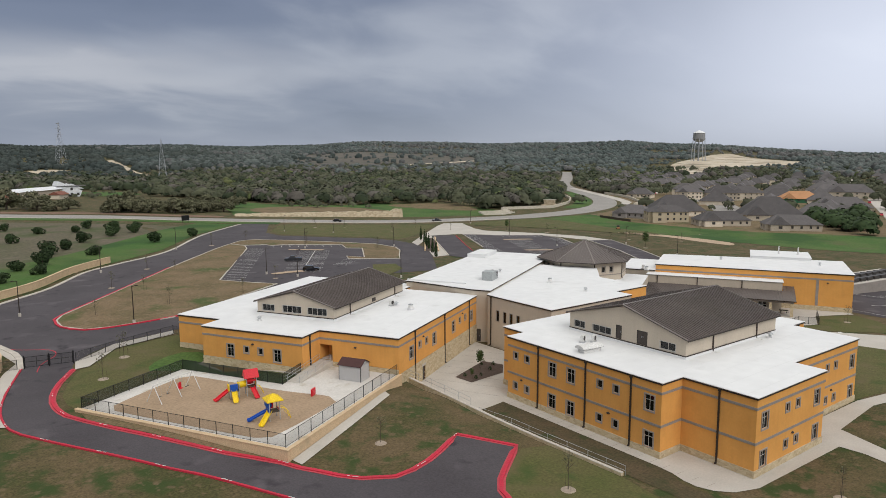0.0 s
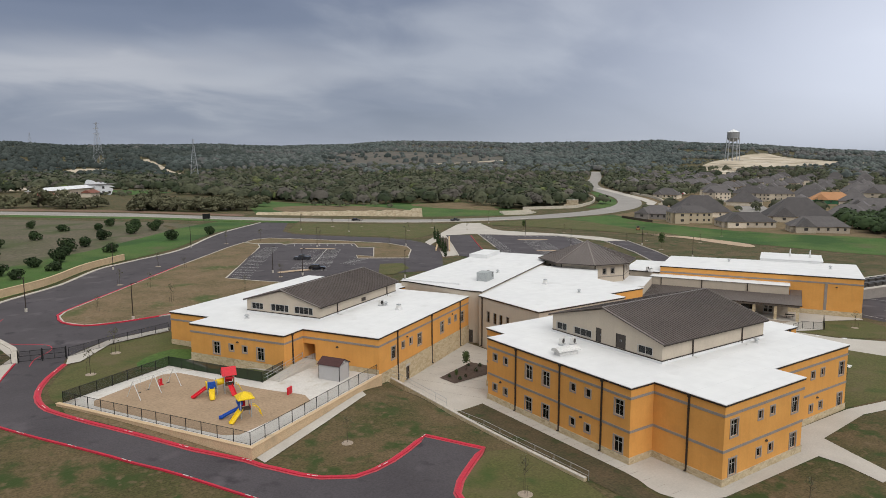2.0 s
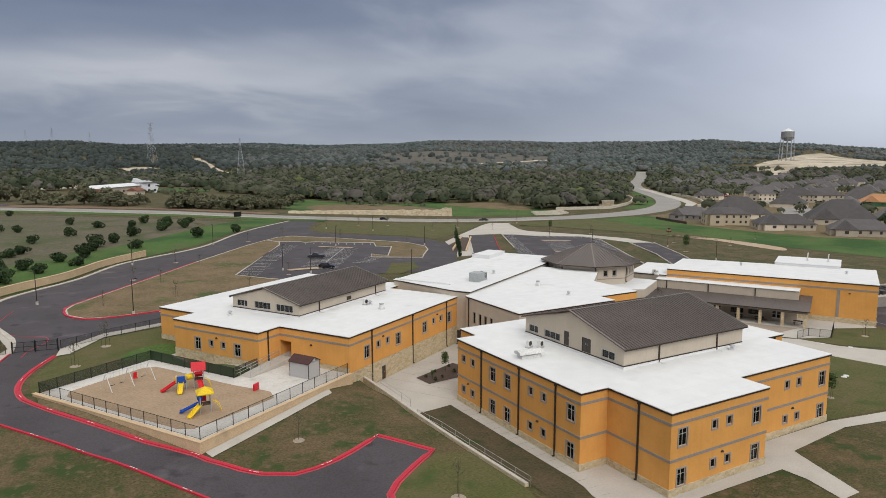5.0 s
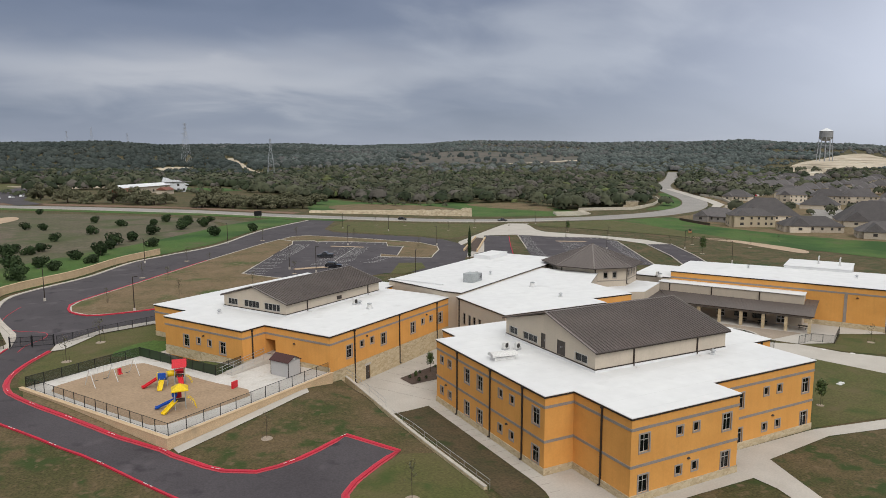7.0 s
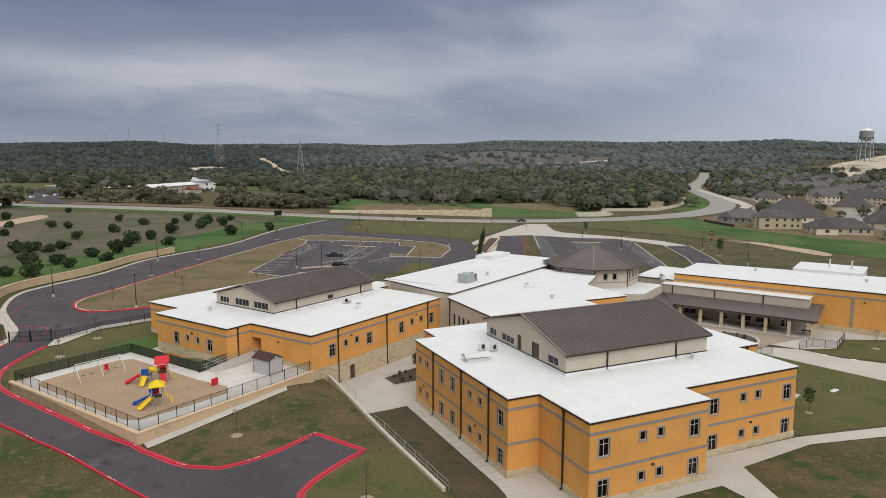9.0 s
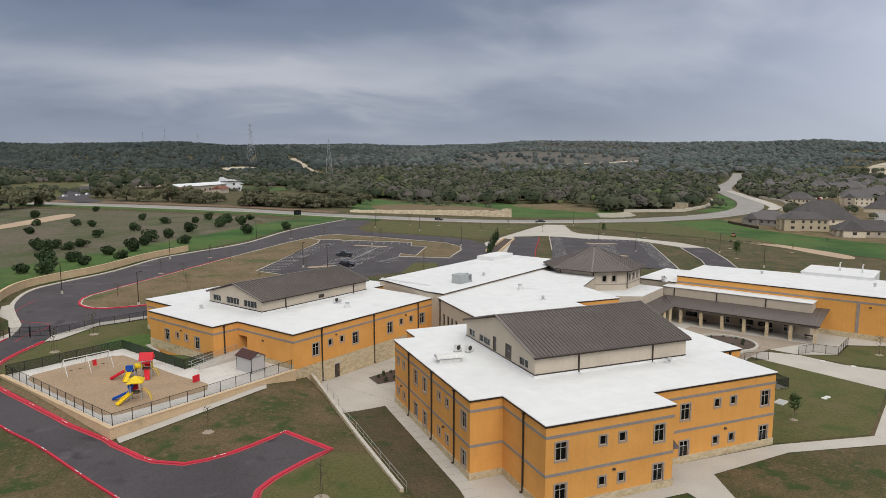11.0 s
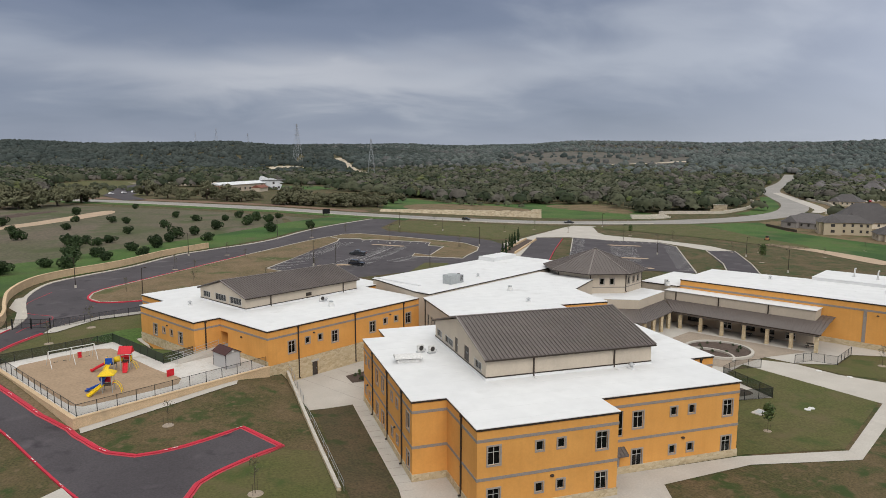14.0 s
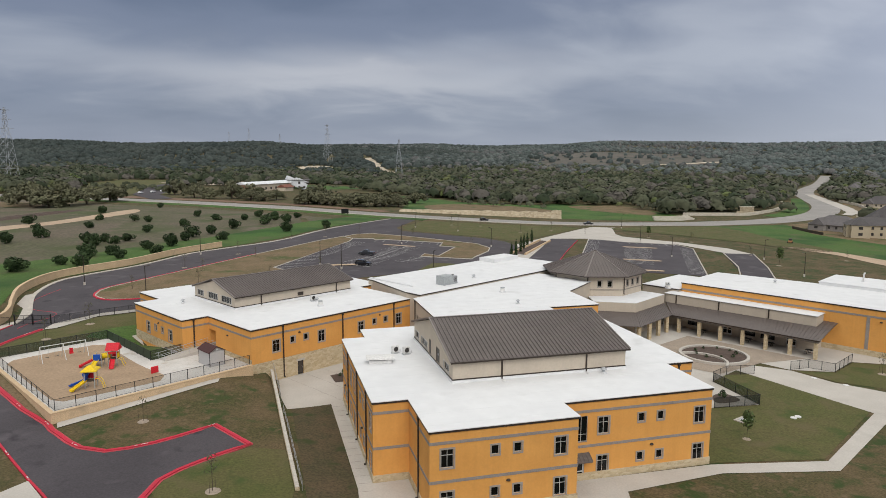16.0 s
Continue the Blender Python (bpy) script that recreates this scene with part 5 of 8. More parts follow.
surface("planting_bed", smooth_line([(116.3, 58.0), (118.7, 58.2), (118.9, 55.3), (115.0, 55.2)], 0.6, True), "mulch", 0.10, "small dark mulch bed by the corner", "planting bed", 1.5)
# saw-cut joints of the walks
jb = bmesh.new()
for y in np.arange(37, 69, 1.8):
    beam(jb, (61.85, y, gz(61.85, y) + 0.062), (63.5, y, gz(63.5, y) + 0.062), 0.035, 0.008)
for i in range(1, 9):
    a, b = aw(2.5 + 3.4 * i, -0.2), aw(2.5 + 3.4 * i, -14)
    if b[0] > 56:
        beam(jb, (*a, 0.057), (*b, 0.057), 0.035, 0.006)
tagged(part("paving_joint", jb, "band"), "thin dark joints in the concrete", "paving joints", kind="stuff")
# court lines
lb = bmesh.new()
def ground_circle(bm, cx, cy, r, w, n=32, a0=0.0, a1=360.0, dz=0.075):
    for k in range(n):
        p, q = (radians(a0 + (a1 - a0) * j / n) for j in (k, k + 1))
        beam(bm, (cx + r * math.cos(p), cy + r * math.sin(p), gz(cx, cy) + dz), (cx + r * math.cos(q), cy + r * math.sin(q), gz(cx, cy) + dz), w, 0.01)
for a, b in (((164, 66.2), (163, 57)), ((164, 66.2), (196, 77)), ((172, 54), (172, 40)), ((184, 73), (190, 55))):
    beam(lb, (*a, gz(*a) + 0.075), (*b, gz(*b) + 0.075), 0.12, 0.01)
ground_circle(lb, 172, 60.5, 3.6, 0.12)
ground_circle(lb, 186, 65.0, 3.6, 0.12)
tagged(part("court_line", lb, "white_paint"), "white painted court lines", "court lines", kind="stuff")

# kidney bed in the far courtyard
kb = thing("planting_bed", "round mulch bed with a pale seat wall", "planting bed", pose(129.7, 75.6, gz(129.7, 75.6)))
def arc_wall(cx, cy, r, a0, a1, w, h, n=48):
    bm = bmesh.new()
    rows = []
    for k in range(n + 1):
        a = radians(a0 + (a1 - a0) * k / n)
        rows.append([bm.verts.new((cx + rr * math.cos(a), cy + rr * math.sin(a), z)) for rr, z in ((r, -0.1), (r + w, -0.1), (r + w, h), (r, h))])
    for p, q in zip(rows, rows[1:]):
        for k in range(4):
            bm.faces.new((p[k], p[(k + 1) % 4], q[(k + 1) % 4], q[k]))
    bm.faces.new(rows[0]), bm.faces.new(rows[-1][::-1])
    bmesh.ops.recalc_face_normals(bm, faces=bm.faces[:])
    return bm
part("seat_wall", arc_wall(0, 0, 5.4, 0, 359.9, 0.5, 0.5), "concrete", kb, "pale curved concrete seat wall")
part("seat_wall", arc_wall(-5.2, -2.6, 4.6, -58, 88, 0.4, 0.55), "concrete", kb, "pale crescent seat wall")
disc = bmesh.new()
bmesh.ops.create_circle(disc, cap_ends=True, radius=5.4, segments=48)
for v in disc.verts:
    v.co.z = 0.22
part("mulch", disc, "mulch", kb)

# stone retaining wall and railing
wall_line = [(float(wall_x(y)), y) for y in np.arange(43, 89, 1.0)]
def ret_wall():
    bm = bmesh.new()
    rows = []
    for x, y in wall_line:
        hi = gz(x - 0.9, y) + 0.22
        lo = min(gz(x + 0.6, y), gz(x - 0.6, y)) - 0.3
        rows.append([bm.verts.new(p) for p in ((x - 0.22, y, lo), (x + 0.22, y, lo), (x + 0.22, y, hi), (x - 0.22, y, hi))])
    for p, q in zip(rows, rows[1:]):
        for k in range(4):
            bm.faces.new((p[k], p[(k + 1) % 4], q[(k + 1) % 4], q[k]))
    bm.faces.new(rows[0]), bm.faces.new(rows[-1][::-1])
    bmesh.ops.recalc_face_normals(bm, faces=bm.faces[:])
    return bm
rw = thing("retaining_wall", "low buff stone retaining wall along the lawn", "retaining wall", pose(0, 0, 0))
part("wall", ret_wall(), "stone", rw)
cap = bmesh.new()
for (x, y), (x2, y2) in zip(wall_line, wall_line[1:]):
    beam(cap, (x, y, gz(x - 0.9, y) + 0.26), (x2, y2, gz(x2 - 0.9, y2) + 0.26), 0.4, 0.08)
part("coping", cap, "kerb", rw, "pale stone coping")


def railing(name, pts, zs, label, material="galv", h=1.0, gap=2.2, rails=(0.45, 1.0)):
    t = thing(name, label, "railing", pose(pts[0][0], pts[0][1], zs[0]))
    o = Vector((pts[0][0], pts[0][1], zs[0]))
    P = [Vector((x, y, z)) - o for (x, y), z in zip(pts, zs)]
    for a, b in zip(P, P[1:]):
        n = max(1, round((b - a).length / gap))
        for k in range(n + (1 if b is P[-1] else 0)):
            p = a.lerp(b, k / n)
            part("post", tube(bmesh.new(), [p - Vector((0, 0, 0.1)), p + Vector((0, 0, h))], 0.028, 6), material, t)
        for r in rails:
            part("rail", tube(bmesh.new(), [a + Vector((0, 0, r)), b + Vector((0, 0, r))], 0.026, 6), material, t)
    return t


ry = [84.5, 82, 79, 76, 73, 70, 67.5]
railing("handrail", [(float(wall_x(y)) + 0.35, y) for y in ry], [gz(float(wall_x(y)) - 0.9, y) + 0.25 for y in ry], "galvanised pipe railing along the court edge")
ry = [66, 60, 54, 48, 43]
railing("handrail", [(float(wall_x(y)) + 0.5, y) for y in ry], [gz(float(wall_x(y)) + 0.5, y) + 0.1 for y in ry], "galvanised pipe handrail down the slope", gap=3)

surface("lawn", [aw(-9.5, 13.4), aw(-4.6, 13.4), aw(-4.6, 31.7), aw(-0.1, 31.7), aw(-0.1, 40.5), (33.2, 122.8), (21.6, 119.6), (16.6, 111.4), (14.6, 110.2), (12.4, 104.5), (11.0, 99.4), (11.0, 95.0), aw(-27.1, 31.3), aw(-9.5, 31.3)], "lawn", 0.05, "mixed turf between the drive and the wing", "lawn", 2.0)
surface("lawn", smooth_line([aw(-9.3, 13.8), aw(-5.4, 13.8), aw(-5.3, 31.5), aw(-1.0, 33), aw(-2.5, 38), aw(-8, 38), aw(-12, 35), aw(-9.3, 30)], 2.0, True), "lush", 0.08, "dark lush grass in the lee of the wing", "lawn", 2.0)
surface("mow_strip", [aw(-5.25, 13.6), aw(-4.6, 13.6), aw(-4.6, 31.6), aw(-0.2, 31.7), aw(-0.2, 32.3), aw(-5.25, 32.2)], "concrete", 0.12, "narrow concrete strip along the wall foot", "walk", 2.0)
surface("lawn", [(41.2, 45.5), (42.8, 47.3), (45.6, 50.0), (50.9, 53.4), (54.9, 53), (55.3, 43), (53, 30), (44, 38)], "lawn", 0.05, "green turf at the end of the drive", "lawn", 2.0)

# ---- fences ----
def mesh_mat(name, colour, cover):
    m = bpy.data.materials.new(name)
    m.use_nodes = True
    nt = m.node_tree
    bs = nt.nodes["Principled BSDF"]
    bs.inputs["Base Color"].default_value = (*colour, 1)
    bs.inputs["Roughness"].default_value = 0.6
    tr = nt.nodes.new("ShaderNodeBsdfTransparent")
    mx = nt.nodes.new("ShaderNodeMixShader")
    mx.inputs[0].default_value = cover
    nt.links.new(tr.outputs[0], mx.inputs[1])
    nt.links.new(bs.outputs[0], mx.inputs[2])
    nt.links.new(mx.outputs[0], nt.nodes["Material Output"].inputs[0])
    return m


M["chain"] = mesh_mat("black_chain_link", (0.02, 0.02, 0.02), 0.26)
M["screen_mesh"] = mesh_mat("green_black_screen_mesh", (0.010, 0.022, 0.011), 0.86)
M["half_screen"] = mesh_mat("dark_dense_mesh", (0.016, 0.022, 0.016), 0.66)


def fence(pts, zs, h, label, gap=2.4, mesh="chain", group=""):
    o = Vector((*pts[0], zs[0]))
    t = thing("fence", label, "fence", pose(*o), group)
    P = [Vector((*p, z)) - o for p, z in zip(pts, zs)]
    for a, b in zip(P, P[1:]):
        n = max(1, round((b - a).length / gap))
        up = Vector((0, 0, 1))
        for k in range(n + (1 if b is P[-1] else 0)):
            p = a.lerp(b, k / n)
            part("post", tube(bmesh.new(), [p - up * 0.3, p + up * (h + 0.05)], 0.045, 6), "black", t)
        part("rail", tube(bmesh.new(), [a + up * h, b + up * h], 0.03, 6), "black", t)
        part("rail", tube(bmesh.new(), [a + up * 0.08, b + up * 0.08], 0.02, 6), "black", t)
        bm = bmesh.new()
        bm.faces.new([bm.verts.new(p) for p in (a + up * 0.08, b + up * 0.08, b + up * h, a + up * h)])
        part("mesh_panel", bm, mesh, t)
    return t


PZ = 3.42
fence([aw(-26.9, 30.8), aw(-26.9, 0.15), aw(-0.3, 0.15)], [PZ + 0.08] * 3, 1.45, "black chain link fence on the playground wall")
fence([aw(-26.9, 30.8), aw(-9.8, 30.8)], [PZ] * 2, 1.5, "black chain link fence with dense dark mesh", mesh="half_screen")
fence([aw(-9.8, 30.8), aw(-9.8, 13.0)], [PZ] * 2, 1.5, "black fence with dark green privacy screen", mesh="screen_mesh")
fence([aw(-9.8, 13.0), aw(-4.7, 13.5)], [PZ] * 2, 1.5, "black chain link fence beside the ramp", mesh="half_screen")
def on_land(pts, d=0.05):
    return [gz(*p) + d for p in pts]
for pts, lab in (([(15.0, 115.4), (22.0, 119.3), (31.8, 123.8), (33.5, 117.5)], "black chain link fence along the drive walk"),
                 ([(7.3, 116.2), (-6, 117.5), (-22, 120)], "black chain link fence beside the gate"),
                 ([(120.8, 63.9), (124.8, 65.9), (129.5, 65.2)], "black fence along the courtyard lawn"),
                 ([(120.5, 63.5), (120.5, 53.3), (113.3, 53.7)], "black fence at the corner of the lawn"),
                 ([(136.9, 65.5), (140.7, 65.7), (143.1, 62.6), (150.6, 66.5)], "black fence by the gymnasium lawn")):
    fence(pts, on_land(pts), 1.5, lab, mesh="half_screen" if pts[0] == (120.5, 63.5) else "chain")


def gate(a, b, leaves, label):
    z = gz(*a) + 0.1
    t = thing("vehicle_gate", label, "gate", pose(a[0], a[1], z))
    d = (Vector(b) - Vector(a)) / leaves
    for k in range(leaves + 1):
        p = d * k
        part("post", boxed(p.x - 0.09, p.x + 0.09, p.y - 0.09, p.y + 0.09, -0.2, 2.0, 0.02), "black", t)
    for k in range(leaves):
        p, q = d * (k + 0.04), d * (k + 0.96)
        bm = bmesh.new()
        for zz in (0.2, 1.0, 1.75):
            beam(bm, (p.x, p.y, zz), (q.x, q.y, zz), 0.06)
        for f in (0, 0.5, 1):
            c = p.lerp(q, f)
            beam(bm, (c.x, c.y, 0.2), (c.x, c.y, 1.78), 0.06)
        lf = part("gate_leaf", bm, "black", t)
        bm = bmesh.new()
        bm.faces.new([bm.verts.new((c.x, c.y, zz)) for c, zz in ((p, 0.2), (q, 0.2), (q, 1.75), (p, 1.75))])
        part("mesh_panel", bm, "chain", lf)


gate((8.2, 116.0), (14.6, 114.8), 2, "closed black double vehicle gate across the drive")
surface("walk", [(14.2, 111.0), (16.2, 111.4), (21.6, 119.8), (31.8, 123.4), (32.4, 126.0), (21.7, 122.6), (14.9, 115.4)], "concrete", 0.12, "pale concrete walk beside the gate", "walk", 2.0)
surface("walk", [(7.4, 119.5), (5.2, 131), (2.5, 136), (1.2, 146), (2.7, 147.5), (5.3, 134.7), (7.6, 126), (7.9, 120), (7.6, 116), (4.8, 104.4), (3.7, 97), (4.2, 91), (2.4, 92), (2.2, 98), (3.0, 105), (5.5, 115)], "concrete", 0.12, "pale concrete walk along the drive edge", "walk", 2.0)
tw = thing("retaining_wall", "tan block retaining wall beside the drive", "retaining wall", pose(0, 0, 0))
twl = smooth_line([(40, 222.5), (28, 208), (16.8, 187.5), (5.5, 174), (0.4, 163.4), (-0.4, 148), (2.4, 133.5), (4.6, 125), (5.2, 117), (1.5, 108), (0.5, 98), (1.0, 92)], 2.0)
part("wall", strip(twl, 0.5, -0.4, 1.85), "block", tw)
part("coping", strip(twl, 0.62, 1.852, 1.95), "block", tw)

surface("walk", [(29.2, 50.0), (31.5, 45.9), (34.0, 41.0), (28.5, 38.5), (25.0, 45.5)], "concrete", 0.12, "pale concrete walk end beside the drive", "walk", 2.0)

# ---- playground terrace ----
terr = thing("playground_terrace", "raised concrete playground terrace with tan wall", "playground", A_M)
TP = [(-27.2, -0.2), (-0.1, -0.2), (-0.1, 13.25), (-4.4, 13.25), (-9.6, 13.1), (-9.6, 31.1), (-27.2, 31.1)]
part("slab", slab(TP, 0.8, 3.38), "terrace", terr, "pale stained concrete terrace slab")
SZ = 3.41
sandp = smooth_line([(-25.0, 3.4), (-12.8, 2.6), (-11.4, 4.5), (-11.9, 12), (-11.6, 27.2), (-13, 28.4), (-24.6, 28.0), (-25.8, 26.5), (-25.9, 5)], 1.5, True)
part("sand", slab(sandp, 3.30, SZ), "sand", terr, "raked tan play sand")
bm = bmesh.new()
box(bm, -27.6, -27.15, -0.6, 31.2, 0.6, 3.5), box(bm, -27.14, -0.15, -0.6, -0.21, 0.6, 3.5)
part("wall", bm, "block", terr, "tan block retaining wall")
bm = bmesh.new()
box(bm, -27.66, -27.10, -0.66, 31.26, 3.502, 3.58), box(bm, -27.09, -0.15, -0.66, -0.12, 3.502, 3.58)
part("coping", bm, "block", terr)
surface("walk", [aw(-27.0, -0.7), aw(-27.4, -2.2), aw(-15, -2.1), aw(-6.5, -1.9), aw(-5.6, -0.7)], "concrete", 0.10, "pale concrete walk below the playground wall", "walk", 1.5)
dirt = surface("soil_strip", [aw(-27.7, -0.9), aw(-27.7, 30), aw(-29.2, 27), aw(-28.3, 0)], "dry", 0.10, "bare soil strip below the wall", "soil", 2.0)

# storage shed
shed = thing("storage_shed", "grey storage shed with a maroon gabled roof", "shed", A_M @ pose(-3.8, 5.15, PZ - 0.04))
bm = bmesh.new()
box(bm, -1.2, 1.2, -1.75, 1.75, 0, 2.25)
part("body", bm, "shed", shed)
for s in (-1, 1):
    bm = bmesh.new()
    q = [bm.verts.new(p) for p in ((s * 1.38, -1.9, 2.14), (s * 1.38, 1.9, 2.14), (0, 1.9, 2.92), (0, -1.9, 2.92), (s * 1.38, -1.9, 2.22), (s * 1.38, 1.9, 2.22), (0, 1.9, 3.0), (0, -1.9, 3.0))]
    for f in ((3, 2, 1, 0), (4, 5, 6, 7), (0, 1, 5, 4), (1, 2, 6, 5), (2, 3, 7, 6), (3, 0, 4, 7)):
        bm.faces.new([q[i] for i in f])
    bmesh.ops.recalc_face_normals(bm, faces=bm.faces[:])
    part("roof", bm, "shed_roof", shed, "maroon roof slope")
    bm = bmesh.new()
    q = [bm.verts.new((x, s * 1.745, z)) for x, z in ((-1.2, 2.25), (1.2, 2.25), (0, 2.9))]
    bm.faces.new(q)
    bmesh.ops.solidify(bm, geom=bm.faces[:], thickness=0.03)
    part("gable", bm, "shed", shed)
for x, y in ((-1.22, -1.77), (1.14, -1.77), (-1.22, 1.69), (1.14, 1.69)):
    part("corner_trim", boxed(x, x + 0.08, y, y + 0.08, 0, 2.2), "dark_frame", shed)
part("door", boxed(-0.9, 0.9, -1.79, -1.752, 0.05, 2.0), "shed", shed, "plain grey double door")
part("vent", boxed(-0.15, 0.15, -1.80, -1.75, 2.4, 2.65), "white_metal", shed)

# ramp to the recessed entry
ramp = thing("ramp", "sloping concrete entry ramp with pipe rails", "ramp", A_M)
bm = bmesh.new()
q = [bm.verts.new(p) for p in ((-8.5, 11.05, 3.385), (-0.2, 11.05, 3.385), (-0.2, 13.2, 3.385), (-8.5, 13.2, 3.385), (-8.5, 11.05, 3.42), (-0.2, 11.05, 4.24), (-0.2, 13.2, 4.24), (-8.5, 13.2, 3.42))]
for f in ((3, 2, 1, 0), (4, 5, 6, 7), (0, 1, 5, 4), (1, 2, 6, 5), (2, 3, 7, 6), (3, 0, 4, 7)):
    bm.faces.new([q[i] for i in f])
part("deck", bm, "concrete", ramp)
for v in (11.1, 13.1):
    for r in (0.5, 0.95):
        part("rail", tube(bmesh.new(), [(-9.4, v, 3.42 + r), (-8.5, v, 3.42 + r), (-0.4, v, 4.24 + r)], 0.03, 6), "galv", ramp)
    for k in range(5):
        u = -8.5 + 2.0 * k
        zz = 3.42 + 0.82 * k / 4.15
        part("post", tube(bmesh.new(), [(u, v, zz - 0.02), (u, v, zz + 0.95)], 0.03, 6), "galv", ramp)


# swing set
def swing_set():
    t = thing("swing_set", "pale steel swing frame with red seats", "swing set", pose(22.8, 90.1, SZ, 0, 0, 27.4))
    H, half = 2.35, 3.2
    part("top_bar", tube(bmesh.new(), [(-half, 0, H), (half, 0, H)], 0.055, 8), "white_metal", t)
    for x in (-half, 0, half):
        for s in (-1, 1):
            part("leg", tube(bmesh.new(), [(x, 0, H), (x + (0.0), s * 1.35, -0.02)], 0.05, 8), "white_metal", t)
    for i, x in enumerate((-2.3, -1.0, 1.1, 2.2)):
        for s in (-1, 1):
            part("chain", tube(bmesh.new(), [(x + s * 0.25, 0, H), (x + s * 0.25, 0.02, 0.62)], 0.012, 4), "galv", t)
        if i == 2:
            bm = boxed(-0.3, 0.3, -0.16, 0.16, 0, 0.12, 0.04)
            box(bm, -0.28, 0.28, 0.12, 0.2, 0.1, 0.85)
            seat = part("seat", bm, "red", t, "high-backed red plastic seat")
        else:
            seat = part("seat", boxed(-0.28, 0.28, -0.09, 0.09, 0, 0.04, 0.015), "black", t, "black belt seat")
        seat.location = (x, 0, 0.55)


swing_set()


def slide_trough(path, w, wall=0.2, th=0.05):
    bm = bmesh.new()
    rows = []
    P = [Vector(p) for p in path]
    for i, p in enumerate(P):
        d = (P[min(i + 1, len(P) - 1)] - P[max(i - 1, 0)])
        d.z = 0
        d.normalize()
        s = Vector((-d.y, d.x, 0))
        prof = ((-w / 2 - th, wall), (-w / 2, wall), (-w / 2 * 0.82, 0.0), (w / 2 * 0.82, 0.0), (w / 2, wall), (w / 2 + th, wall), (w / 2 * 0.9, -th), (-w / 2 * 0.9, -th))
        rows.append([bm.verts.new(p + s * a + Vector((0, 0, b))) for a, b in prof])
    for q0, q1 in zip(rows, rows[1:]):
        for k in range(8):
            bm.faces.new((q0[k], q0[(k + 1) % 8], q1[(k + 1) % 8], q1[k]))
    bm.faces.new(rows[0]), bm.faces.new(rows[-1][::-1])
    bmesh.ops.recalc_face_normals(bm, faces=bm.faces[:])
    return bm


def slide_path(x0, y0, dx, dy, z0, n=9):
    out = []
    for k in range(n):
        f = k / (n - 1)
        out.append((x0 + dx * f, y0 + dy * f, max(0.12, z0 * (1 - f) ** 0.9) if f < 0.88 else 0.14))
    return out


def pyramid(r, z0, z1, steps=3):
    bm = bmesh.new()
    rows = []
    for k in range(steps + 1):
        f = k / steps
        rr = r * (1 - f) ** 0.85 + 0.05 * f
        rows.append([bm.verts.new((sx * rr, sy * rr, z0 + (z1 - z0) * f)) for sx, sy in ((-1, -1), (1, -1), (1, 1), (-1, 1))])
    rows.insert(0, [bm.verts.new((sx * r, sy * r, z0 - 0.12)) for sx, sy in ((-1, -1), (1, -1), (1, 1), (-1, 1))])
    for a, b in zip(rows, rows[1:]):
        for k in range(4):
            bm.faces.new((a[k], a[(k + 1) % 4], b[(k + 1) % 4], b[k]))
    bm.faces.new(rows[-1]), bm.faces.new(rows[0][::-1])
    return bm


def panel_box(cx, cy, z0, z1, w, th, along):
    return boxed(cx - (w / 2 if along == "x" else th / 2), cx + (w / 2 if along == "x" else th / 2), cy - (w / 2 if along == "y" else th / 2), cy + (w / 2 if along == "y" else th / 2), z0, z1, 0.02)


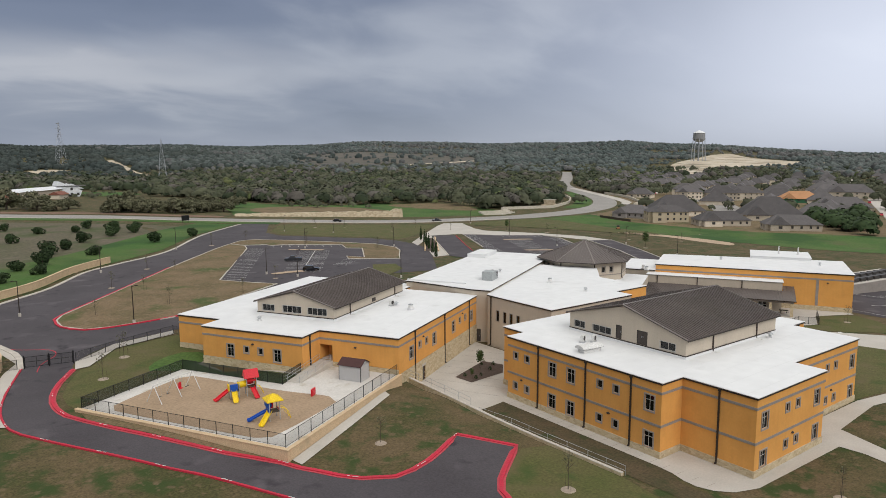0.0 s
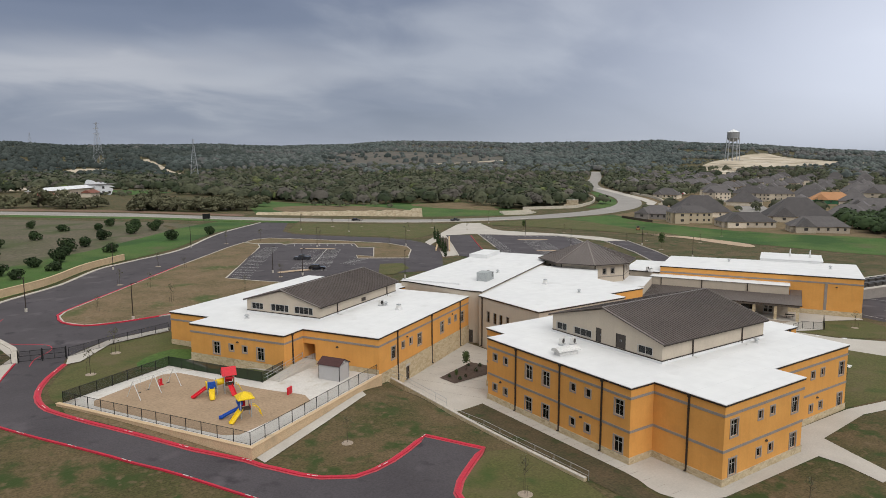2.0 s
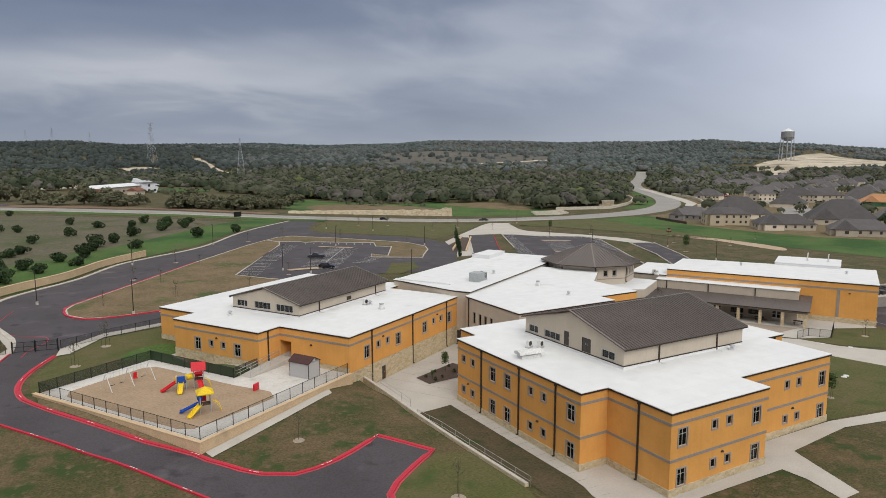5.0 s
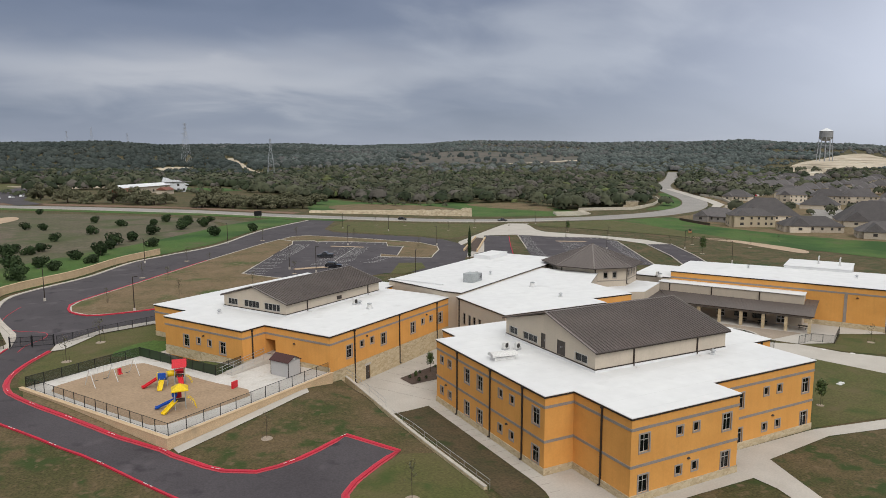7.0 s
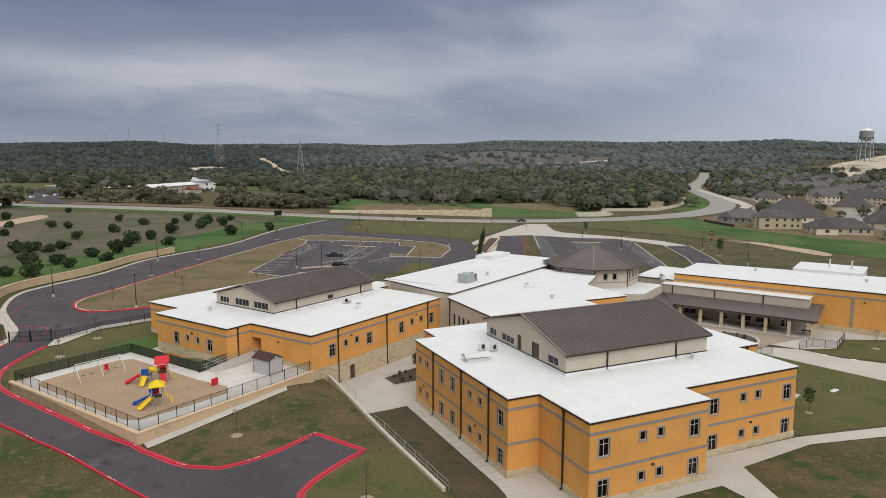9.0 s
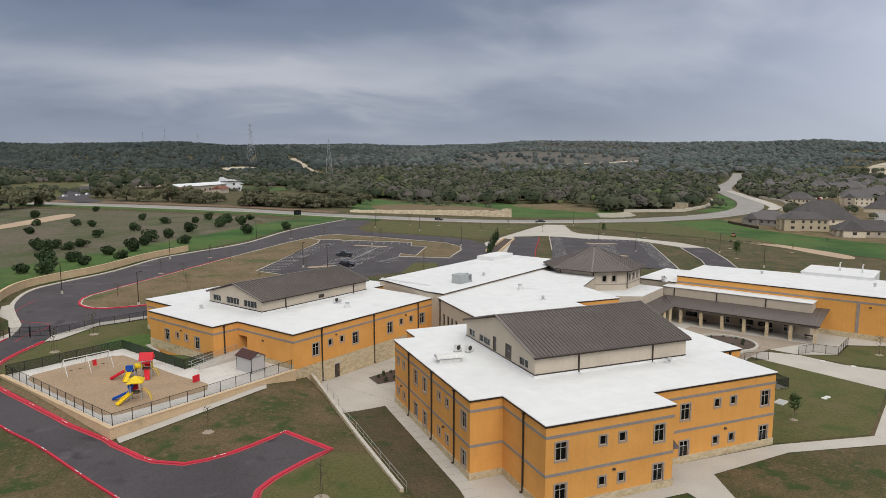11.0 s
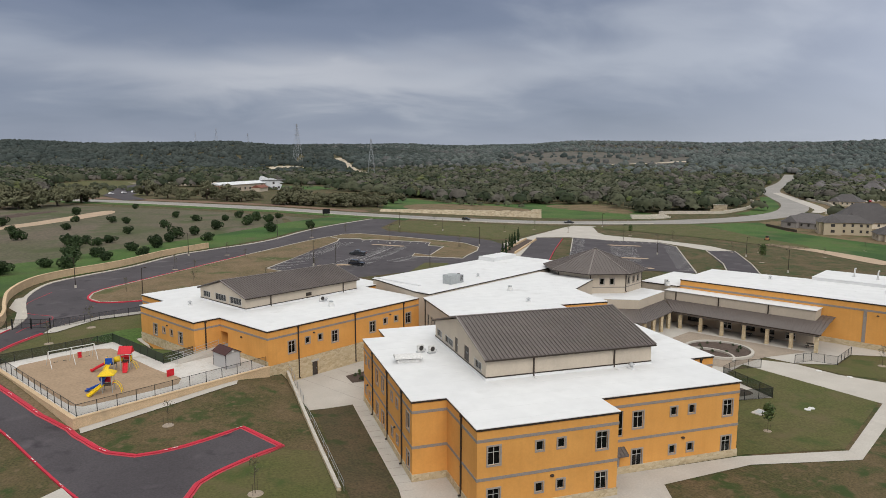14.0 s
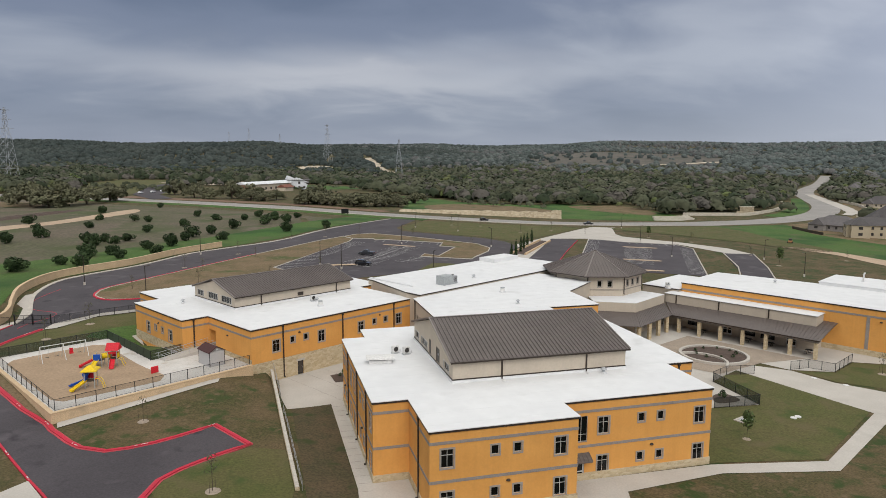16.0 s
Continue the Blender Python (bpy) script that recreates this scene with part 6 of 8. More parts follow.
def climber(m, big):
    """A play tower: roofed deck, slides, hood and climbers."""
    lab = "play tower with red roof and yellow and red slides" if big else "play tower with yellow roof and blue slide hood"
    t = thing("play_structure", lab, "play structure", m)
    W = 0.62
    deck = 1.15 if big else 1.05
    for sx in (-1, 1):
        for sy in (-1, 1):
            part("post", tube(bmesh.new(), [(sx * W, sy * W, -0.05), (sx * W, sy * W, 2.55)], 0.055, 8), "grey_metal", t)
    part("deck", boxed(-W, W, -W, W, deck - 0.08, deck, 0.01), "bark", t, "brown coated deck")
    if big:
        bm = bmesh.new()
        q = [bm.verts.new(p) for p in ((-0.95, -0.95, 2.45), (0.95, -0.95, 2.45), (0.95, 0, 3.5), (-0.95, 0, 3.5), (-0.95, 0.95, 2.45), (0.95, 0.95, 2.45))]
        for f in ((0, 1, 2, 3), (3, 2, 5, 4), (0, 3, 4), (1, 5, 2), (0, 4, 5, 1)):
            bm.faces.new([q[i] for i in f])
        bmesh.ops.bevel(bm, geom=bm.edges[:], offset=0.05, segments=1, affect="EDGES")
        part("roof", bm, "red", t, "red plastic gabled roof")
        part("arch", boxed(-W, W, -W - 0.03, -W + 0.03, 1.95, 2.2, 0.02), "red", t)
        # second, lower deck with a blue hood and three slides
        for sx in (-2.75, -1.6):
            for sy in (-1, 1):
                part("post", tube(bmesh.new(), [(sx, sy * 0.58, -0.05), (sx, sy * 0.58, 1.9)], 0.055, 8), "grey_metal", t)
        part("deck", boxed(-2.8, -1.55, -0.62, 0.62, 0.86, 0.94, 0.01), "bark", t, "brown coated deck")
        part("tunnel", tube(bmesh.new(), [(-1.7, 0, 1.45), (-1.15, 0, 1.55), (-0.55, 0, 1.6)], 0.42, 12), "yellow", t, "yellow plastic crawl tunnel", True)
        part("hood", boxed(-2.75, -1.75, -0.75, -0.55, 0.95, 1.9, 0.08), "blue", t, "blue plastic slide hood")
        part("hood", boxed(-2.95, -2.75, -0.5, 0.5, 0.95, 1.75, 0.08), "yellow", t, "yellow plastic panel")
        part("slide", slide_trough(slide_path(-2.25, -0.7, -0.15, -2.0, 0.95), 0.6), "yellow", t, "yellow plastic slide")
        part("slide", slide_trough(slide_path(-2.85, 0.0, -1.9, -0.9, 0.95), 0.6), "red", t, "red plastic slide")
        part("slide", slide_trough(slide_path(0.05, -0.65, 0.35, -1.6, 1.12), 0.6), "red", t, "red plastic climbing chute")
        for k in range(4):
            part("step", tube(bmesh.new(), [(-0.25 + 0.08 * k, -0.75 - 0.35 * k, 1.0 - 0.24 * k), (0.45 + 0.08 * k, -0.75 - 0.35 * k, 1.0 - 0.24 * k)], 0.03, 6), "yellow", t)
        part("panel", panel_box(W, 0, 1.2, 1.95, 1.0, 0.05, "y"), "yellow", t, "yellow guard panel")
        part("panel", panel_box(0, W, 1.2, 1.95, 1.0, 0.05, "x"), "red", t, "red guard panel")
        part("climber", tube(bmesh.new(), [(0.7, -0.3, 1.2), (1.2, -0.4, 0.9), (1.6, -0.5, 0.0)], 0.04, 6), "yellow", t)
        part("climber", tube(bmesh.new(), [(0.7, 0.3, 1.2), (1.2, 0.3, 0.9), (1.6, 0.3, 0.0)], 0.04, 6), "yellow", t)
    else:
        part("roof", pyramid(1.0, 2.5, 3.15), "yellow", t, "yellow plastic pyramid roof")
        part("hood", boxed(-0.75, -0.5, -0.62, 0.62, 1.05, 2.0, 0.08), "blue", t, "blue plastic slide hood")
        bm = tube(bmesh.new(), [(-0.62, -0.45, 1.9), (-0.62, 0.45, 1.9)], 0.34, 12)
        part("hood", bm, "blue", t, "rounded blue hood top", True)
        part("slide", slide_trough(slide_path(-0.55, -0.35, -1.5, -1.5, 1.05), 0.62), "yellow", t, "yellow plastic slide")
        part("slide", slide_trough(slide_path(-0.65, 0.35, -2.3, 0.25, 1.0), 0.6), "blue", t, "blue plastic slide")
        part("panel", panel_box(-0.2, W, 1.1, 1.85, 0.8, 0.06, "x"), "red", t, "red guard panel")
        part("panel", panel_box(W, 0.1, 1.1, 1.3, 1.0, 0.06, "y"), "red", t, "red rail")
        for s in (-0.35, 0.35):
            part("climber", tube(bmesh.new(), [(0.65, s - 0.1, 1.35), (1.15, s - 0.25, 1.35), (1.6, s - 0.4, 0.9), (1.85, s - 0.5, 0.0)], 0.045, 6), "yellow", t)
        for k in range(4):
            part("rung", tube(bmesh.new(), [(1.0 + 0.22 * k, -0.55 - 0.06 * k, 1.25 - 0.3 * k), (1.0 + 0.22 * k, 0.2 - 0.06 * k, 1.25 - 0.3 * k)], 0.03, 6), "yellow", t)


climber(pose(31.05, 84.3, SZ, 0, 0, -10), True)
climber(pose(30.0, 74.4, SZ, 0, 0, -5), False)
bench = thing("storyboard", "free-standing red play board", "play board", pose(37.4, 78.9, SZ, 0, 0, 40))
part("panel", boxed(-0.55, 0.55, -0.12, 0.12, 0.0, 0.95, 0.05), "red", bench)
part("panel_face", boxed(-0.4, 0.4, -0.15, -0.123, 0.3, 0.8), "red", bench)

# white marks on the red kerb
kn = bmesh.new()
run = smooth_line(INNER[7:-3], 0.3)
for k, (a, b) in enumerate(zip(run, run[1:])):
    if k % 26 in (0, 1, 3):
        beam(kn, (*a, max(gz(*a), gz(*b)) + 0.224), (*b, max(gz(*a), gz(*b)) + 0.224), 0.10, 0.012)
run = smooth_line(OUTER[12:], 0.3)
for k, (a, b) in enumerate(zip(run, run[1:])):
    if k % 26 in (0, 1, 3):
        beam(kn, (*a, max(gz(*a), gz(*b)) + 0.224), (*b, max(gz(*a), gz(*b)) + 0.224), 0.10, 0.012)
tagged(part("kerb_marking", kn, "white_paint"), "short white bars painted on the red kerb", "kerb marking", kind="stuff")
tagged(part("road_line", strip(smooth_line([(9.5, 113), (10.5, 117), (13, 121.5), (12.5, 125.5), (8, 129), (5.5, 134), (5.0, 142), (7, 152)], 1.0), 0.12, 0.062, 0.085), "red_kerb"), "thin red line painted on the asphalt", "road line", kind="structure")

# ---- parking lines and islands ----
def stalls(a, b, depth, pitch, side):
    a, b = Vector(a), Vector(b)
    d = (b - a).normalized()
    nrm = Vector((-d.y, d.x)) * depth * side
    bm = lines_bm
    for k in range(int((b - a).length / pitch) + 1):
        p = a + d * pitch * k
        q = p + nrm
        beam(bm, (*p, gz(*p) + 0.15), (*q, gz(*q) + 0.15), 0.14, 0.01)


lines_bm = bmesh.new()
stalls((57.0, 171.6), (86.5, 229.5), 5.4, 2.8, -1)
stalls((79.0, 171.5), (105.0, 216.0), 5.2, 2.8, 1)
stalls((79.0, 171.5), (105.0, 216.0), 5.2, 2.8, -1)
stalls((97, 234.5), (121, 224.8), 5.0, 3.0, -1)
stalls((96.5, 177), (110, 191), 4.6, 2.8, 1)
beam(lines_bm, (79.0, 171.5, gz(79, 171.5) + 0.15), (105, 216, gz(105, 216) + 0.15), 0.18, 0.01)
stalls((203.5, 229.2), (220, 221.8), 5.0, 3.0, -1)
stalls((219.0, 206.5), (182, 148), 5.0, 2.8, -1)
stalls((196.5, 210), (172, 170), 5.0, 2.8, 1)
stalls((196.5, 210), (172, 170), 5.0, 2.8, -1)
stalls((190.5, 240.0), (150, 169.5), 5.0, 2.8, 1)
tagged(part("stall_line", lines_bm, "white_paint"), "white painted parking stall lines", "stall lines", kind="stuff")
def capsule(a, b, w):
    a, b = Vector(a), Vector(b)
    d = (b - a).normalized()
    n = Vector((-d.y, d.x))
    ang = math.atan2(n.y, n.x)
    pts = [tuple(b + Vector((math.cos(ang - t), math.sin(ang - t))) * w) for t in np.linspace(0, math.pi, 7)]
    pts += [tuple(a + Vector((math.cos(ang + math.pi - t), math.sin(ang + math.pi - t))) * w) for t in np.linspace(0, math.pi, 7)]
    return pts[::-1]
for a, b, w in (((97.8, 220), (106.6, 215.0), 1.2), ((71.8, 172.2), (79.6, 172.6), 1.3), ((193.5, 214), (203.6, 210.5), 1.5), ((174, 180.5), (183.6, 176.7), 1.4), ((163.5, 158.8), (171.5, 156.2), 1.3)):
    surface("parking_island", capsule(a, b, w), "tan_island", 0.22, "tan concrete end island with pale kerb", "traffic island", 5)

for poly in ([(165.7, 196.7), (190.7, 240.4), (196, 237.6), (202, 230.6), (221, 222), (220, 208), (181, 146.4)], [(224.5, 195.5), (205, 163), (187, 139)], [(236, 193), (215, 161), (198, 138)], [(173.9, 242.5), (156, 212), (138, 181.8)]):
    tagged(part("kerb", strip(poly, 0.35, 0.0, 0.3), "kerb"), "pale concrete kerb of the eastern car park", "kerb", kind="structure")
tagged(part("red_kerb", strip([(183.5, 236.5), (162, 202), (140, 165)], 0.22, 0.0, 0.3), "red_kerb"), "red painted kerb of the entrance drive", "kerb", kind="structure")

# sunken planting strip beside the entrance walk
for a, b in (((138.5, 196.5), (166.0, 235.5)), ((141.6, 192.5), (169.0, 232.5))):
    dw = thing("low_wall", "low tan block wall of the sunken planting strip", "garden wall", pose(0, 0, 0))
    part("wall", strip([a, b], 0.5, -0.2, 0.75), "block", dw)
surface("soil_strip", [(138.8, 196.2), (166.2, 235.2), (168.7, 232.7), (141.3, 192.7)], "mulch", 0.15, "dark soil of the planting strip", "soil", 5)

# ---- roof equipment ----
def roof_vent(x, y, z, kind, label):
    t = thing("roof_vent", label, "roof vent", pose(x, y, z + 0.03, 0, 0, 84 if kind == "hood" else 20), "vents on the flat roofs")
    if kind == "mushroom":
        part("curb", boxed(-0.3, 0.3, -0.3, 0.3, 0, 0.22, 0.02), "membrane", t)
        part("neck", tube(bmesh.new(), [(0, 0, 0.2), (0, 0, 0.55)], 0.2, 10), "galv", t)
        bm = bmesh.new()
        bmesh.ops.create_cone(bm, cap_ends=True, segments=14, radius1=0.42, radius2=0.12, depth=0.25)
        bmesh.ops.translate(bm, verts=bm.verts[:], vec=(0, 0, 0.66))
        part("cap", bm, "galv", t)
    elif kind == "fan":
        part("curb", boxed(-0.45, 0.45, -0.45, 0.45, 0, 0.3, 0.02), "membrane", t)
        part("housing", tube(bmesh.new(), [(0, 0, 0.3), (0, 0, 0.45), (0, 0, 0.8)], 0.5, 12, 0.38), "white_metal", t)
        part("cap", boxed(-0.3, 0.3, -0.3, 0.3, 0.8, 1.0, 0.05), "grey_metal", t)
    elif kind == "hood":
        part("curb", boxed(-0.6, 0.6, -1.4, 1.4, 0, 0.4, 0.02), "white_metal", t)
        bm = bmesh.new()
        n = 8
        rows = [[bm.verts.new((0.85 * math.cos(math.pi * k / n), yy, 0.55 + 0.45 * math.sin(math.pi * k / n))) for k in range(n + 1)] for yy in (-1.75, 1.75)]
        for k in range(n):
            bm.faces.new((rows[0][k], rows[0][k + 1], rows[1][k + 1], rows[1][k]))
        bm.faces.new(rows[0]), bm.faces.new(rows[1][::-1])
        bm.faces.new((rows[0][0], rows[1][0], rows[1][n], rows[0][n]))
        part("hood", bm, "white_metal", t, "white ribbed relief hood")
        for k in range(8):
            part("rib", box(bmesh.new(), -0.87, 0.87, -1.7 + 0.48 * k, -1.66 + 0.48 * k, 0.5, 0.58), "galv", t)
    elif kind == "condenser":
        part("stand", boxed(-0.5, 0.5, -0.3, 0.3, 0, 0.18), "galv", t)
        part("casing", boxed(-0.48, 0.48, -0.2, 0.2, 0.18, 1.02, 0.03), "white_metal", t)
        part("fan_grille", tube(bmesh.new(), [(0.0, -0.205, 0.6), (0.0, -0.23, 0.6)], 0.33, 16), "dark_frame", t)
        part("pipe", tube(bmesh.new(), [(0.48, 0, 0.3), (0.9, 0.1, 0.3), (0.95, 0.1, 0.0)], 0.04, 6), "galv", t)
    elif kind == "stack":
        part("pipe", tube(bmesh.new(), [(0, 0, 0), (0, 0, 1.5), (0.1, 0, 1.75), (0.45, 0, 1.75)], 0.16, 10), "white_metal", t, "", True)
        part("curb", boxed(-0.3, 0.3, -0.3, 0.3, 0, 0.2, 0.02), "membrane", t)


for x, y, z, k, lab in ((66.8, 57.6, CT, "hood", "white relief hood on the near roof"), (69.4, 61.0, CT, "condenser", "white air conditioning condenser on the roof"), (70.7, 60.2, CT, "condenser", "white air conditioning condenser on the roof"),
                        (91.9, 46.6, CT, "mushroom", "galvanised mushroom vent by the clerestory"), (61.7, 97.8, AT, "condenser", "white condenser on the far wing roof"), (62.3, 97.2, AT, "mushroom", "small galvanised roof vent"), (62.6, 93.2, AT, "fan", "low white roof fan"),
                        (39.3, 101.6, AT, "mushroom", "galvanised mushroom vent on the far wing"), (96.5, 93.8, DT, "fan", "white roof fan on the hall"), (95.6, 83.7, DT, "mushroom", "galvanised vent on the hall roof"), (95.1, 107.1, BT, "mushroom", "galvanised vent on the central roof"),
                        (136.6, 100.4, 7.0, "fan", "white roof fan on the link roof"), (137.6, 102.2, 7.0, "condenser", "white condenser on the link roof"), (158.2, 94.0, GT, "mushroom", "galvanised vent on the gymnasium roof"), (167.5, 74.1, GT, "mushroom", "galvanised vent on the gymnasium roof"),
                        (174.9, 87.8, 9.06, "stack", "white bent exhaust stack"), (176.7, 83.7, 9.06, "stack", "white bent exhaust stack")):
    roof_vent(x, y, z, k, lab)
hv = thing("rooftop_unit", "large grey packaged air handling unit on the central roof", "air handling unit", pose(88.0, 102.2, BT + 0.03, 0, 0, ANG))
part("curb", boxed(-1.9, 1.9, -1.1, 1.1, 0, 0.3), "grey_metal", hv)
part("casing", boxed(-1.9, 0.7, -1.1, 1.1, 0.3, 1.75, 0.03), "grey_metal", hv)
part("condenser_section", boxed(0.72, 1.9, -1.05, 1.05, 0.3, 1.55, 0.03), "galv", hv)
for k in range(6):
    part("louvre", box(bmesh.new(), 0.85, 1.8, -1.08, -1.04, 0.45 + 0.17 * k, 0.53 + 0.17 * k), "dark_frame", hv)
for x in (1.0, 1.6):
    part("fan_guard", tube(bmesh.new(), [(x, 0, 1.55), (x, 0, 1.65)], 0.27, 14), "dark_frame", hv)
for x in (-1.2, -0.3):
    part("access_panel", boxed(x - 0.38, x + 0.38, -1.125, -1.1, 0.45, 1.55), "grey_metal", hv)


# ---- lamps ----
def street_lamp():
    t = thing("street_lamp", "tall dark bronze car park light pole", "lamp post", pose(28.0, 136.4, gz(28.0, 136.4)), "light poles of the car park")
    part("base", tube(bmesh.new(), [(0, 0, -0.2), (0, 0, 0.75)], 0.28, 12), "kerb", t, "round concrete pole base")
    part("pole", tube(bmesh.new(), [(0, 0, 0.7), (0, 0, 7.3)], 0.10, 8, 0.075), "bronze", t)
    part("arm", beam(bmesh.new(), (0, 0, 7.2), (0.7, 0, 7.3), 0.08), "bronze", t)
    part("head", boxed(0.45, 1.05, -0.17, 0.17, 7.25, 7.4, 0.03), "bronze", t, "flat rectangular lamp head")
    return t


lamp0 = street_lamp()
for x, y in ((64.7, 241.7), (34.4, 204.8), (74.8, 165), (136.9, 214.8), (97.7, 149.9), (104.2, 222.7), (140.5, 270.6), (11.1, 156.6), (69.7, 173.6), (124.2, 286.6), (209.1, 229.3), (229.2, 179.3), (213.7, 144.1), (235.5, 290.3), (196, 187)):
    copy_thing(lamp0, pose(x, y, gz(x, y), 0, 0, (x * 7 + y * 3) % 360))


# ---- plants ----
rng = np.random.default_rng(7)


def leaf_mesh(name, centres, radii, n, size, material, squash=0.8, shell_bias=0.55):
    """Many small tilted leaf clumps filling blobs."""
    centres, radii = np.asarray(centres, float), np.asarray(radii, float)
    w = radii ** 2
    which = rng.choice(len(radii), n, p=w / w.sum())
    d = rng.normal(size=(n, 3))
    d /= np.linalg.norm(d, axis=1)[:, None]
    rad = radii[which] * (shell_bias + (1 - shell_bias) * rng.random(n))
    p = centres[which] + d * rad[:, None] * np.array([1, 1, squash])
    nrm = d + rng.normal(size=(n, 3)) * 0.45 + np.array([0, 0, 0.3])
    nrm /= np.linalg.norm(nrm, axis=1)[:, None]
    return quads(name, p, nrm, size * (0.6 + 0.8 * rng.random(n)), material)


def quads(name, p, nrm, size, material):
    n = len(p)
    ref = rng.normal(size=(n, 3))
    s = np.cross(nrm, ref)
    s /= np.linalg.norm(s, axis=1)[:, None] + 1e-9
    t = np.cross(nrm, s)
    k = (size / 2)[:, None]
    bend = nrm * k * 0.35
    a = p - s * k - bend
    b = p - t * k * 0.8
    c = p + s * k - bend
    e = p + t * k * 0.8
    co = np.stack([a, b, c, e], 1).reshape(-1, 3)
    me = bpy.data.meshes.new(name)
    me.vertices.add(4 * n)
    me.vertices.foreach_set("co", co.ravel())
    me.loops.add(4 * n)
    me.loops.foreach_set("vertex_index", np.arange(4 * n))
    me.polygons.add(n)
    me.polygons.foreach_set("loop_start", np.arange(n) * 4)
    me.update()
    me.validate()
    me.materials.append(M[material])
    return me


def bush(i):
    c = [(rng.normal() * 0.75, rng.normal() * 0.75, 0.9 + rng.random() * 1.3) for _ in range(7)] + [(0, 0, 1.2), (0, 0, 2.2)]
    r = [0.75 + rng.random() * 0.5 for _ in range(7)] + [1.35, 0.95]
    t = thing("juniper_bush", "rounded dark green juniper bush in dry pasture", "bush", pose(0, 0, 0), "junipers in the pasture")
    share("crown", leaf_mesh("crown", c, r, 900, 0.42, "juniper", 0.85, 0.75), t)
    part("trunk", tube(bmesh.new(), [(0, 0, -0.3), (0.05, 0, 0.7), (0, 0.05, 1.6)], 0.14, 6, 0.06), "bark", t)
    return t


JUN = [(-22, 341), (-5, 331), (2, 324), (-19, 302), (8, 277), (-5, 422), (20, 298), (22, 351), (34, 265), (40, 244), (42, 285), (46, 326), (56, 303), (61, 322), (64, 268), (66, 309), (72, 333), (82, 281), (-7, 243), (-3, 237)]
JUN2 = [(-2, 247), (3, 241), (5, 248), (16, 222), (23, 228), (28, 256), (-3, 192), (0, 209), (7, 210), (11, 202), (4, 188), (-12, 182), (-12, 187), (-29, 266), (-38, 297), (-35, 250), (32, 329), (53, 341), (26, 244), (21, 212), (-49, 324), (-30, 384)]
bushes = [bush(i) for i in range(3)]
for i, (x, y) in enumerate(JUN + JUN2):
    s = 1.05 + 0.65 * rng.random()
    if i < 3:
        bushes[i].matrix_basis = pose(x, y, gz(x, y) - 0.1, 0, 0, i * 50)
        bushes[i].scale = (s, s, s)
    else:
        b = copy_thing(bushes[i % 3], pose(x, y, gz(x, y) - 0.1, 0, 0, float(rng.random() * 360)))
        b.scale = (s, s * (0.9 + 0.2 * rng.random()), s * (0.85 + 0.3 * rng.random()))


def oak(label, height=8.0, spread=5.5, leaves=1500, material="oak", leaf=0.75):
    t = thing("oak_tree", label, "tree", pose(0, 0, 0), "live oaks beyond the road")
    part("trunk", tube(bmesh.new(), [(0, 0, -0.4), (0.15, 0.05, 1.0), (0.1, 0.2, 2.2)], 0.42, 9, 0.3), "bark", t)
    cs, rs = [], []
    for k in range(6):
        a = 2 * math.pi * k / 6 + rng.random() * 0.6
        rr = spread * (0.45 + 0.4 * rng.random())
        tip = (rr * math.cos(a), rr * math.sin(a), height * (0.36 + 0.34 * rng.random()))
        part("limb", tube(bmesh.new(), [(0.1, 0.2, 1.9), (tip[0] * 0.4, tip[1] * 0.4, 2.6 + 0.2 * k), tip], 0.2, 6, 0.05), "bark", t)
        cs.append(tip)
        rs.append(spread * (0.34 + 0.16 * rng.random()))
        cs.append((tip[0] * 1.3, tip[1] * 1.3, tip[2] - 1.3))
        rs.append(spread * (0.2 + 0.14 * rng.random()))
    cs.append((0, 0, height * 0.8))
    rs.append(spread * 0.5)
    share("crown", leaf_mesh("crown", cs, rs, leaves, leaf, material, 0.62, 0.45), t)
    return t


OAKS = [(-98, 472), (-83, 448), (-70, 436), (-65, 444), (-55, 463), (-46, 490), (-13, 571), (6, 527), (18, 510), (34, 507), (48, 484), (58, 475), (83, 438), (93, 440), (101, 432), (114, 424), (123, 426), (135, 429), (149, 455), (208, 560), (232, 596), (48, 503), (66, 488), (86, 447), (94, 450), (109, 458), (119, 443), (139, 443), (145, 428), (166, 468)]
oaks = [oak("spreading grey-green live oak beside the road", 7.4, 5.6, 2000), oak("broad live oak with open dark limbs", 6.4, 6.6, 2200), oak("low ragged live oak with leaning limbs", 5.6, 5.2, 1500, leaf=0.85)]
for i, (x, y) in enumerate(OAKS):
    s = (0.95 + 0.75 * rng.random()) * (1.45 if x < -40 else 1.0)
    m = pose(x, y, gz(x, y), 0, 0, float(rng.random() * 360))
    o = oaks[i] if i < 3 else copy_thing(oaks[i % 3], m)
    o.matrix_basis = m
    o.scale = (s * (0.9 + 0.4 * rng.random()), s, s * (0.8 + 0.4 * rng.random()))


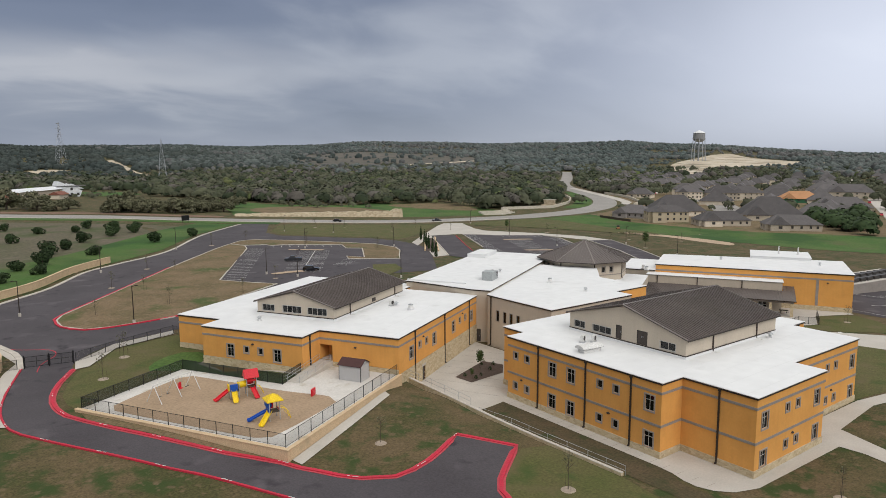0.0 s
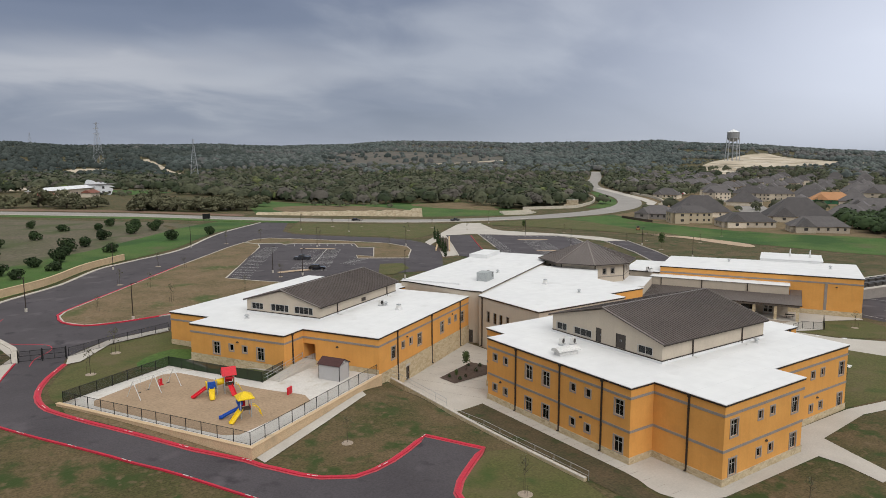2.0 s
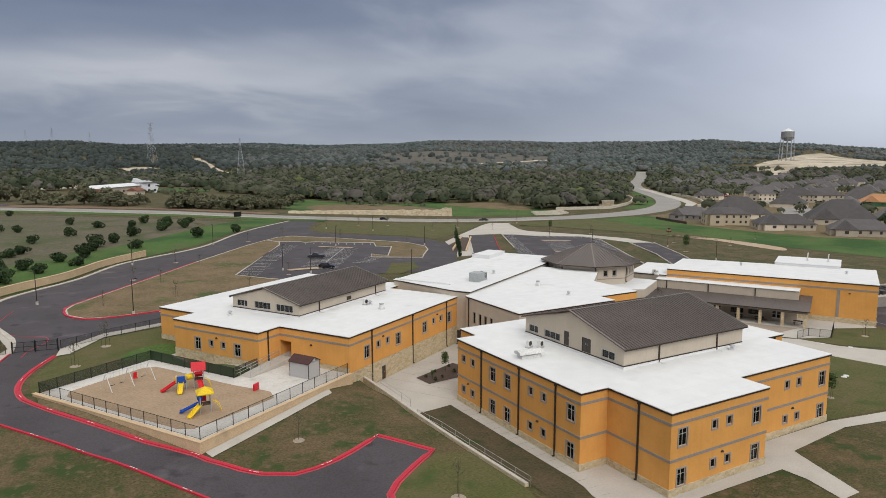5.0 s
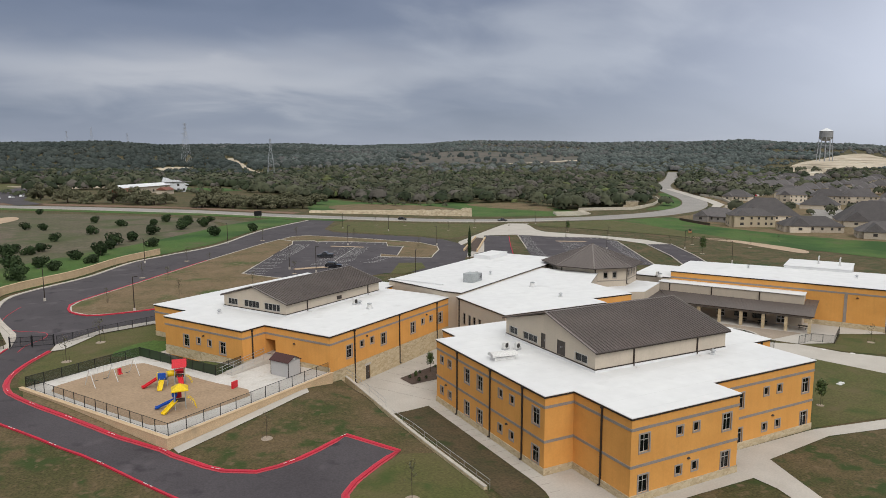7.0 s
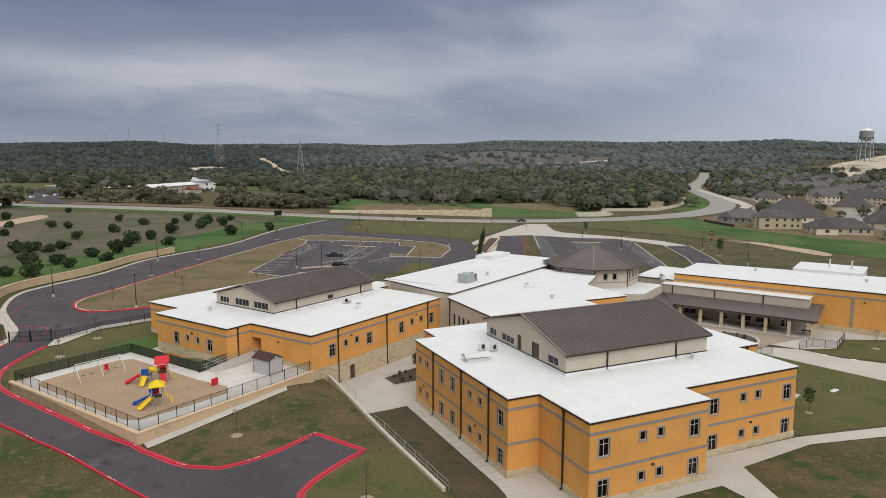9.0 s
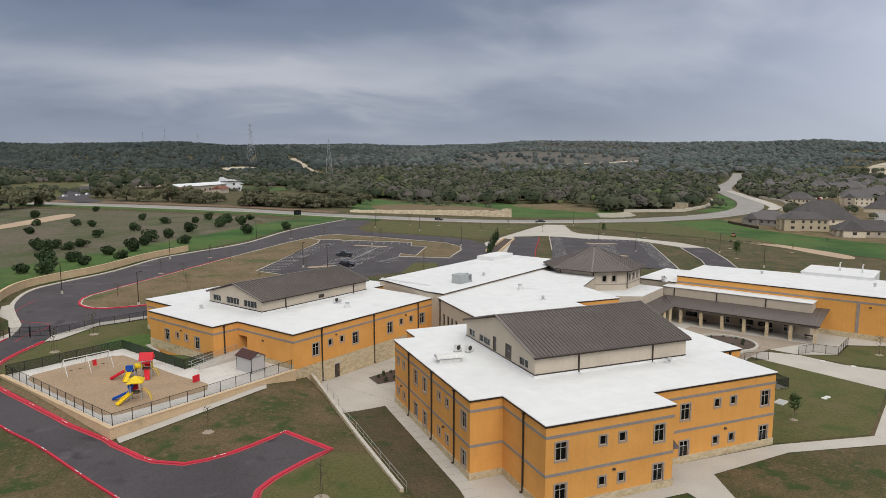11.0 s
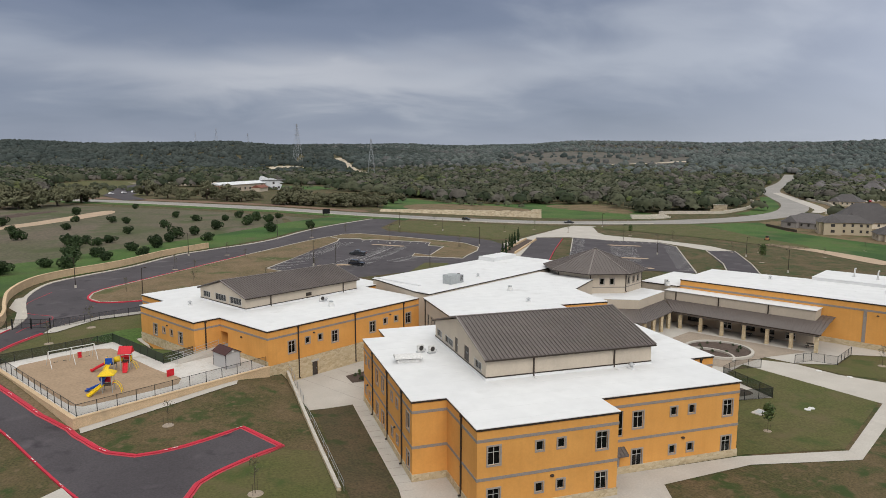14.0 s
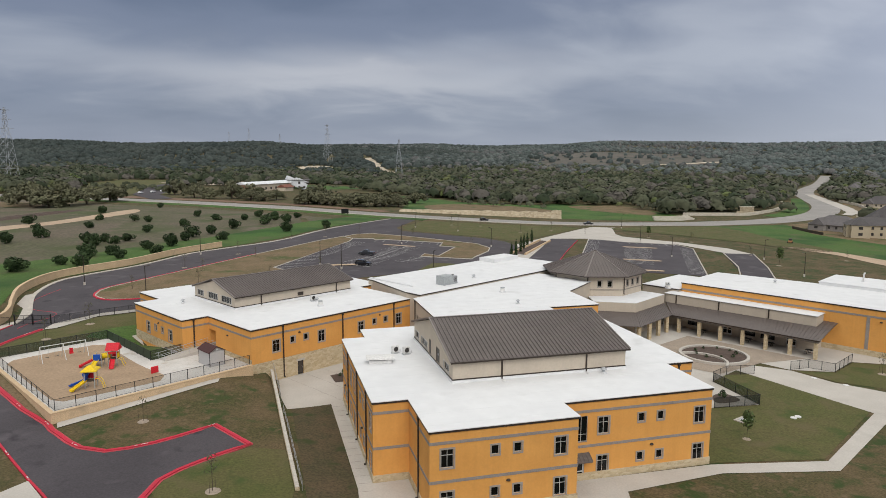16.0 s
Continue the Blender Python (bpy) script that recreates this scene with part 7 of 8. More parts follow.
def sapling(label, h=3.2, leaves=90, material="oak", crown=0.8, leaf=0.22):
    t = thing("young_tree", label, "tree", pose(0, 0, 0), "staked young trees")
    part("trunk", tube(bmesh.new(), [(0, 0, -0.2), (0.03, 0.02, h * 0.5), (0, 0, h)], 0.032, 6, 0.012), "bark", t)
    for k in range(7):
        a = k * 2.4
        z = h * (0.42 + 0.07 * k)
        part("limb", tube(bmesh.new(), [(0, 0, z), (math.cos(a) * crown * 0.7, math.sin(a) * crown * 0.7, z + 0.45)], 0.018, 5, 0.008), "bark", t)
    share("crown", leaf_mesh("crown", [(0, 0, h * 0.62), (0.2, 0.1, h * 0.8), (-0.2, 0.1, h * 0.9)], [crown, crown * 0.85, crown * 0.6], leaves, leaf, material, 1.2, 0.2), t)
    disc = bmesh.new()
    bmesh.ops.create_cone(disc, cap_ends=True, segments=16, radius1=0.7, radius2=0.5, depth=0.12)
    part("mulch_ring", disc, "paver", t, "round tan gravel ring")
    for s in (-1, 1):
        part("stake", tube(bmesh.new(), [(s * 0.5, 0, -0.1), (s * 0.5, 0, 1.0)], 0.016, 5), "bark", t)
    return t


bare = sapling("staked young tree in thin leaf on the lawn", leaves=46, leaf=0.17)
leafy = sapling("staked young tree in full green leaf", 4.3, 620, "spring", 1.05, 0.30)
spots = [(38.1, 63.2), (47.4, 43.1), (16.7, 103.6), (21.5, 113.5), (55.0, 151.8), (37.5, 169.7), (38, 149.6), (23.3, 147.7), (51.5, 194.9), (46, 203), (32, 178), (69, 166), (78, 245), (92, 248), (112, 238), (128, 212), (170, 268), (190, 278), (160, 296), (245, 190), (262, 175), (300, 190), (70.5, 27.5), (150, 60), (146, 300), (200, 262), (236, 232), (232, 190)]
for i, (x, y) in enumerate(spots):
    m = pose(x, y, gz(x, y) + 0.05, 0, 0, i * 67)
    if i == 0:
        bare.matrix_basis = m
    else:
        s = 1.0 + 0.35 * rng.random() if y < 200 else 1.3 + 0.4 * rng.random()
        copy_thing(bare, m).scale = (s, s, s)
leafy.matrix_basis = pose(110.4, 43.6, gz(110.4, 43.6) + 0.05)
leafy.scale = (0.85, 0.85, 0.85)
for x, y, s in ((68.6, 82.0, 0.75), (223, 165, 1.5), (226, 250, 1.2), (64.8, 79.4, 0.35)):
    copy_thing(leafy, pose(x, y, gz(x, y) + 0.05, 0, 0, x)).scale = (s, s, s)


def small_shrub(name, label, x, y, s, z=0.0):
    t = thing(name, label, "shrub", pose(x, y, gz(x, y) + z), "shrubs in the beds")
    share("crown", shrub_me, t)
    t.scale = (s, s, s)


shrub_me = leaf_mesh("crown", [(0, 0, 0.3), (0.15, 0.1, 0.45)], [0.4, 0.3], 110, 0.16, "juniper", 0.9)
for x, y, s in ((64.3, 80.6, 0.8), (66.5, 79.3, 0.7), (69.5, 80.6, 0.9), (71.6, 82.3, 0.9), (66.8, 82.2, 0.7), (70.2, 83.6, 0.7), (64.9, 78.6, 0.9)):
    small_shrub("shrub", "small dark shrub in mulch", x, y, s, 0.08)
small_shrub("shrub", "rounded green shrub in the corner bed", 117.0, 56.8, 1.7, 0.08)
for k in range(9):
    a = k * 0.7 + 0.2
    small_shrub("shrub", "small shrub in the round bed", 130.6 + 3.6 * math.cos(a), 76.4 + 3.2 * math.sin(a), 0.6 + 0.05 * k, 0.2)
# columnar cypresses along the entrance walk
def cypress():
    t = thing("cypress_tree", "slim dark columnar cypress by the entrance drive", "tree", pose(0, 0, 0), "cypresses by the entrance")
    part("trunk", tube(bmesh.new(), [(0, 0, -0.2), (0, 0, 1.2)], 0.08, 6), "bark", t)
    share("crown", leaf_mesh("crown", [(0, 0, 0.7 + 0.55 * k) for k in range(8)], [0.55, 0.62, 0.62, 0.58, 0.5, 0.42, 0.3, 0.2], 420, 0.3, "juniper", 1.1, 0.5), t)
    return t
cy = cypress()
for i, (x, y) in enumerate(((160.7, 227.8), (153.4, 214.8), (144.8, 200.0), (138.6, 189.0), (133.5, 180.0), (149, 207.5))):
    m = pose(x - 1.5, y + 1.0, gz(x, y) + 0.05, 0, 0, i * 40)
    c = cy if i == 0 else copy_thing(cy, m)
    c.matrix_basis = m
    c.scale = (1.15, 1.15, 1.25)

# utility covers on the courtyard lawn
pad = thing("utility_pad", "flat grey concrete utility pad on the lawn", "utility cover", pose(114.2, 49.0, gz(114.2, 49.0) + 0.05, 0, 0, 20))
part("pad", boxed(-1.1, 1.1, -0.7, 0.7, -0.1, 0.12, 0.03), "concrete", pad)
part("lid", boxed(-0.7, 0.7, -0.4, 0.4, 0.121, 0.15, 0.01), "grey_metal", pad)
for x, y in ((121.4, 47.9), (122.3, 48.1), (137.4, 61.0), (139.5, 57.0)):
    uc = thing("utility_cover", "small pale round utility cover in grass", "utility cover", pose(x, y, gz(x, y) + 0.04))
    part("lid", tube(bmesh.new(), [(0, 0, -0.05), (0, 0, 0.10)], 0.42, 14), "white_metal", uc)

# low plant yard beside the ball court
yard = thing("plant_yard", "low grey walled yard with white deck and dark units", "plant yard", pose(196, 76, gz(196, 76), 0, 0, -8))
part("wall", boxed(-17, 20, -5, -4.7, -0.4, 2.7), "band", yard)
part("wall", boxed(-17, -16.7, -4.69, 6, -0.4, 2.7), "band", yard)
part("deck", boxed(-16.69, 20, -4.69, 6, 2.2, 2.72), "concrete", yard)
for k in range(11):
    for j in range(2):
        part("unit", boxed(-15 + 3.1 * k, -12.8 + 3.1 * k, -3.4 + 3.6 * j, -1.2 + 3.6 * j, 2.72, 3.6, 0.08), "dark_frame", yard)

# picnic tables under the canopy
def picnic(m):
    t = thing("picnic_table", "dark coated picnic table under the canopy", "picnic table", m, "tables under the canopy")
    part("tabletop", boxed(-0.9, 0.9, -0.38, 0.38, 0.7, 0.76, 0.02), "black", t)
    for s in (-1, 1):
        part("bench_seat", boxed(-0.9, 0.9, s * 0.72 - 0.14, s * 0.72 + 0.14, 0.42, 0.46, 0.015), "black", t)
        part("leg", beam(bmesh.new(), (s * 0.6, -0.7, 0.0), (s * 0.6, 0.0, 0.72), 0.06), "black", t)
        part("leg", beam(bmesh.new(), (s * 0.6, 0.7, 0.0), (s * 0.6, 0.0, 0.72), 0.06), "black", t)
    return t
pt = picnic(G_M @ pose(8, -7, 0.0))
for e in (16.8, 20.8, 28.2):
    copy_thing(pt, G_M @ pose(e, -7.0, 0.0))

# ---- vehicles ----
def car(label, m, paint, pickup=False):
    t = thing("car", label, "car", m)
    L, W = (5.3, 1.9) if pickup else (4.6, 1.85)
    prof = [(-L / 2, 0.35), (L / 2, 0.35), (L / 2, 0.75), (L / 2 - 0.25, 0.95), (L / 2 - 1.3, 1.05), (L / 2 - 1.9, 1.62 if not pickup else 1.7)]
    prof += [(-0.45, 1.78), (-0.75, 1.15), (-L / 2, 1.12)] if pickup else [(-L / 2 + 0.7, 1.66), (-L / 2 + 0.12, 1.1), (-L / 2, 0.9)]
    bm = bmesh.new()
    a = [bm.verts.new((x, -W / 2 + (0.14 if z > 1.2 else 0), z)) for x, z in prof]
    b = [bm.verts.new((x, W / 2 - (0.14 if z > 1.2 else 0), z)) for x, z in prof]
    n = len(prof)
    for i in range(n):
        bm.faces.new((a[i], b[i], b[(i + 1) % n], a[(i + 1) % n]))
    caps = [bm.faces.new(a[::-1]), bm.faces.new(b)]
    bm.normal_update()
    bmesh.ops.triangulate(bm, faces=caps)
    bmesh.ops.recalc_face_normals(bm, faces=bm.faces[:])
    body = part("body", bm, paint, t)
    for s in (-1, 1):
        x1 = L / 2 - 1.75
        x0 = -0.55 if pickup else -L / 2 + 0.6
        part("window", boxed(x0, x1 - 0.3, s * (W / 2 - 0.06) - 0.015, s * (W / 2 - 0.06) + 0.015, 1.12, 1.52), "dark_frame", t, "dark side glazing")
    ws = bmesh.new()
    q = [ws.verts.new(p) for p in ((L / 2 - 1.32, -0.7, 1.10), (L / 2 - 1.32, 0.7, 1.10), (L / 2 - 1.84, 0.62, 1.6), (L / 2 - 1.84, -0.62, 1.6))]
    ws.faces.new(q)
    bmesh.ops.solidify(ws, geom=ws.faces[:], thickness=-0.02)
    part("windscreen", ws, "dark_frame", t)
    for x in (-L / 2 + 0.85, L / 2 - 0.9):
        for s in (-1, 1):
            wheel = part("wheel", tube(bmesh.new(), [(x, s * (W / 2 - 0.2), 0.34), (x, s * (W / 2 + 0.01), 0.34)], 0.34, 14), "tyre", t)
            part("rim", tube(bmesh.new(), [(x, s * (W / 2 + 0.005), 0.34), (x, s * (W / 2 + 0.02), 0.34)], 0.2, 10), "chrome", wheel)
    for s in (-1, 1):
        part("headlight", boxed(L / 2 - 0.03, L / 2 + 0.015, s * 0.68 - 0.18, s * 0.68 + 0.18, 0.66, 0.8), "chrome", t)
        part("tail_light", boxed(-L / 2 - 0.015, -L / 2 + 0.03, s * 0.78 - 0.1, s * 0.78 + 0.1, 0.7, 0.9), "lamp_red", t)
    return t


car("dark sport utility car parked in a stall", pose(82.0, 171.8, gz(82, 171.8) + 0.07, 0, 0, -30), "car_black")
car("dark pickup truck parked in the car park", pose(86.5, 193.5, gz(86.5, 193.5) + 0.07, 0, 0, 150), "car_silver", True)
car("dark pickup truck on the public road", pose(226, 309, gz(226, 309) + 0.15, 0, 0, -8), "car_silver", True)
car("small black car on the public road", pose(172, 326, gz(172, 326) + 0.15, 0, 0, -35), "car_black")
tr = thing("skid_loader", "orange and black skid loader on the meadow", "loader", pose(286, 229, gz(286, 229), 0, 0, 40))
part("body", boxed(-1.2, 1.0, -0.8, 0.8, 0.5, 1.3, 0.08), "orange_roof", tr)
part("cab", boxed(-0.7, 0.5, -0.65, 0.65, 1.3, 2.2, 0.06), "dark_frame", tr)
part("bucket", boxed(1.3, 2.0, -0.9, 0.9, 0.1, 0.8, 0.05), "black", tr)
for s in (-1, 1):
    part("arm", beam(bmesh.new(), (-0.8, s * 0.75, 1.5), (1.5, s * 0.75, 0.5), 0.16), "orange_roof", tr)
    for x in (-0.7, 0.7):
        part("wheel", tube(bmesh.new(), [(x, s * 0.75, 0.42), (x, s * 1.05, 0.42)], 0.42, 12), "tyre", tr)

# roadside sign board, seen from behind
sg = thing("sign_board", "dark rectangular sign board on two posts", "sign", pose(99, 350, gz(99, 350), 0, 0, 20))
part("board", boxed(-2.2, 2.2, -0.08, 0.08, 1.2, 3.8), "black", sg)
for s in (-1.6, 1.6):
    part("post", beam(bmesh.new(), (s, 0.15, -0.3), (s, 0.15, 3.6), 0.14), "bark", sg)

# ---- limestone cut and estate walls across the road ----
cut = thing("limestone_bank", "pale rough limestone cut bank beyond the road", "rock bank", pose(0, 0, 0))
bm = bmesh.new()
rows = []
for k in range(61):
    f = k / 60
    x, y = 137 + (228 - 137) * f, 386 + (347 - 386) * f
    h = (1.2 + 3.4 * f) * (0.85 + 0.3 * noise.noise(Vector((k * 0.35, 0, 0)))) + (1.2 if f > 0.94 else 0)
    z = gz(x, y)
    j = noise.noise(Vector((k * 0.6, 3, 0))) * 0.7
    rows.append([bm.verts.new(p) for p in ((x - 0.2 + j, y - 0.5 + j, z - 0.5), (x + 0.2 + j * 0.5, y + 0.6 + j, z + h * 0.55), (x + 0.5, y + 1.4, z + h), (x + 3.5, y + 8, z + h * 0.9), (x + 6, y + 15, z - 0.4))])
for p, q in zip(rows, rows[1:]):
    for k in range(4):
        bm.faces.new((p[k], q[k], q[k + 1], p[k + 1]))
bmesh.ops.recalc_face_normals(bm, faces=bm.faces[:])
part("rock_face", bm, "rubble", cut)
surface("soil_verge", [(-60, 545), (0, 496), (60, 440), (125, 378), (133, 388), (70, 446), (10, 506), (-50, 560)], "soil", 0.12, "red-brown bare soil beside the road", "soil", 10)
ew = thing("estate_wall", "pale limestone estate wall beside the curving road", "wall", pose(0, 0, 0))
part("wall", strip(smooth_line([(322, 362), (338, 359), (354, 356), (366, 354), (388, 365), (408, 377), (441, 406), (462, 430), (469, 441)], 4.0), 0.8, -0.4, 2.0), "pale_stone", ew)
ew2 = thing("estate_wall", "pale limestone wall round the estate entrance", "wall", pose(0, 0, 0))
part("wall", strip(smooth_line([(535, 447), (513, 410), (495, 386), (477, 365), (462, 350), (448, 340), (436, 335)], 4.0), 0.8, -0.4, 2.0), "pale_stone", ew2)
mon = thing("entrance_monument", "rough buff stone entrance monument at the estate", "monument", pose(375, 366, gz(375, 366), 0, 0, -35))
part("plinth", boxed(-6.5, 6.5, -1.4, 1.4, -0.4, 1.6, 0.2), "rubble", mon)
part("pillar", boxed(-4.6, 4.2, -1.1, 1.1, 1.6, 4.6, 0.3), "rubble", mon)
part("cap", boxed(-5.0, 4.6, -1.4, 1.4, 4.6, 4.9, 0.1), "pale_stone", mon)
for k in range(4):
    tb = thing("terrace_wall", "low stepped limestone terrace by the entrance", "garden wall", pose(0, 0, 0))
    part("wall", strip(smooth_line([(286 + 2.5 * k, 339 + 4.5 * k), (300 + 2.5 * k, 337 + 4.5 * k), (316 + k, 342 + 3.5 * k)], 4.0), 1.2, -0.3, 0.8 + 0.2 * k), "pale_stone", tb)
surface("estate_bank", [(428, 388), (455, 414), (531, 497), (540, 495), (470, 412), (448, 388), (412, 355), (381, 342), (372, 350), (395, 362)], "lush", 0.12, "green grass bank inside the road bend", "verge", 10)
surface("walk", [(611, 553), (533, 450), (481, 381), (460, 355), (438, 341), (435, 346), (453, 360), (473, 386), (525, 455), (603, 557)], "concrete", 0.24, "pale concrete walk along the estate road", "walk", 10)
surface("dirt_track", [(268, 215), (279, 208), (281, 182), (277, 161), (266, 154), (268, 172), (272, 190)], "tan_island", 0.14, "bare pale dirt strip in the meadow", "dirt track", 5, True)
surface("dirt_track", [(-75, 285), (-58, 316), (-41, 342), (-20, 407), (-13, 385), (-33, 330), (-48, 304), (-62, 275)], "tan_island", 0.16, "pale dirt track across the pasture", "dirt track", 10, True)
heap = thing("soil_bank", "long low bank of dark soil in the pasture", "soil bank", pose(0, 0, 0))
bm = bmesh.new()
rows = []
for k in range(41):
    f = k / 40
    x, y = -82 + 38 * f, 318 + 102 * f
    h = 1.7 * math.sin(math.pi * min(1, f * 1.05 + 0.02)) ** 0.5 * (0.8 + 0.5 * noise.noise(Vector((k * 0.7, 1, 0))))
    rows.append([bm.verts.new((x + dx + noise.noise(Vector((k, dx, 2))) * 0.6, y - dx * 0.35, gz(x, y) + dz)) for dx, dz in ((-4, -0.3), (-1.6, h * 0.8), (0, h), (1.8, h * 0.7), (4.2, -0.3))])
for p, q in zip(rows, rows[1:]):
    for k in range(4):
        bm.faces.new((p[k], q[k], q[k + 1], p[k + 1]))
bmesh.ops.recalc_face_normals(bm, faces=bm.faces[:])
part("mound", bm, "mulch", heap)

# ---- houses ----
def house(label, w, d, storeys=1, wall="house_wall", roof="shingle", m=None, group="houses of the estate", detail=True, pitch=0.40):
    t = thing("house", label, "house", m or pose(0, 0, 0), group)
    h = 3.0 * storeys
    part("wall", boxed(-w / 2, w / 2, -d / 2, d / 2, -1.5, h), wall, t)
    o = 0.6
    rise = d * pitch
    bm = bmesh.new()
    e = [bm.verts.new(p) for p in ((-w / 2 - o, -d / 2 - o, h - 0.1), (w / 2 + o, -d / 2 - o, h - 0.1), (w / 2 + o, d / 2 + o, h - 0.1), (-w / 2 - o, d / 2 + o, h - 0.1))]
    r = [bm.verts.new(((s * (w - d) / 2), 0, h + rise)) for s in (-1, 1)]
    for f in ((e[0], e[1], r[1], r[0]), (e[1], e[2], r[1]), (e[2], e[3], r[0], r[1]), (e[3], e[0], r[0]), (e[3], e[2], e[1], e[0])):
        bm.faces.new(f)
    part("roof", bm, roof, t)
    # a cross wing facing the view
    cw = w * 0.34
    part("wing", boxed(-w * 0.42, -w * 0.42 + cw, -d / 2 - 2.8, -d / 2 + 0.1, -1.5, h - 0.05), wall, t)
    bm = bmesh.new()
    x0, x1, yb = -w * 0.42 - 0.4, -w * 0.42 + cw + 0.4, -d / 2 - 3.2
    xm = (x0 + x1) / 2
    zr = h - 0.1 + cw * 0.45
    q = [bm.verts.new(p) for p in ((x0, yb, h - 0.08), (x1, yb, h - 0.08), (x1, 0, h - 0.08), (x0, 0, h - 0.08), (xm, yb + 1.5, zr), (xm, 0, zr))]
    for f in ((0, 1, 4), (1, 2, 5, 4), (3, 0, 4, 5), (2, 3, 5)):
        bm.faces.new([q[i] for i in f])
    part("wing_roof", bm, roof, t)
    if detail:
        for s in range(storeys):
            for x in (-0.02, 0.14, 0.30, 0.42):
                part("window", boxed(w * x - 0.55, w * x + 0.55, -d / 2 - 0.04, -d / 2 + 0.02, 0.9 + 3 * s, 2.3 + 3 * s), "dark_frame", t, "dark house window")
            part("window", boxed(-w * 0.25 - 0.9, -w * 0.25 + 0.9, -d / 2 - 2.85, -d / 2 - 2.78, 0.9 + 3 * s, 2.3 + 3 * s), "dark_frame", t, "dark house window")
            for y in (-0.25, 0.2):
                part("window", boxed(-w / 2 - 0.04, -w / 2 + 0.02, d * y - 0.6, d * y + 0.6, 0.9 + 3 * s, 2.2 + 3 * s), "dark_frame", t, "dark house window")
    return t


def set_house(label, a, b, d, **k):
    """A house whose view-side front runs between two plan points."""
    a, b = Vector(a), Vector(b)
    w = (b - a).length
    q = (a + b) / 2
    ang = math.degrees(math.atan2(b.y - a.y, b.x - a.x))
    nrm = Vector((-(b - a).y, (b - a).x)).normalized()
    q = q + nrm * d / 2
    z = max(gz(*a), gz(*b), gz(*q)) + 0.4
    return house(label, w, d, m=pose(q.x, q.y, z, 0, 0, ang), **k)


set_house("grey sided single-storey house with brown hip roof", (347, 283), (354, 260), 15, wall="siding", pitch=0.32)
set_house("tan stucco two-storey house with brown shingle roof", (336, 247), (354, 232), 12, storeys=2, wall="tan_wall", pitch=0.3)
set_house("house with very large grey-brown gabled roof", (372, 272), (398, 248), 24, pitch=0.42)
set_house("cream single-storey house with brown hip roof", (338, 215), (360, 197), 14, pitch=0.34)
set_house("pale house with very large brown hip roof", (390, 220), (412, 192), 25, pitch=0.42)
set_house("cream house with low brown hip roof", (345, 181), (362, 160), 13, pitch=0.36)
set_house("unfinished house with bare orange roof sheathing", (563, 286), (580, 258), 18, wall="green_wrap", roof="orange_roof", pitch=0.34)
set_house("pale house with broad brown roof", (490, 226), (508, 192), 19, pitch=0.36)
set_house("large two-storey house with steep grey roof", (645, 285), (662, 250), 18, storeys=2)
set_house("pale house with steep brown roofs", (524, 357), (538, 340), 14, storeys=2)
set_house("pale two-storey house with brown roof", (540, 338), (556, 318), 14, storeys=2)
set_house("white two-storey house with grey roof", (556, 326), (578, 306), 14, storeys=2)
set_house("low house with grey roof behind the oaks", (500, 392), (508, 372), 14)
SET = ((350, 272), (345, 240), (385, 260), (349, 206), (401, 206), (353, 170), (571, 272), (499, 209), (653, 267), (531, 348), (548, 328), (567, 316), (504, 382))
kinds = [house("pale masonry house with brown hip roof", 24, 16, 1), house("pale two-storey house with grey-brown roof", 20, 14, 2), house("tan house with dark shingle roof", 27, 17, 1)]
placed = 0
ca, sb = math.cos(radians(24)), math.sin(radians(24))
for i in range(-10, 46):
    for j in range(-16, 32):
        x = 560 + i * 33 * ca - j * 38 * sb + float(rng.normal()) * 2.5
        y = 330 + i * 33 * sb + j * 38 * ca + float(rng.normal()) * 2.5
        r, ph = math.hypot(x, y), math.degrees(math.atan2(x, y))
        lim = 1290 + 14 * max(0, ph - 62)
        near = 470 if ph > 62 else 470 + (62 - ph) * 26
        if not (49.5 < ph < 74 and near < r < lim) or rng.random() < 0.12 or j % 5 == 2 or min(math.hypot(x - a, y - b) for a, b in SET) < 27:
            continue
        m = pose(x, y, gz(x, y) + 0.3, 0, 0, float(rng.choice([24, 114, 204, -66])) + float(rng.normal()) * 4)
        if placed < 3:
            kinds[placed].matrix_basis = m
        else:
            copy_thing(kinds[placed % 3], m)
        placed += 1
def in_estate(x, y):
    r, ph = math.hypot(x, y), math.degrees(math.atan2(x, y))
    return 49.5 < ph < 74 and (470 if ph > 62 else 470 + (62 - ph) * 26) < r < 1290 + 14 * max(0, ph - 62)


for j in range(-13, 30, 5):
    pts = [(560 + i * 33 * ca - j * 38 * sb, 330 + i * 33 * sb + j * 38 * ca) for i in range(-8, 44)]
    pts = [p for p in pts if in_estate(*p)]
    if len(pts) > 3:
        tagged(part("street", strip(pts, 11, -0.3, 0.5), "concrete"), "pale concrete estate street", "street", kind="structure")
        for k, p in enumerate(pts[:-1]):
            if (k * 7 + j) % 3:
                q = Vector(p) + Vector((-sb, ca)) * (6.5 if k % 2 else -6.5)
                car("parked car on an estate street", pose(q.x, q.y, gz(q.x, q.y) + 0.4, 0, 0, 24 + 180 * (k % 2)), ("car_silver", "tank_white", "red_kerb", "car_black")[(k + j) % 4]) if k < 7 and -9 < j < 12 else None
surface("street", [(536, 352), (544, 336), (508, 292), (446, 246), (418, 252), (494, 309)], "road", 0.2, "pale concrete residential street", "street", 10)
CLEARED = [(1227, 853), (1448, 989), (1700, 1110), (1952, 1215), (2101, 1235), (1990, 1117), (1930, 1035), (1816, 893), (1617, 694), (1468, 777), (1286, 790), (1111, 705)]
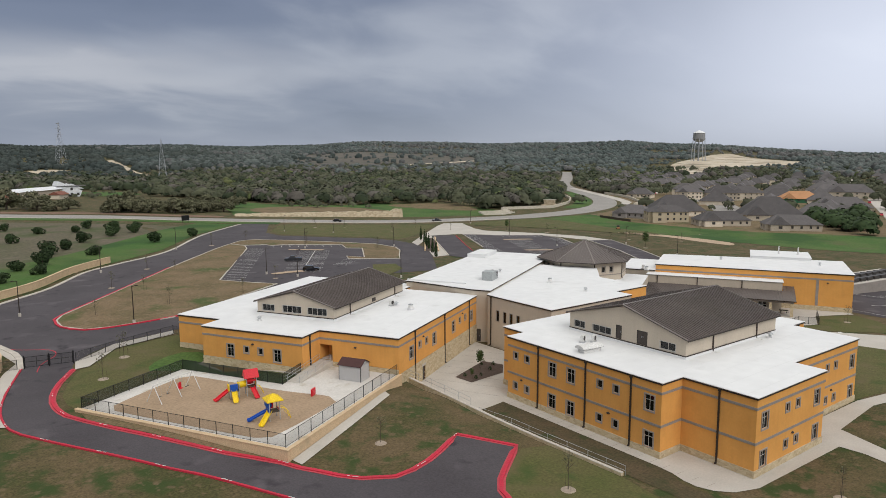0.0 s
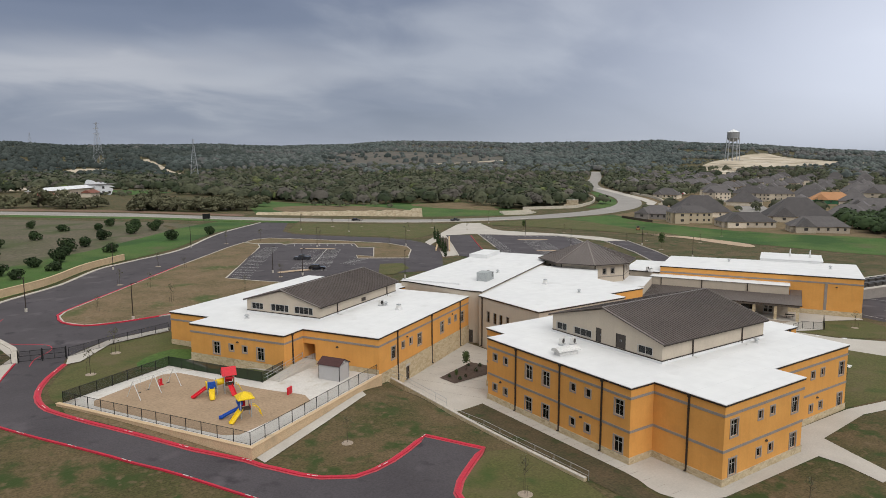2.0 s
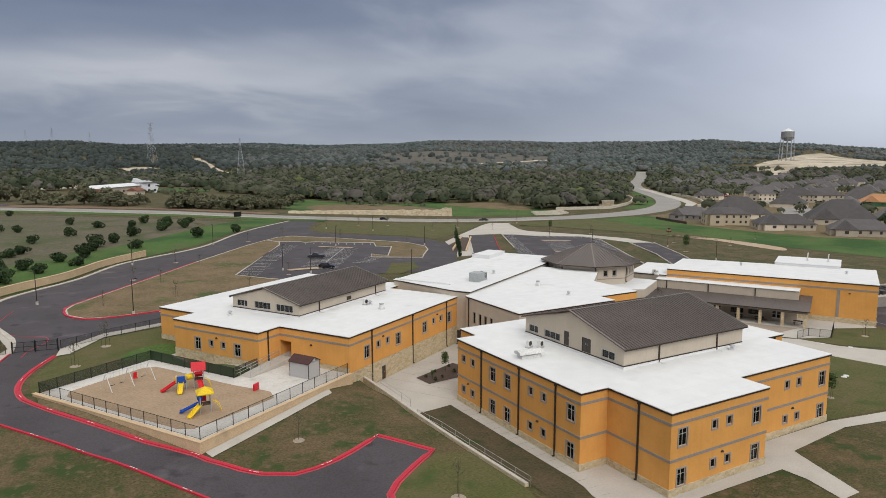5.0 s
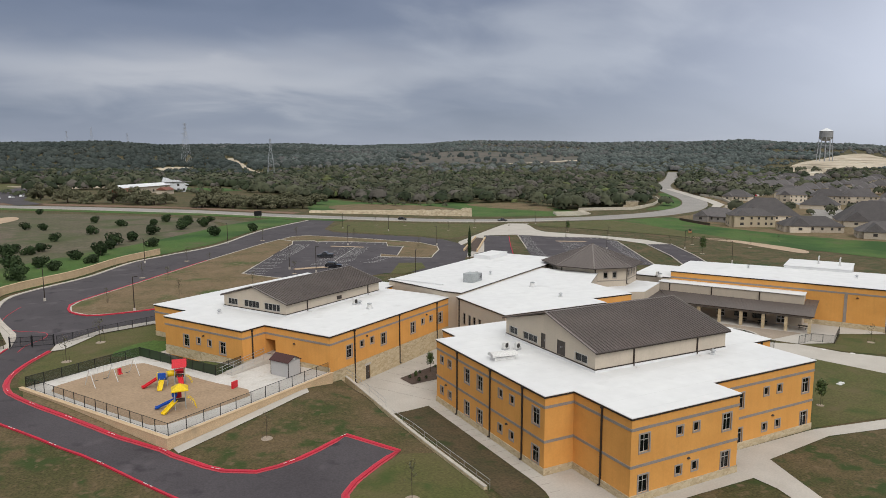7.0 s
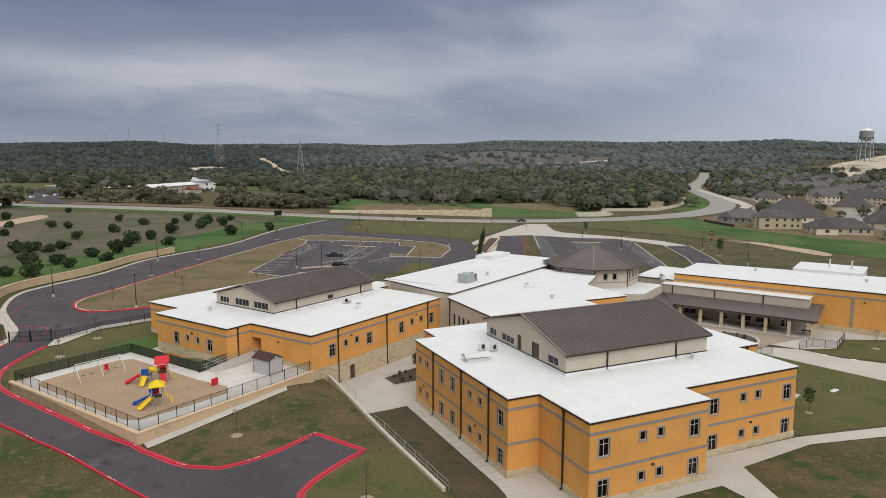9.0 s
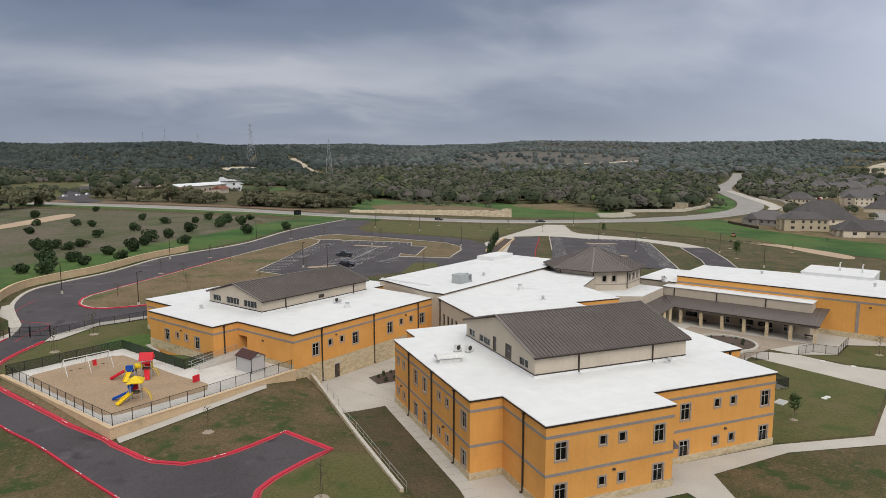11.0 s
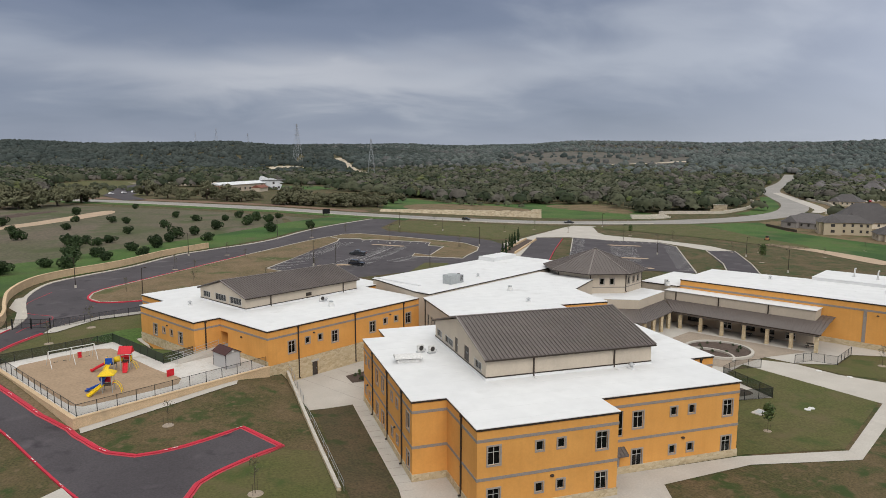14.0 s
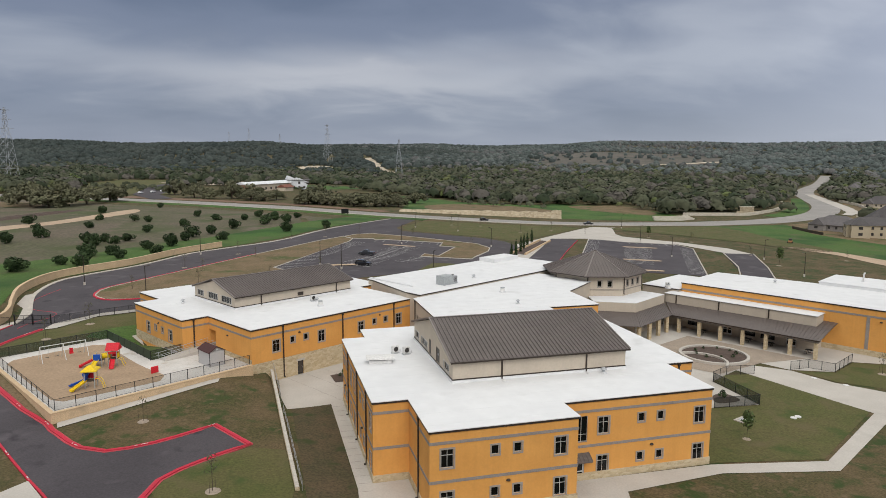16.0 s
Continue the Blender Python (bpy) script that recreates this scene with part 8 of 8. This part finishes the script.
surface("cleared_hill", CLEARED, "cleared", 0.8, "bare pale limestone clearing on the hill", "clearing", 40, True)
fw = thing("estate_fence", "long brown timber estate fence below the houses", "fence", pose(0, 0, 0))
part("panel", strip(smooth_line([(341, 288), (334, 268), (331, 256)], 8.0), 0.2, -0.2, 1.5), "bark", fw)

# low pale building in the oaks
lb2 = thing("farm_building", "long low white-roofed building among the oaks", "building", pose(60, 636, gz(60, 636), 0, 0, 55))
part("wall", boxed(-38, 38, -7, 7, -0.5, 6.4), "house_wall", lb2)
bm = bmesh.new()
q = [bm.verts.new(p) for p in ((-39, -8, 6.3), (39, -8, 6.3), (39, 0, 8.6), (-39, 0, 8.6), (39, 8, 6.3), (-39, 8, 6.3))]
for f in ((0, 1, 2, 3), (3, 2, 4, 5), (1, 4, 2), (0, 3, 5), (0, 5, 4, 1)):
    bm.faces.new([q[i] for i in f])
part("roof", bm, "tank_white", lb2)
for k in range(9):
    part("window", boxed(-34 + 8 * k, -31.5 + 8 * k, -7.05, -6.98, 1.4, 3.4), "dark_frame", lb2, "dark window")
wh = thing("farmhouse", "white gabled hall with brown roof among the oaks", "building", pose(92, 668, gz(92, 668), 0, 0, 8))
part("wall", boxed(-10, 10, -7, 7, -0.5, 6.6), "tank_white", wh)
for y0, y1 in ((-7, -6.7), (6.7, 7)):
    gb = bmesh.new()
    a, b = ([gb.verts.new((x, y, z)) for x, z in ((-10, 6.6), (10, 6.6), (0, 11.2))] for y in (y0, y1))
    gb.faces.new(a), gb.faces.new(b[::-1])
    for i in range(3):
        gb.faces.new((a[i], b[i], b[(i + 1) % 3], a[(i + 1) % 3]))
    bmesh.ops.recalc_face_normals(gb, faces=gb.faces[:])
    part("gable", gb, "tank_white", wh)
for s in (-1, 1):
    part("roof", beam(bmesh.new(), (s * 5.4, -8, 9.2), (s * 5.4, 8, 9.2), 12.6, 0.4), "shingle", wh, "brown roof slope")
    wh.children[-1].matrix_basis = pose(s * 5.4, 0, 9.2, 0, s * 24.7, 0) @ pose(-s * 5.4, 0, -9.2)
for x, z in ((-5, 1.0), (0, 1.0), (5, 1.0), (0, 5.4)):
    part("window", boxed(x - 1, x + 1, -7.06, -6.98, z, z + 2.2), "dark_frame", wh)
for x, y, a in ((42, 598, 40), (78, 622, 60)):
    rr = thing("outbuilding", "low outbuilding with rust-red metal roof", "building", pose(x, y, gz(x, y), 0, 0, a))
    part("wall", boxed(-8, 8, -4, 4, -0.5, 3.6), "house_wall", rr)
    rb = bmesh.new()
    q = [rb.verts.new(p) for p in ((-8.6, -4.8, 3.5), (8.6, -4.8, 3.5), (8.6, 0, 6.0), (-8.6, 0, 6.0), (8.6, 4.8, 3.5), (-8.6, 4.8, 3.5))]
    for f in ((0, 1, 2, 3), (3, 2, 4, 5), (1, 4, 2), (0, 3, 5), (0, 5, 4, 1)):
        rb.faces.new([q[i] for i in f])
    part("roof", rb, "rust_roof", rr)
surface("clearing", [(60, 690), (120, 660), (160, 700), (150, 760), (80, 760)], "lush", 0.2, "bright green clearing in the woods", "clearing", 15)
surface("clearing", [(-40, 780), (10, 760), (60, 800), (40, 850), (-60, 850)], "cleared", 0.3, "bare pale ground among the trees", "clearing", 15)
surface("clearing", [(-90, 590), (-136, 820), (-120, 930), (-60, 930), (-30, 812), (-30, 700), (-14, 575)], "lawn", 0.2, "grassy clearing with a lane", "clearing", 15)
surface("lane", [(-23, 510), (-46, 578), (-55, 743), (-45, 814), (-24, 736), (-24, 571), (-8, 512)], "asphalt", 0.3, "dark lane into the trees", "lane", 15)

HILLSIDE = [(690, 1560), (804, 1720), (980, 2030), (1150, 1920), (1260, 1690), (1190, 1390), (925, 1156), (802, 1165), (706, 1216), (645, 1340)]
surface("hillside", HILLSIDE, "scrubland", 1.0, "open grey-brown brushy hillside among the woods", "hillside", 60, True)
surface("track", [(765, 1208), (851, 1243), (950, 1247), (1116, 1313), (1110, 1335), (945, 1265), (845, 1260), (760, 1222)], "cleared", 1.6, "pale dirt track across the hillside", "dirt track", 20)
POWERLINE = [(338, 1893), (333, 1734), (309, 1454), (288, 1213), (322, 1213), (336, 1511), (366, 1785), (375, 1957)]
surface("cut_line", POWERLINE, "cleared", 1.0, "pale cleared strip under the power line", "clearing", 40)
ROCKS = [(150, 1600), (206, 1650), (237, 1538), (186, 1450), (140, 1440)]
surface("clearing", ROCKS, "cleared", 1.2, "bare rocky pale ground among the woods", "clearing", 40, True)
PALE = [(-96, 1265), (-45, 1344), (45, 1200), (31, 1040), (-51, 1005)]
surface("clearing", PALE, "scrubland", 0.6, "open pale ground among the woods", "clearing", 30, True)
GLADE = [(-80, 590), (-136, 820), (-120, 930), (-60, 930), (-30, 812), (-30, 700), (-20, 590)]

surface("field_strip", [(-330, 640), (-200, 560), (-120, 500), (-60, 470), (-80, 440), (-200, 480), (-340, 560)], "dry", 0.12, "dry tan strip of open field", "field", 15)
for x, y, a in ((-42, 592, 60), (-34, 604, 60), (-28, 618, 60)):
    car("pale van parked by the lane", pose(x, y, gz(x, y) + 0.3, 0, 0, a), "tank_white")

# ---- water tower ----
wt = thing("water_tower", "grey water tower with white conical top on many legs", "water tower", pose(1599, 1028, gz(1599, 1028)))
H0, RT = 52.5, 14.9
bm = bmesh.new()
prof = [(0.5, H0 - 4), (8, H0 - 2.5), (12.5, H0 + 1), (RT, H0 + 6), (RT, H0 + 20)]
rows = [[bm.verts.new((r * math.cos(2 * math.pi * k / 28), r * math.sin(2 * math.pi * k / 28), z)) for k in range(28)] for r, z in prof]
for a, b in zip(rows, rows[1:]):
    for k in range(28):
        bm.faces.new((a[k], a[(k + 1) % 28], b[(k + 1) % 28], b[k]))
part("tank", bm, "tank", wt)
bm = bmesh.new()
bmesh.ops.create_cone(bm, cap_ends=True, segments=28, radius1=RT + 0.6, radius2=0.6, depth=8)
bmesh.ops.translate(bm, verts=bm.verts[:], vec=(0, 0, H0 + 24))
part("tank_roof", bm, "tank_white", wt, "white conical tank roof")
part("balcony", ring([(RT * math.cos(2 * math.pi * k / 28), RT * math.sin(2 * math.pi * k / 28)) for k in range(28)], 0.0, 1.6, H0 + 5.6, H0 + 6.2), "steel", wt)
part("riser", tube(bmesh.new(), [(0, 0, -1), (0, 0, H0 - 3)], 1.6, 12), "tank", wt)
for k in range(10):
    a = 2 * math.pi * k / 10
    p0, p1 = Vector((18.5 * math.cos(a), 18.5 * math.sin(a), -3)), Vector((RT * math.cos(a), RT * math.sin(a), H0 + 6))
    part("leg", tube(bmesh.new(), [p0, p1], 0.6, 8), "steel", wt)
    a2 = 2 * math.pi * (k + 1) / 10
    br = bmesh.new()
    for f in (0.35, 0.68):
        r = 18.5 + (RT - 18.5) * f
        z = -3 + (H0 + 9) * f
        beam(br, (r * math.cos(a), r * math.sin(a), z), (r * math.cos(a2), r * math.sin(a2), z), 0.5)
    part("brace", br, "steel", wt)


def pylon(h):
    t = thing("transmission_tower", "grey lattice power transmission tower on the hill", "transmission tower", pose(0, 0, 0), "power line towers")
    bm = bmesh.new()
    def half(z):
        return 5.5 * (1 - z / h) + 1.0 if z < h * 0.7 else 1.9 - 1.2 * (z - h * 0.7) / (h * 0.3)
    lv = [h * f for f in (0, 0.2, 0.36, 0.5, 0.6, 0.7, 0.8, 0.9, 1.0)]
    cs = ((-1, -1), (1, -1), (1, 1), (-1, 1))
    for z0, z1 in zip(lv, lv[1:]):
        a, b = half(z0), half(z1)
        for k in range(4):
            (x0, y0), (x1, y1) = cs[k], cs[(k + 1) % 4]
            beam(bm, (x0 * a, y0 * a, z0), (x0 * b, y0 * b, z1), 0.20)
            beam(bm, (x0 * a, y0 * a, z0), (x1 * b, y1 * b, z1), 0.12)
            beam(bm, (x1 * a, y1 * a, z0), (x0 * b, y0 * b, z1), 0.12)
            beam(bm, (x0 * b, y0 * b, z1), (x1 * b, y1 * b, z1), 0.12)
    part("mast", bm, "steel", t)
    for f, w in ((0.72, 11), (0.84, 9), (0.96, 8)):
        arm_bm = bmesh.new()
        z = h * f
        for s in (-1, 1):
            beam(arm_bm, (0, s, z), (w, 0, z + 1), 0.20), beam(arm_bm, (0, s, z), (-w, 0, z + 1), 0.20)
        beam(arm_bm, (-w, 0, z + 1), (w, 0, z + 1), 0.20)
        part("crossarm", arm_bm, "steel", t)
    return t


py = pylon(68.0)
for i, (x, y, top, yaw) in enumerate(((297, 1163, 66, 70), (234, 1785, 119, 50), (-214, 836, 87, 70), (30, 2576, 135, 60), (139, 2575, 118, 60), (-54, 2974, 135, 60))):
    z = gz(x, y)
    m = pose(x, y, z, 0, 0, yaw)
    p = py if i == 0 else copy_thing(py, m)
    p.matrix_basis = m
    k = (top - z) / 68.0
    p.scale = (max(k, 0.8), max(k, 0.8), k)

# ---- woodland ----
road_pts = np.array(main_line)


def woods(name, label, n, r0, r1, size, k, material, leaf, keep, a0=-42.0, a1=82.0, sub=2):
    ph = np.radians(a0 + (a1 - a0) * rng.random(n))
    r = np.sqrt(r0 ** 2 + (r1 ** 2 - r0 ** 2) * rng.random(n))
    x, y = r * np.sin(ph), r * np.cos(ph)
    ok = keep(x, y, r, np.degrees(ph))
    x, y = x[ok], y[ok]
    d = np.full(len(x), 1e9)
    for p in road_pts[::3]:
        d = np.minimum(d, (x - p[0]) ** 2 + (y - p[1]) ** 2)
    x, y = x[d > 17 ** 2], y[d > 17 ** 2]
    n = len(x)
    s = size * (0.5 + 0.95 * rng.random(n) ** 1.5)
    z = ground(x, y)
    dirs = rng.normal(size=(n, k, 3))
    dirs[..., 2] = np.abs(dirs[..., 2]) * 1.1 - 0.1
    dirs /= np.linalg.norm(dirs, axis=2)[..., None]
    rad = (s[:, None] * (0.75 + 0.35 * rng.random((n, k))))[..., None]
    c = np.stack([x, y, z + s * 0.75], -1)[:, None, :]
    p = c + dirs * rad * np.array([1, 1, 0.85])
    nr = dirs + rng.normal(size=dirs.shape) * 0.22 + np.array([0, 0, 0.35])
    nr /= np.linalg.norm(nr, axis=2)[..., None]
    sz = np.repeat(s, k) * leaf * (0.7 + 0.6 * rng.random(n * k))
    me = quads(name, p.reshape(-1, 3), nr.reshape(-1, 3), sz, material)
    tagged(new(name, me), label + ", outer leaf sprays", "woodland", kind="stuff")
    # rounded, dented crowns under the leaf sprays
    ico = bmesh.new()
    bmesh.ops.create_icosphere(ico, subdivisions=sub, radius=1.0)
    low = [v for v in ico.verts if v.co.z < -0.45]
    bmesh.ops.delete(ico, geom=low, context="VERTS")
    ico.verts.index_update()
    bv = np.array([v.co[:] for v in ico.verts])
    bf = np.array([[v.index for v in f.verts] for f in ico.faces])
    ico.free()
    nv = len(bv)
    dent = 0.78 + 0.4 * rng.random((n, nv))
    sh = np.stack([s * (0.8 + 0.4 * rng.random(n)), s * (0.8 + 0.4 * rng.random(n)), s * 0.85], -1)
    co = np.stack([x, y, z + s * 0.62], -1)[:, None, :] + bv[None] * dent[..., None] * sh[:, None, :]
    faces = (bf[None] + (np.arange(n) * nv)[:, None, None]).reshape(-1, 3)
    me = bpy.data.meshes.new(name)
    me.vertices.add(n * nv)
    me.vertices.foreach_set("co", co.ravel())
    me.loops.add(faces.size)
    me.loops.foreach_set("vertex_index", faces.ravel())
    me.polygons.add(len(faces))
    me.polygons.foreach_set("loop_start", np.arange(len(faces)) * 3)
    me.update()
    me.validate()
    me.shade_smooth()
    me.materials.append(M[material])
    tagged(new(name, me), label, "woodland", kind="stuff")


def edge_of_woods(ph):
    return np.interp(ph, (-42, -15, -8, 0, 3, 12, 16, 18, 22.3, 25.8, 29, 33.6, 36.6, 40.2, 43.5, 46.4, 46.7, 47.1, 48, 49.4, 51.2, 53.3, 55, 60, 82), (600, 610, 660, 720, 690, 690, 650, 611, 546, 537, 545, 556, 544, 488, 507, 535, 658, 817, 799, 710, 671, 650, 1250, 1290, 1330))


def patch(x, y, f=1.0):
    return np.sin(x / 83 * f + 1.1) * np.sin(y / 67 * f + 0.4) + 0.6 * np.sin(x / 31 * f + y / 47 * f)


def inside(x, y, poly, grow=1.0):
    """Which plan points lie in a polygon grown about its middle."""
    P = np.array(poly, float)
    c = P.mean(0)
    P = c + (P - c) * grow
    out = np.zeros(np.shape(x), bool)
    for (x0, y0), (x1, y1) in zip(P, np.roll(P, -1, 0)):
        if y0 != y1:
            out ^= ((y0 > y) != (y1 > y)) & (x < x0 + (x1 - x0) * (y - y0) / (y1 - y0))
    return out


def gap_free(x, y):
    pale = ((x - 0) / 75) ** 2 + ((y - 808) / 55) ** 2 > 1
    green = ((x - 130) / 62) ** 2 + ((y - 735) / 70) ** 2 > 1
    farm = (((x - 60) / 70) ** 2 + ((y - 680) / 62) ** 2 > 1)
    ok = pale & green & farm & (np.hypot(x - 1599, y - 1028) > 60)
    for poly, grow in ((CLEARED, 1.06), (POWERLINE, 1.04), (ROCKS, 1.05), (PALE, 1.03), (GLADE, 1.05)):
        ok &= ~inside(x, y, poly, grow)
    return ok & (~inside(x, y, HILLSIDE) | (rng.random(np.shape(x)) < 0.06))


def in_woods(x, y, r, ph, wave):
    return (r > edge_of_woods(ph) + wave * np.sin(ph * 3.1)) & gap_free(x, y)


KINDS = (("woodland", "grey-green live oak woodland", "forest", 0.50, 1.0, 0.0), ("cedar_woodland", "dark cedar woodland among the oaks", "cedar", 0.30, 0.9, 2.0),
         ("bare_woodland", "grey leafless oaks in the woodland", "bare_wood", 0.19, 0.95, 4.0), ("spring_woodland", "oaks in fresh yellow-green leaf", "spring_wood", 0.05, 0.9, 6.0))
for name, label, material, share_of, big, off in KINDS:
    woods(name, label + " beyond the road", int(6800 * share_of), 480, 800, 5.4 * big, 46, material, 0.36,
          lambda x, y, r, ph: in_woods(x, y, r, ph, 6) & (patch(x + off * 60, y, 1.7) > -0.75))
    woods(name, label, int(22000 * share_of), 780, 1560, 5.8 * big, 14, material, 0.42,
          lambda x, y, r, ph: in_woods(x, y, r, ph, 22) & (patch(x + off * 60, y) > -0.6) & (rng.random(len(x)) > sst(1300, 1560, r)), sub=1)
# Haze lies in these hill colours, stronger in the east than the west.
for name, label, material, n, thr, off, lo, hi in (("hill_woodland", "wooded hills rising to the skyline", "hazed_forest", 31000, -0.85, 0, 17, 90), ("hill_cedars", "dark cedar hills rising to the skyline, less haze in the colour", "hazed_cedar", 29000, -0.85, 0, -60, 24),
                                                    ("hill_brush", "grey leafless brush on the hills, paled for haze", "hazed_brush", 8000, -0.1, 900, 12, 90)):
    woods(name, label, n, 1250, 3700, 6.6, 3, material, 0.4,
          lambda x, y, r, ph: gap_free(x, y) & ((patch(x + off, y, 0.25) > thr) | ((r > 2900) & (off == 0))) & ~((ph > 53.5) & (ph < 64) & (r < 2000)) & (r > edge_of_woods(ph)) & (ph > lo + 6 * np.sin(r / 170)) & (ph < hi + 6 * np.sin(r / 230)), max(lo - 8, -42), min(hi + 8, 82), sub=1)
woods("cedar_woodland", "dark cedar woodland in the west", 9000, 800, 1500, 5.4, 12, "cedar", 0.42,
      lambda x, y, r, ph: in_woods(x, y, r, ph, 22) & (patch(x, y, 0.7) > -0.3) & (ph < 16 + 6 * np.sin(r / 90)), -42, 22, sub=1)
woods("estate_trees", "scattered trees among the houses", 2600, 520, 1500, 4.2, 26, "forest", 0.55,
      lambda x, y, r, ph: (ph > 48) & (ph < 78) & (r > 520) & (patch(x, y) > -0.2), 46, 80)
woods("scrub", "low scrub and junipers at the edge of the woods", 900, 500, 760, 2.6, 20, "forest", 0.5,
      lambda x, y, r, ph: (ph < 43) & (r > edge_of_woods(ph) - 75) & (patch(x, y, 1.6) > 0.25), -10, 46)
# Scrub shares the hill leaf colour with haze mixed in.
woods("hill_scrub", "low scrub below the bare hill", 1500, 1300, 1980, 3.2, 10, "hazed_forest", 0.5,
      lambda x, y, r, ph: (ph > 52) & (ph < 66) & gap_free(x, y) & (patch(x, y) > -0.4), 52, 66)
woods("estate_grove", "dark juniper grove below the houses", 420, 370, 520, 4.2, 60, "juniper", 0.35,
      lambda x, y, r, ph: inside(x, y, [(410, 190), (372, 160), (358, 146), (362, 133), (470, 180), (468, 210)]), 60, 76)
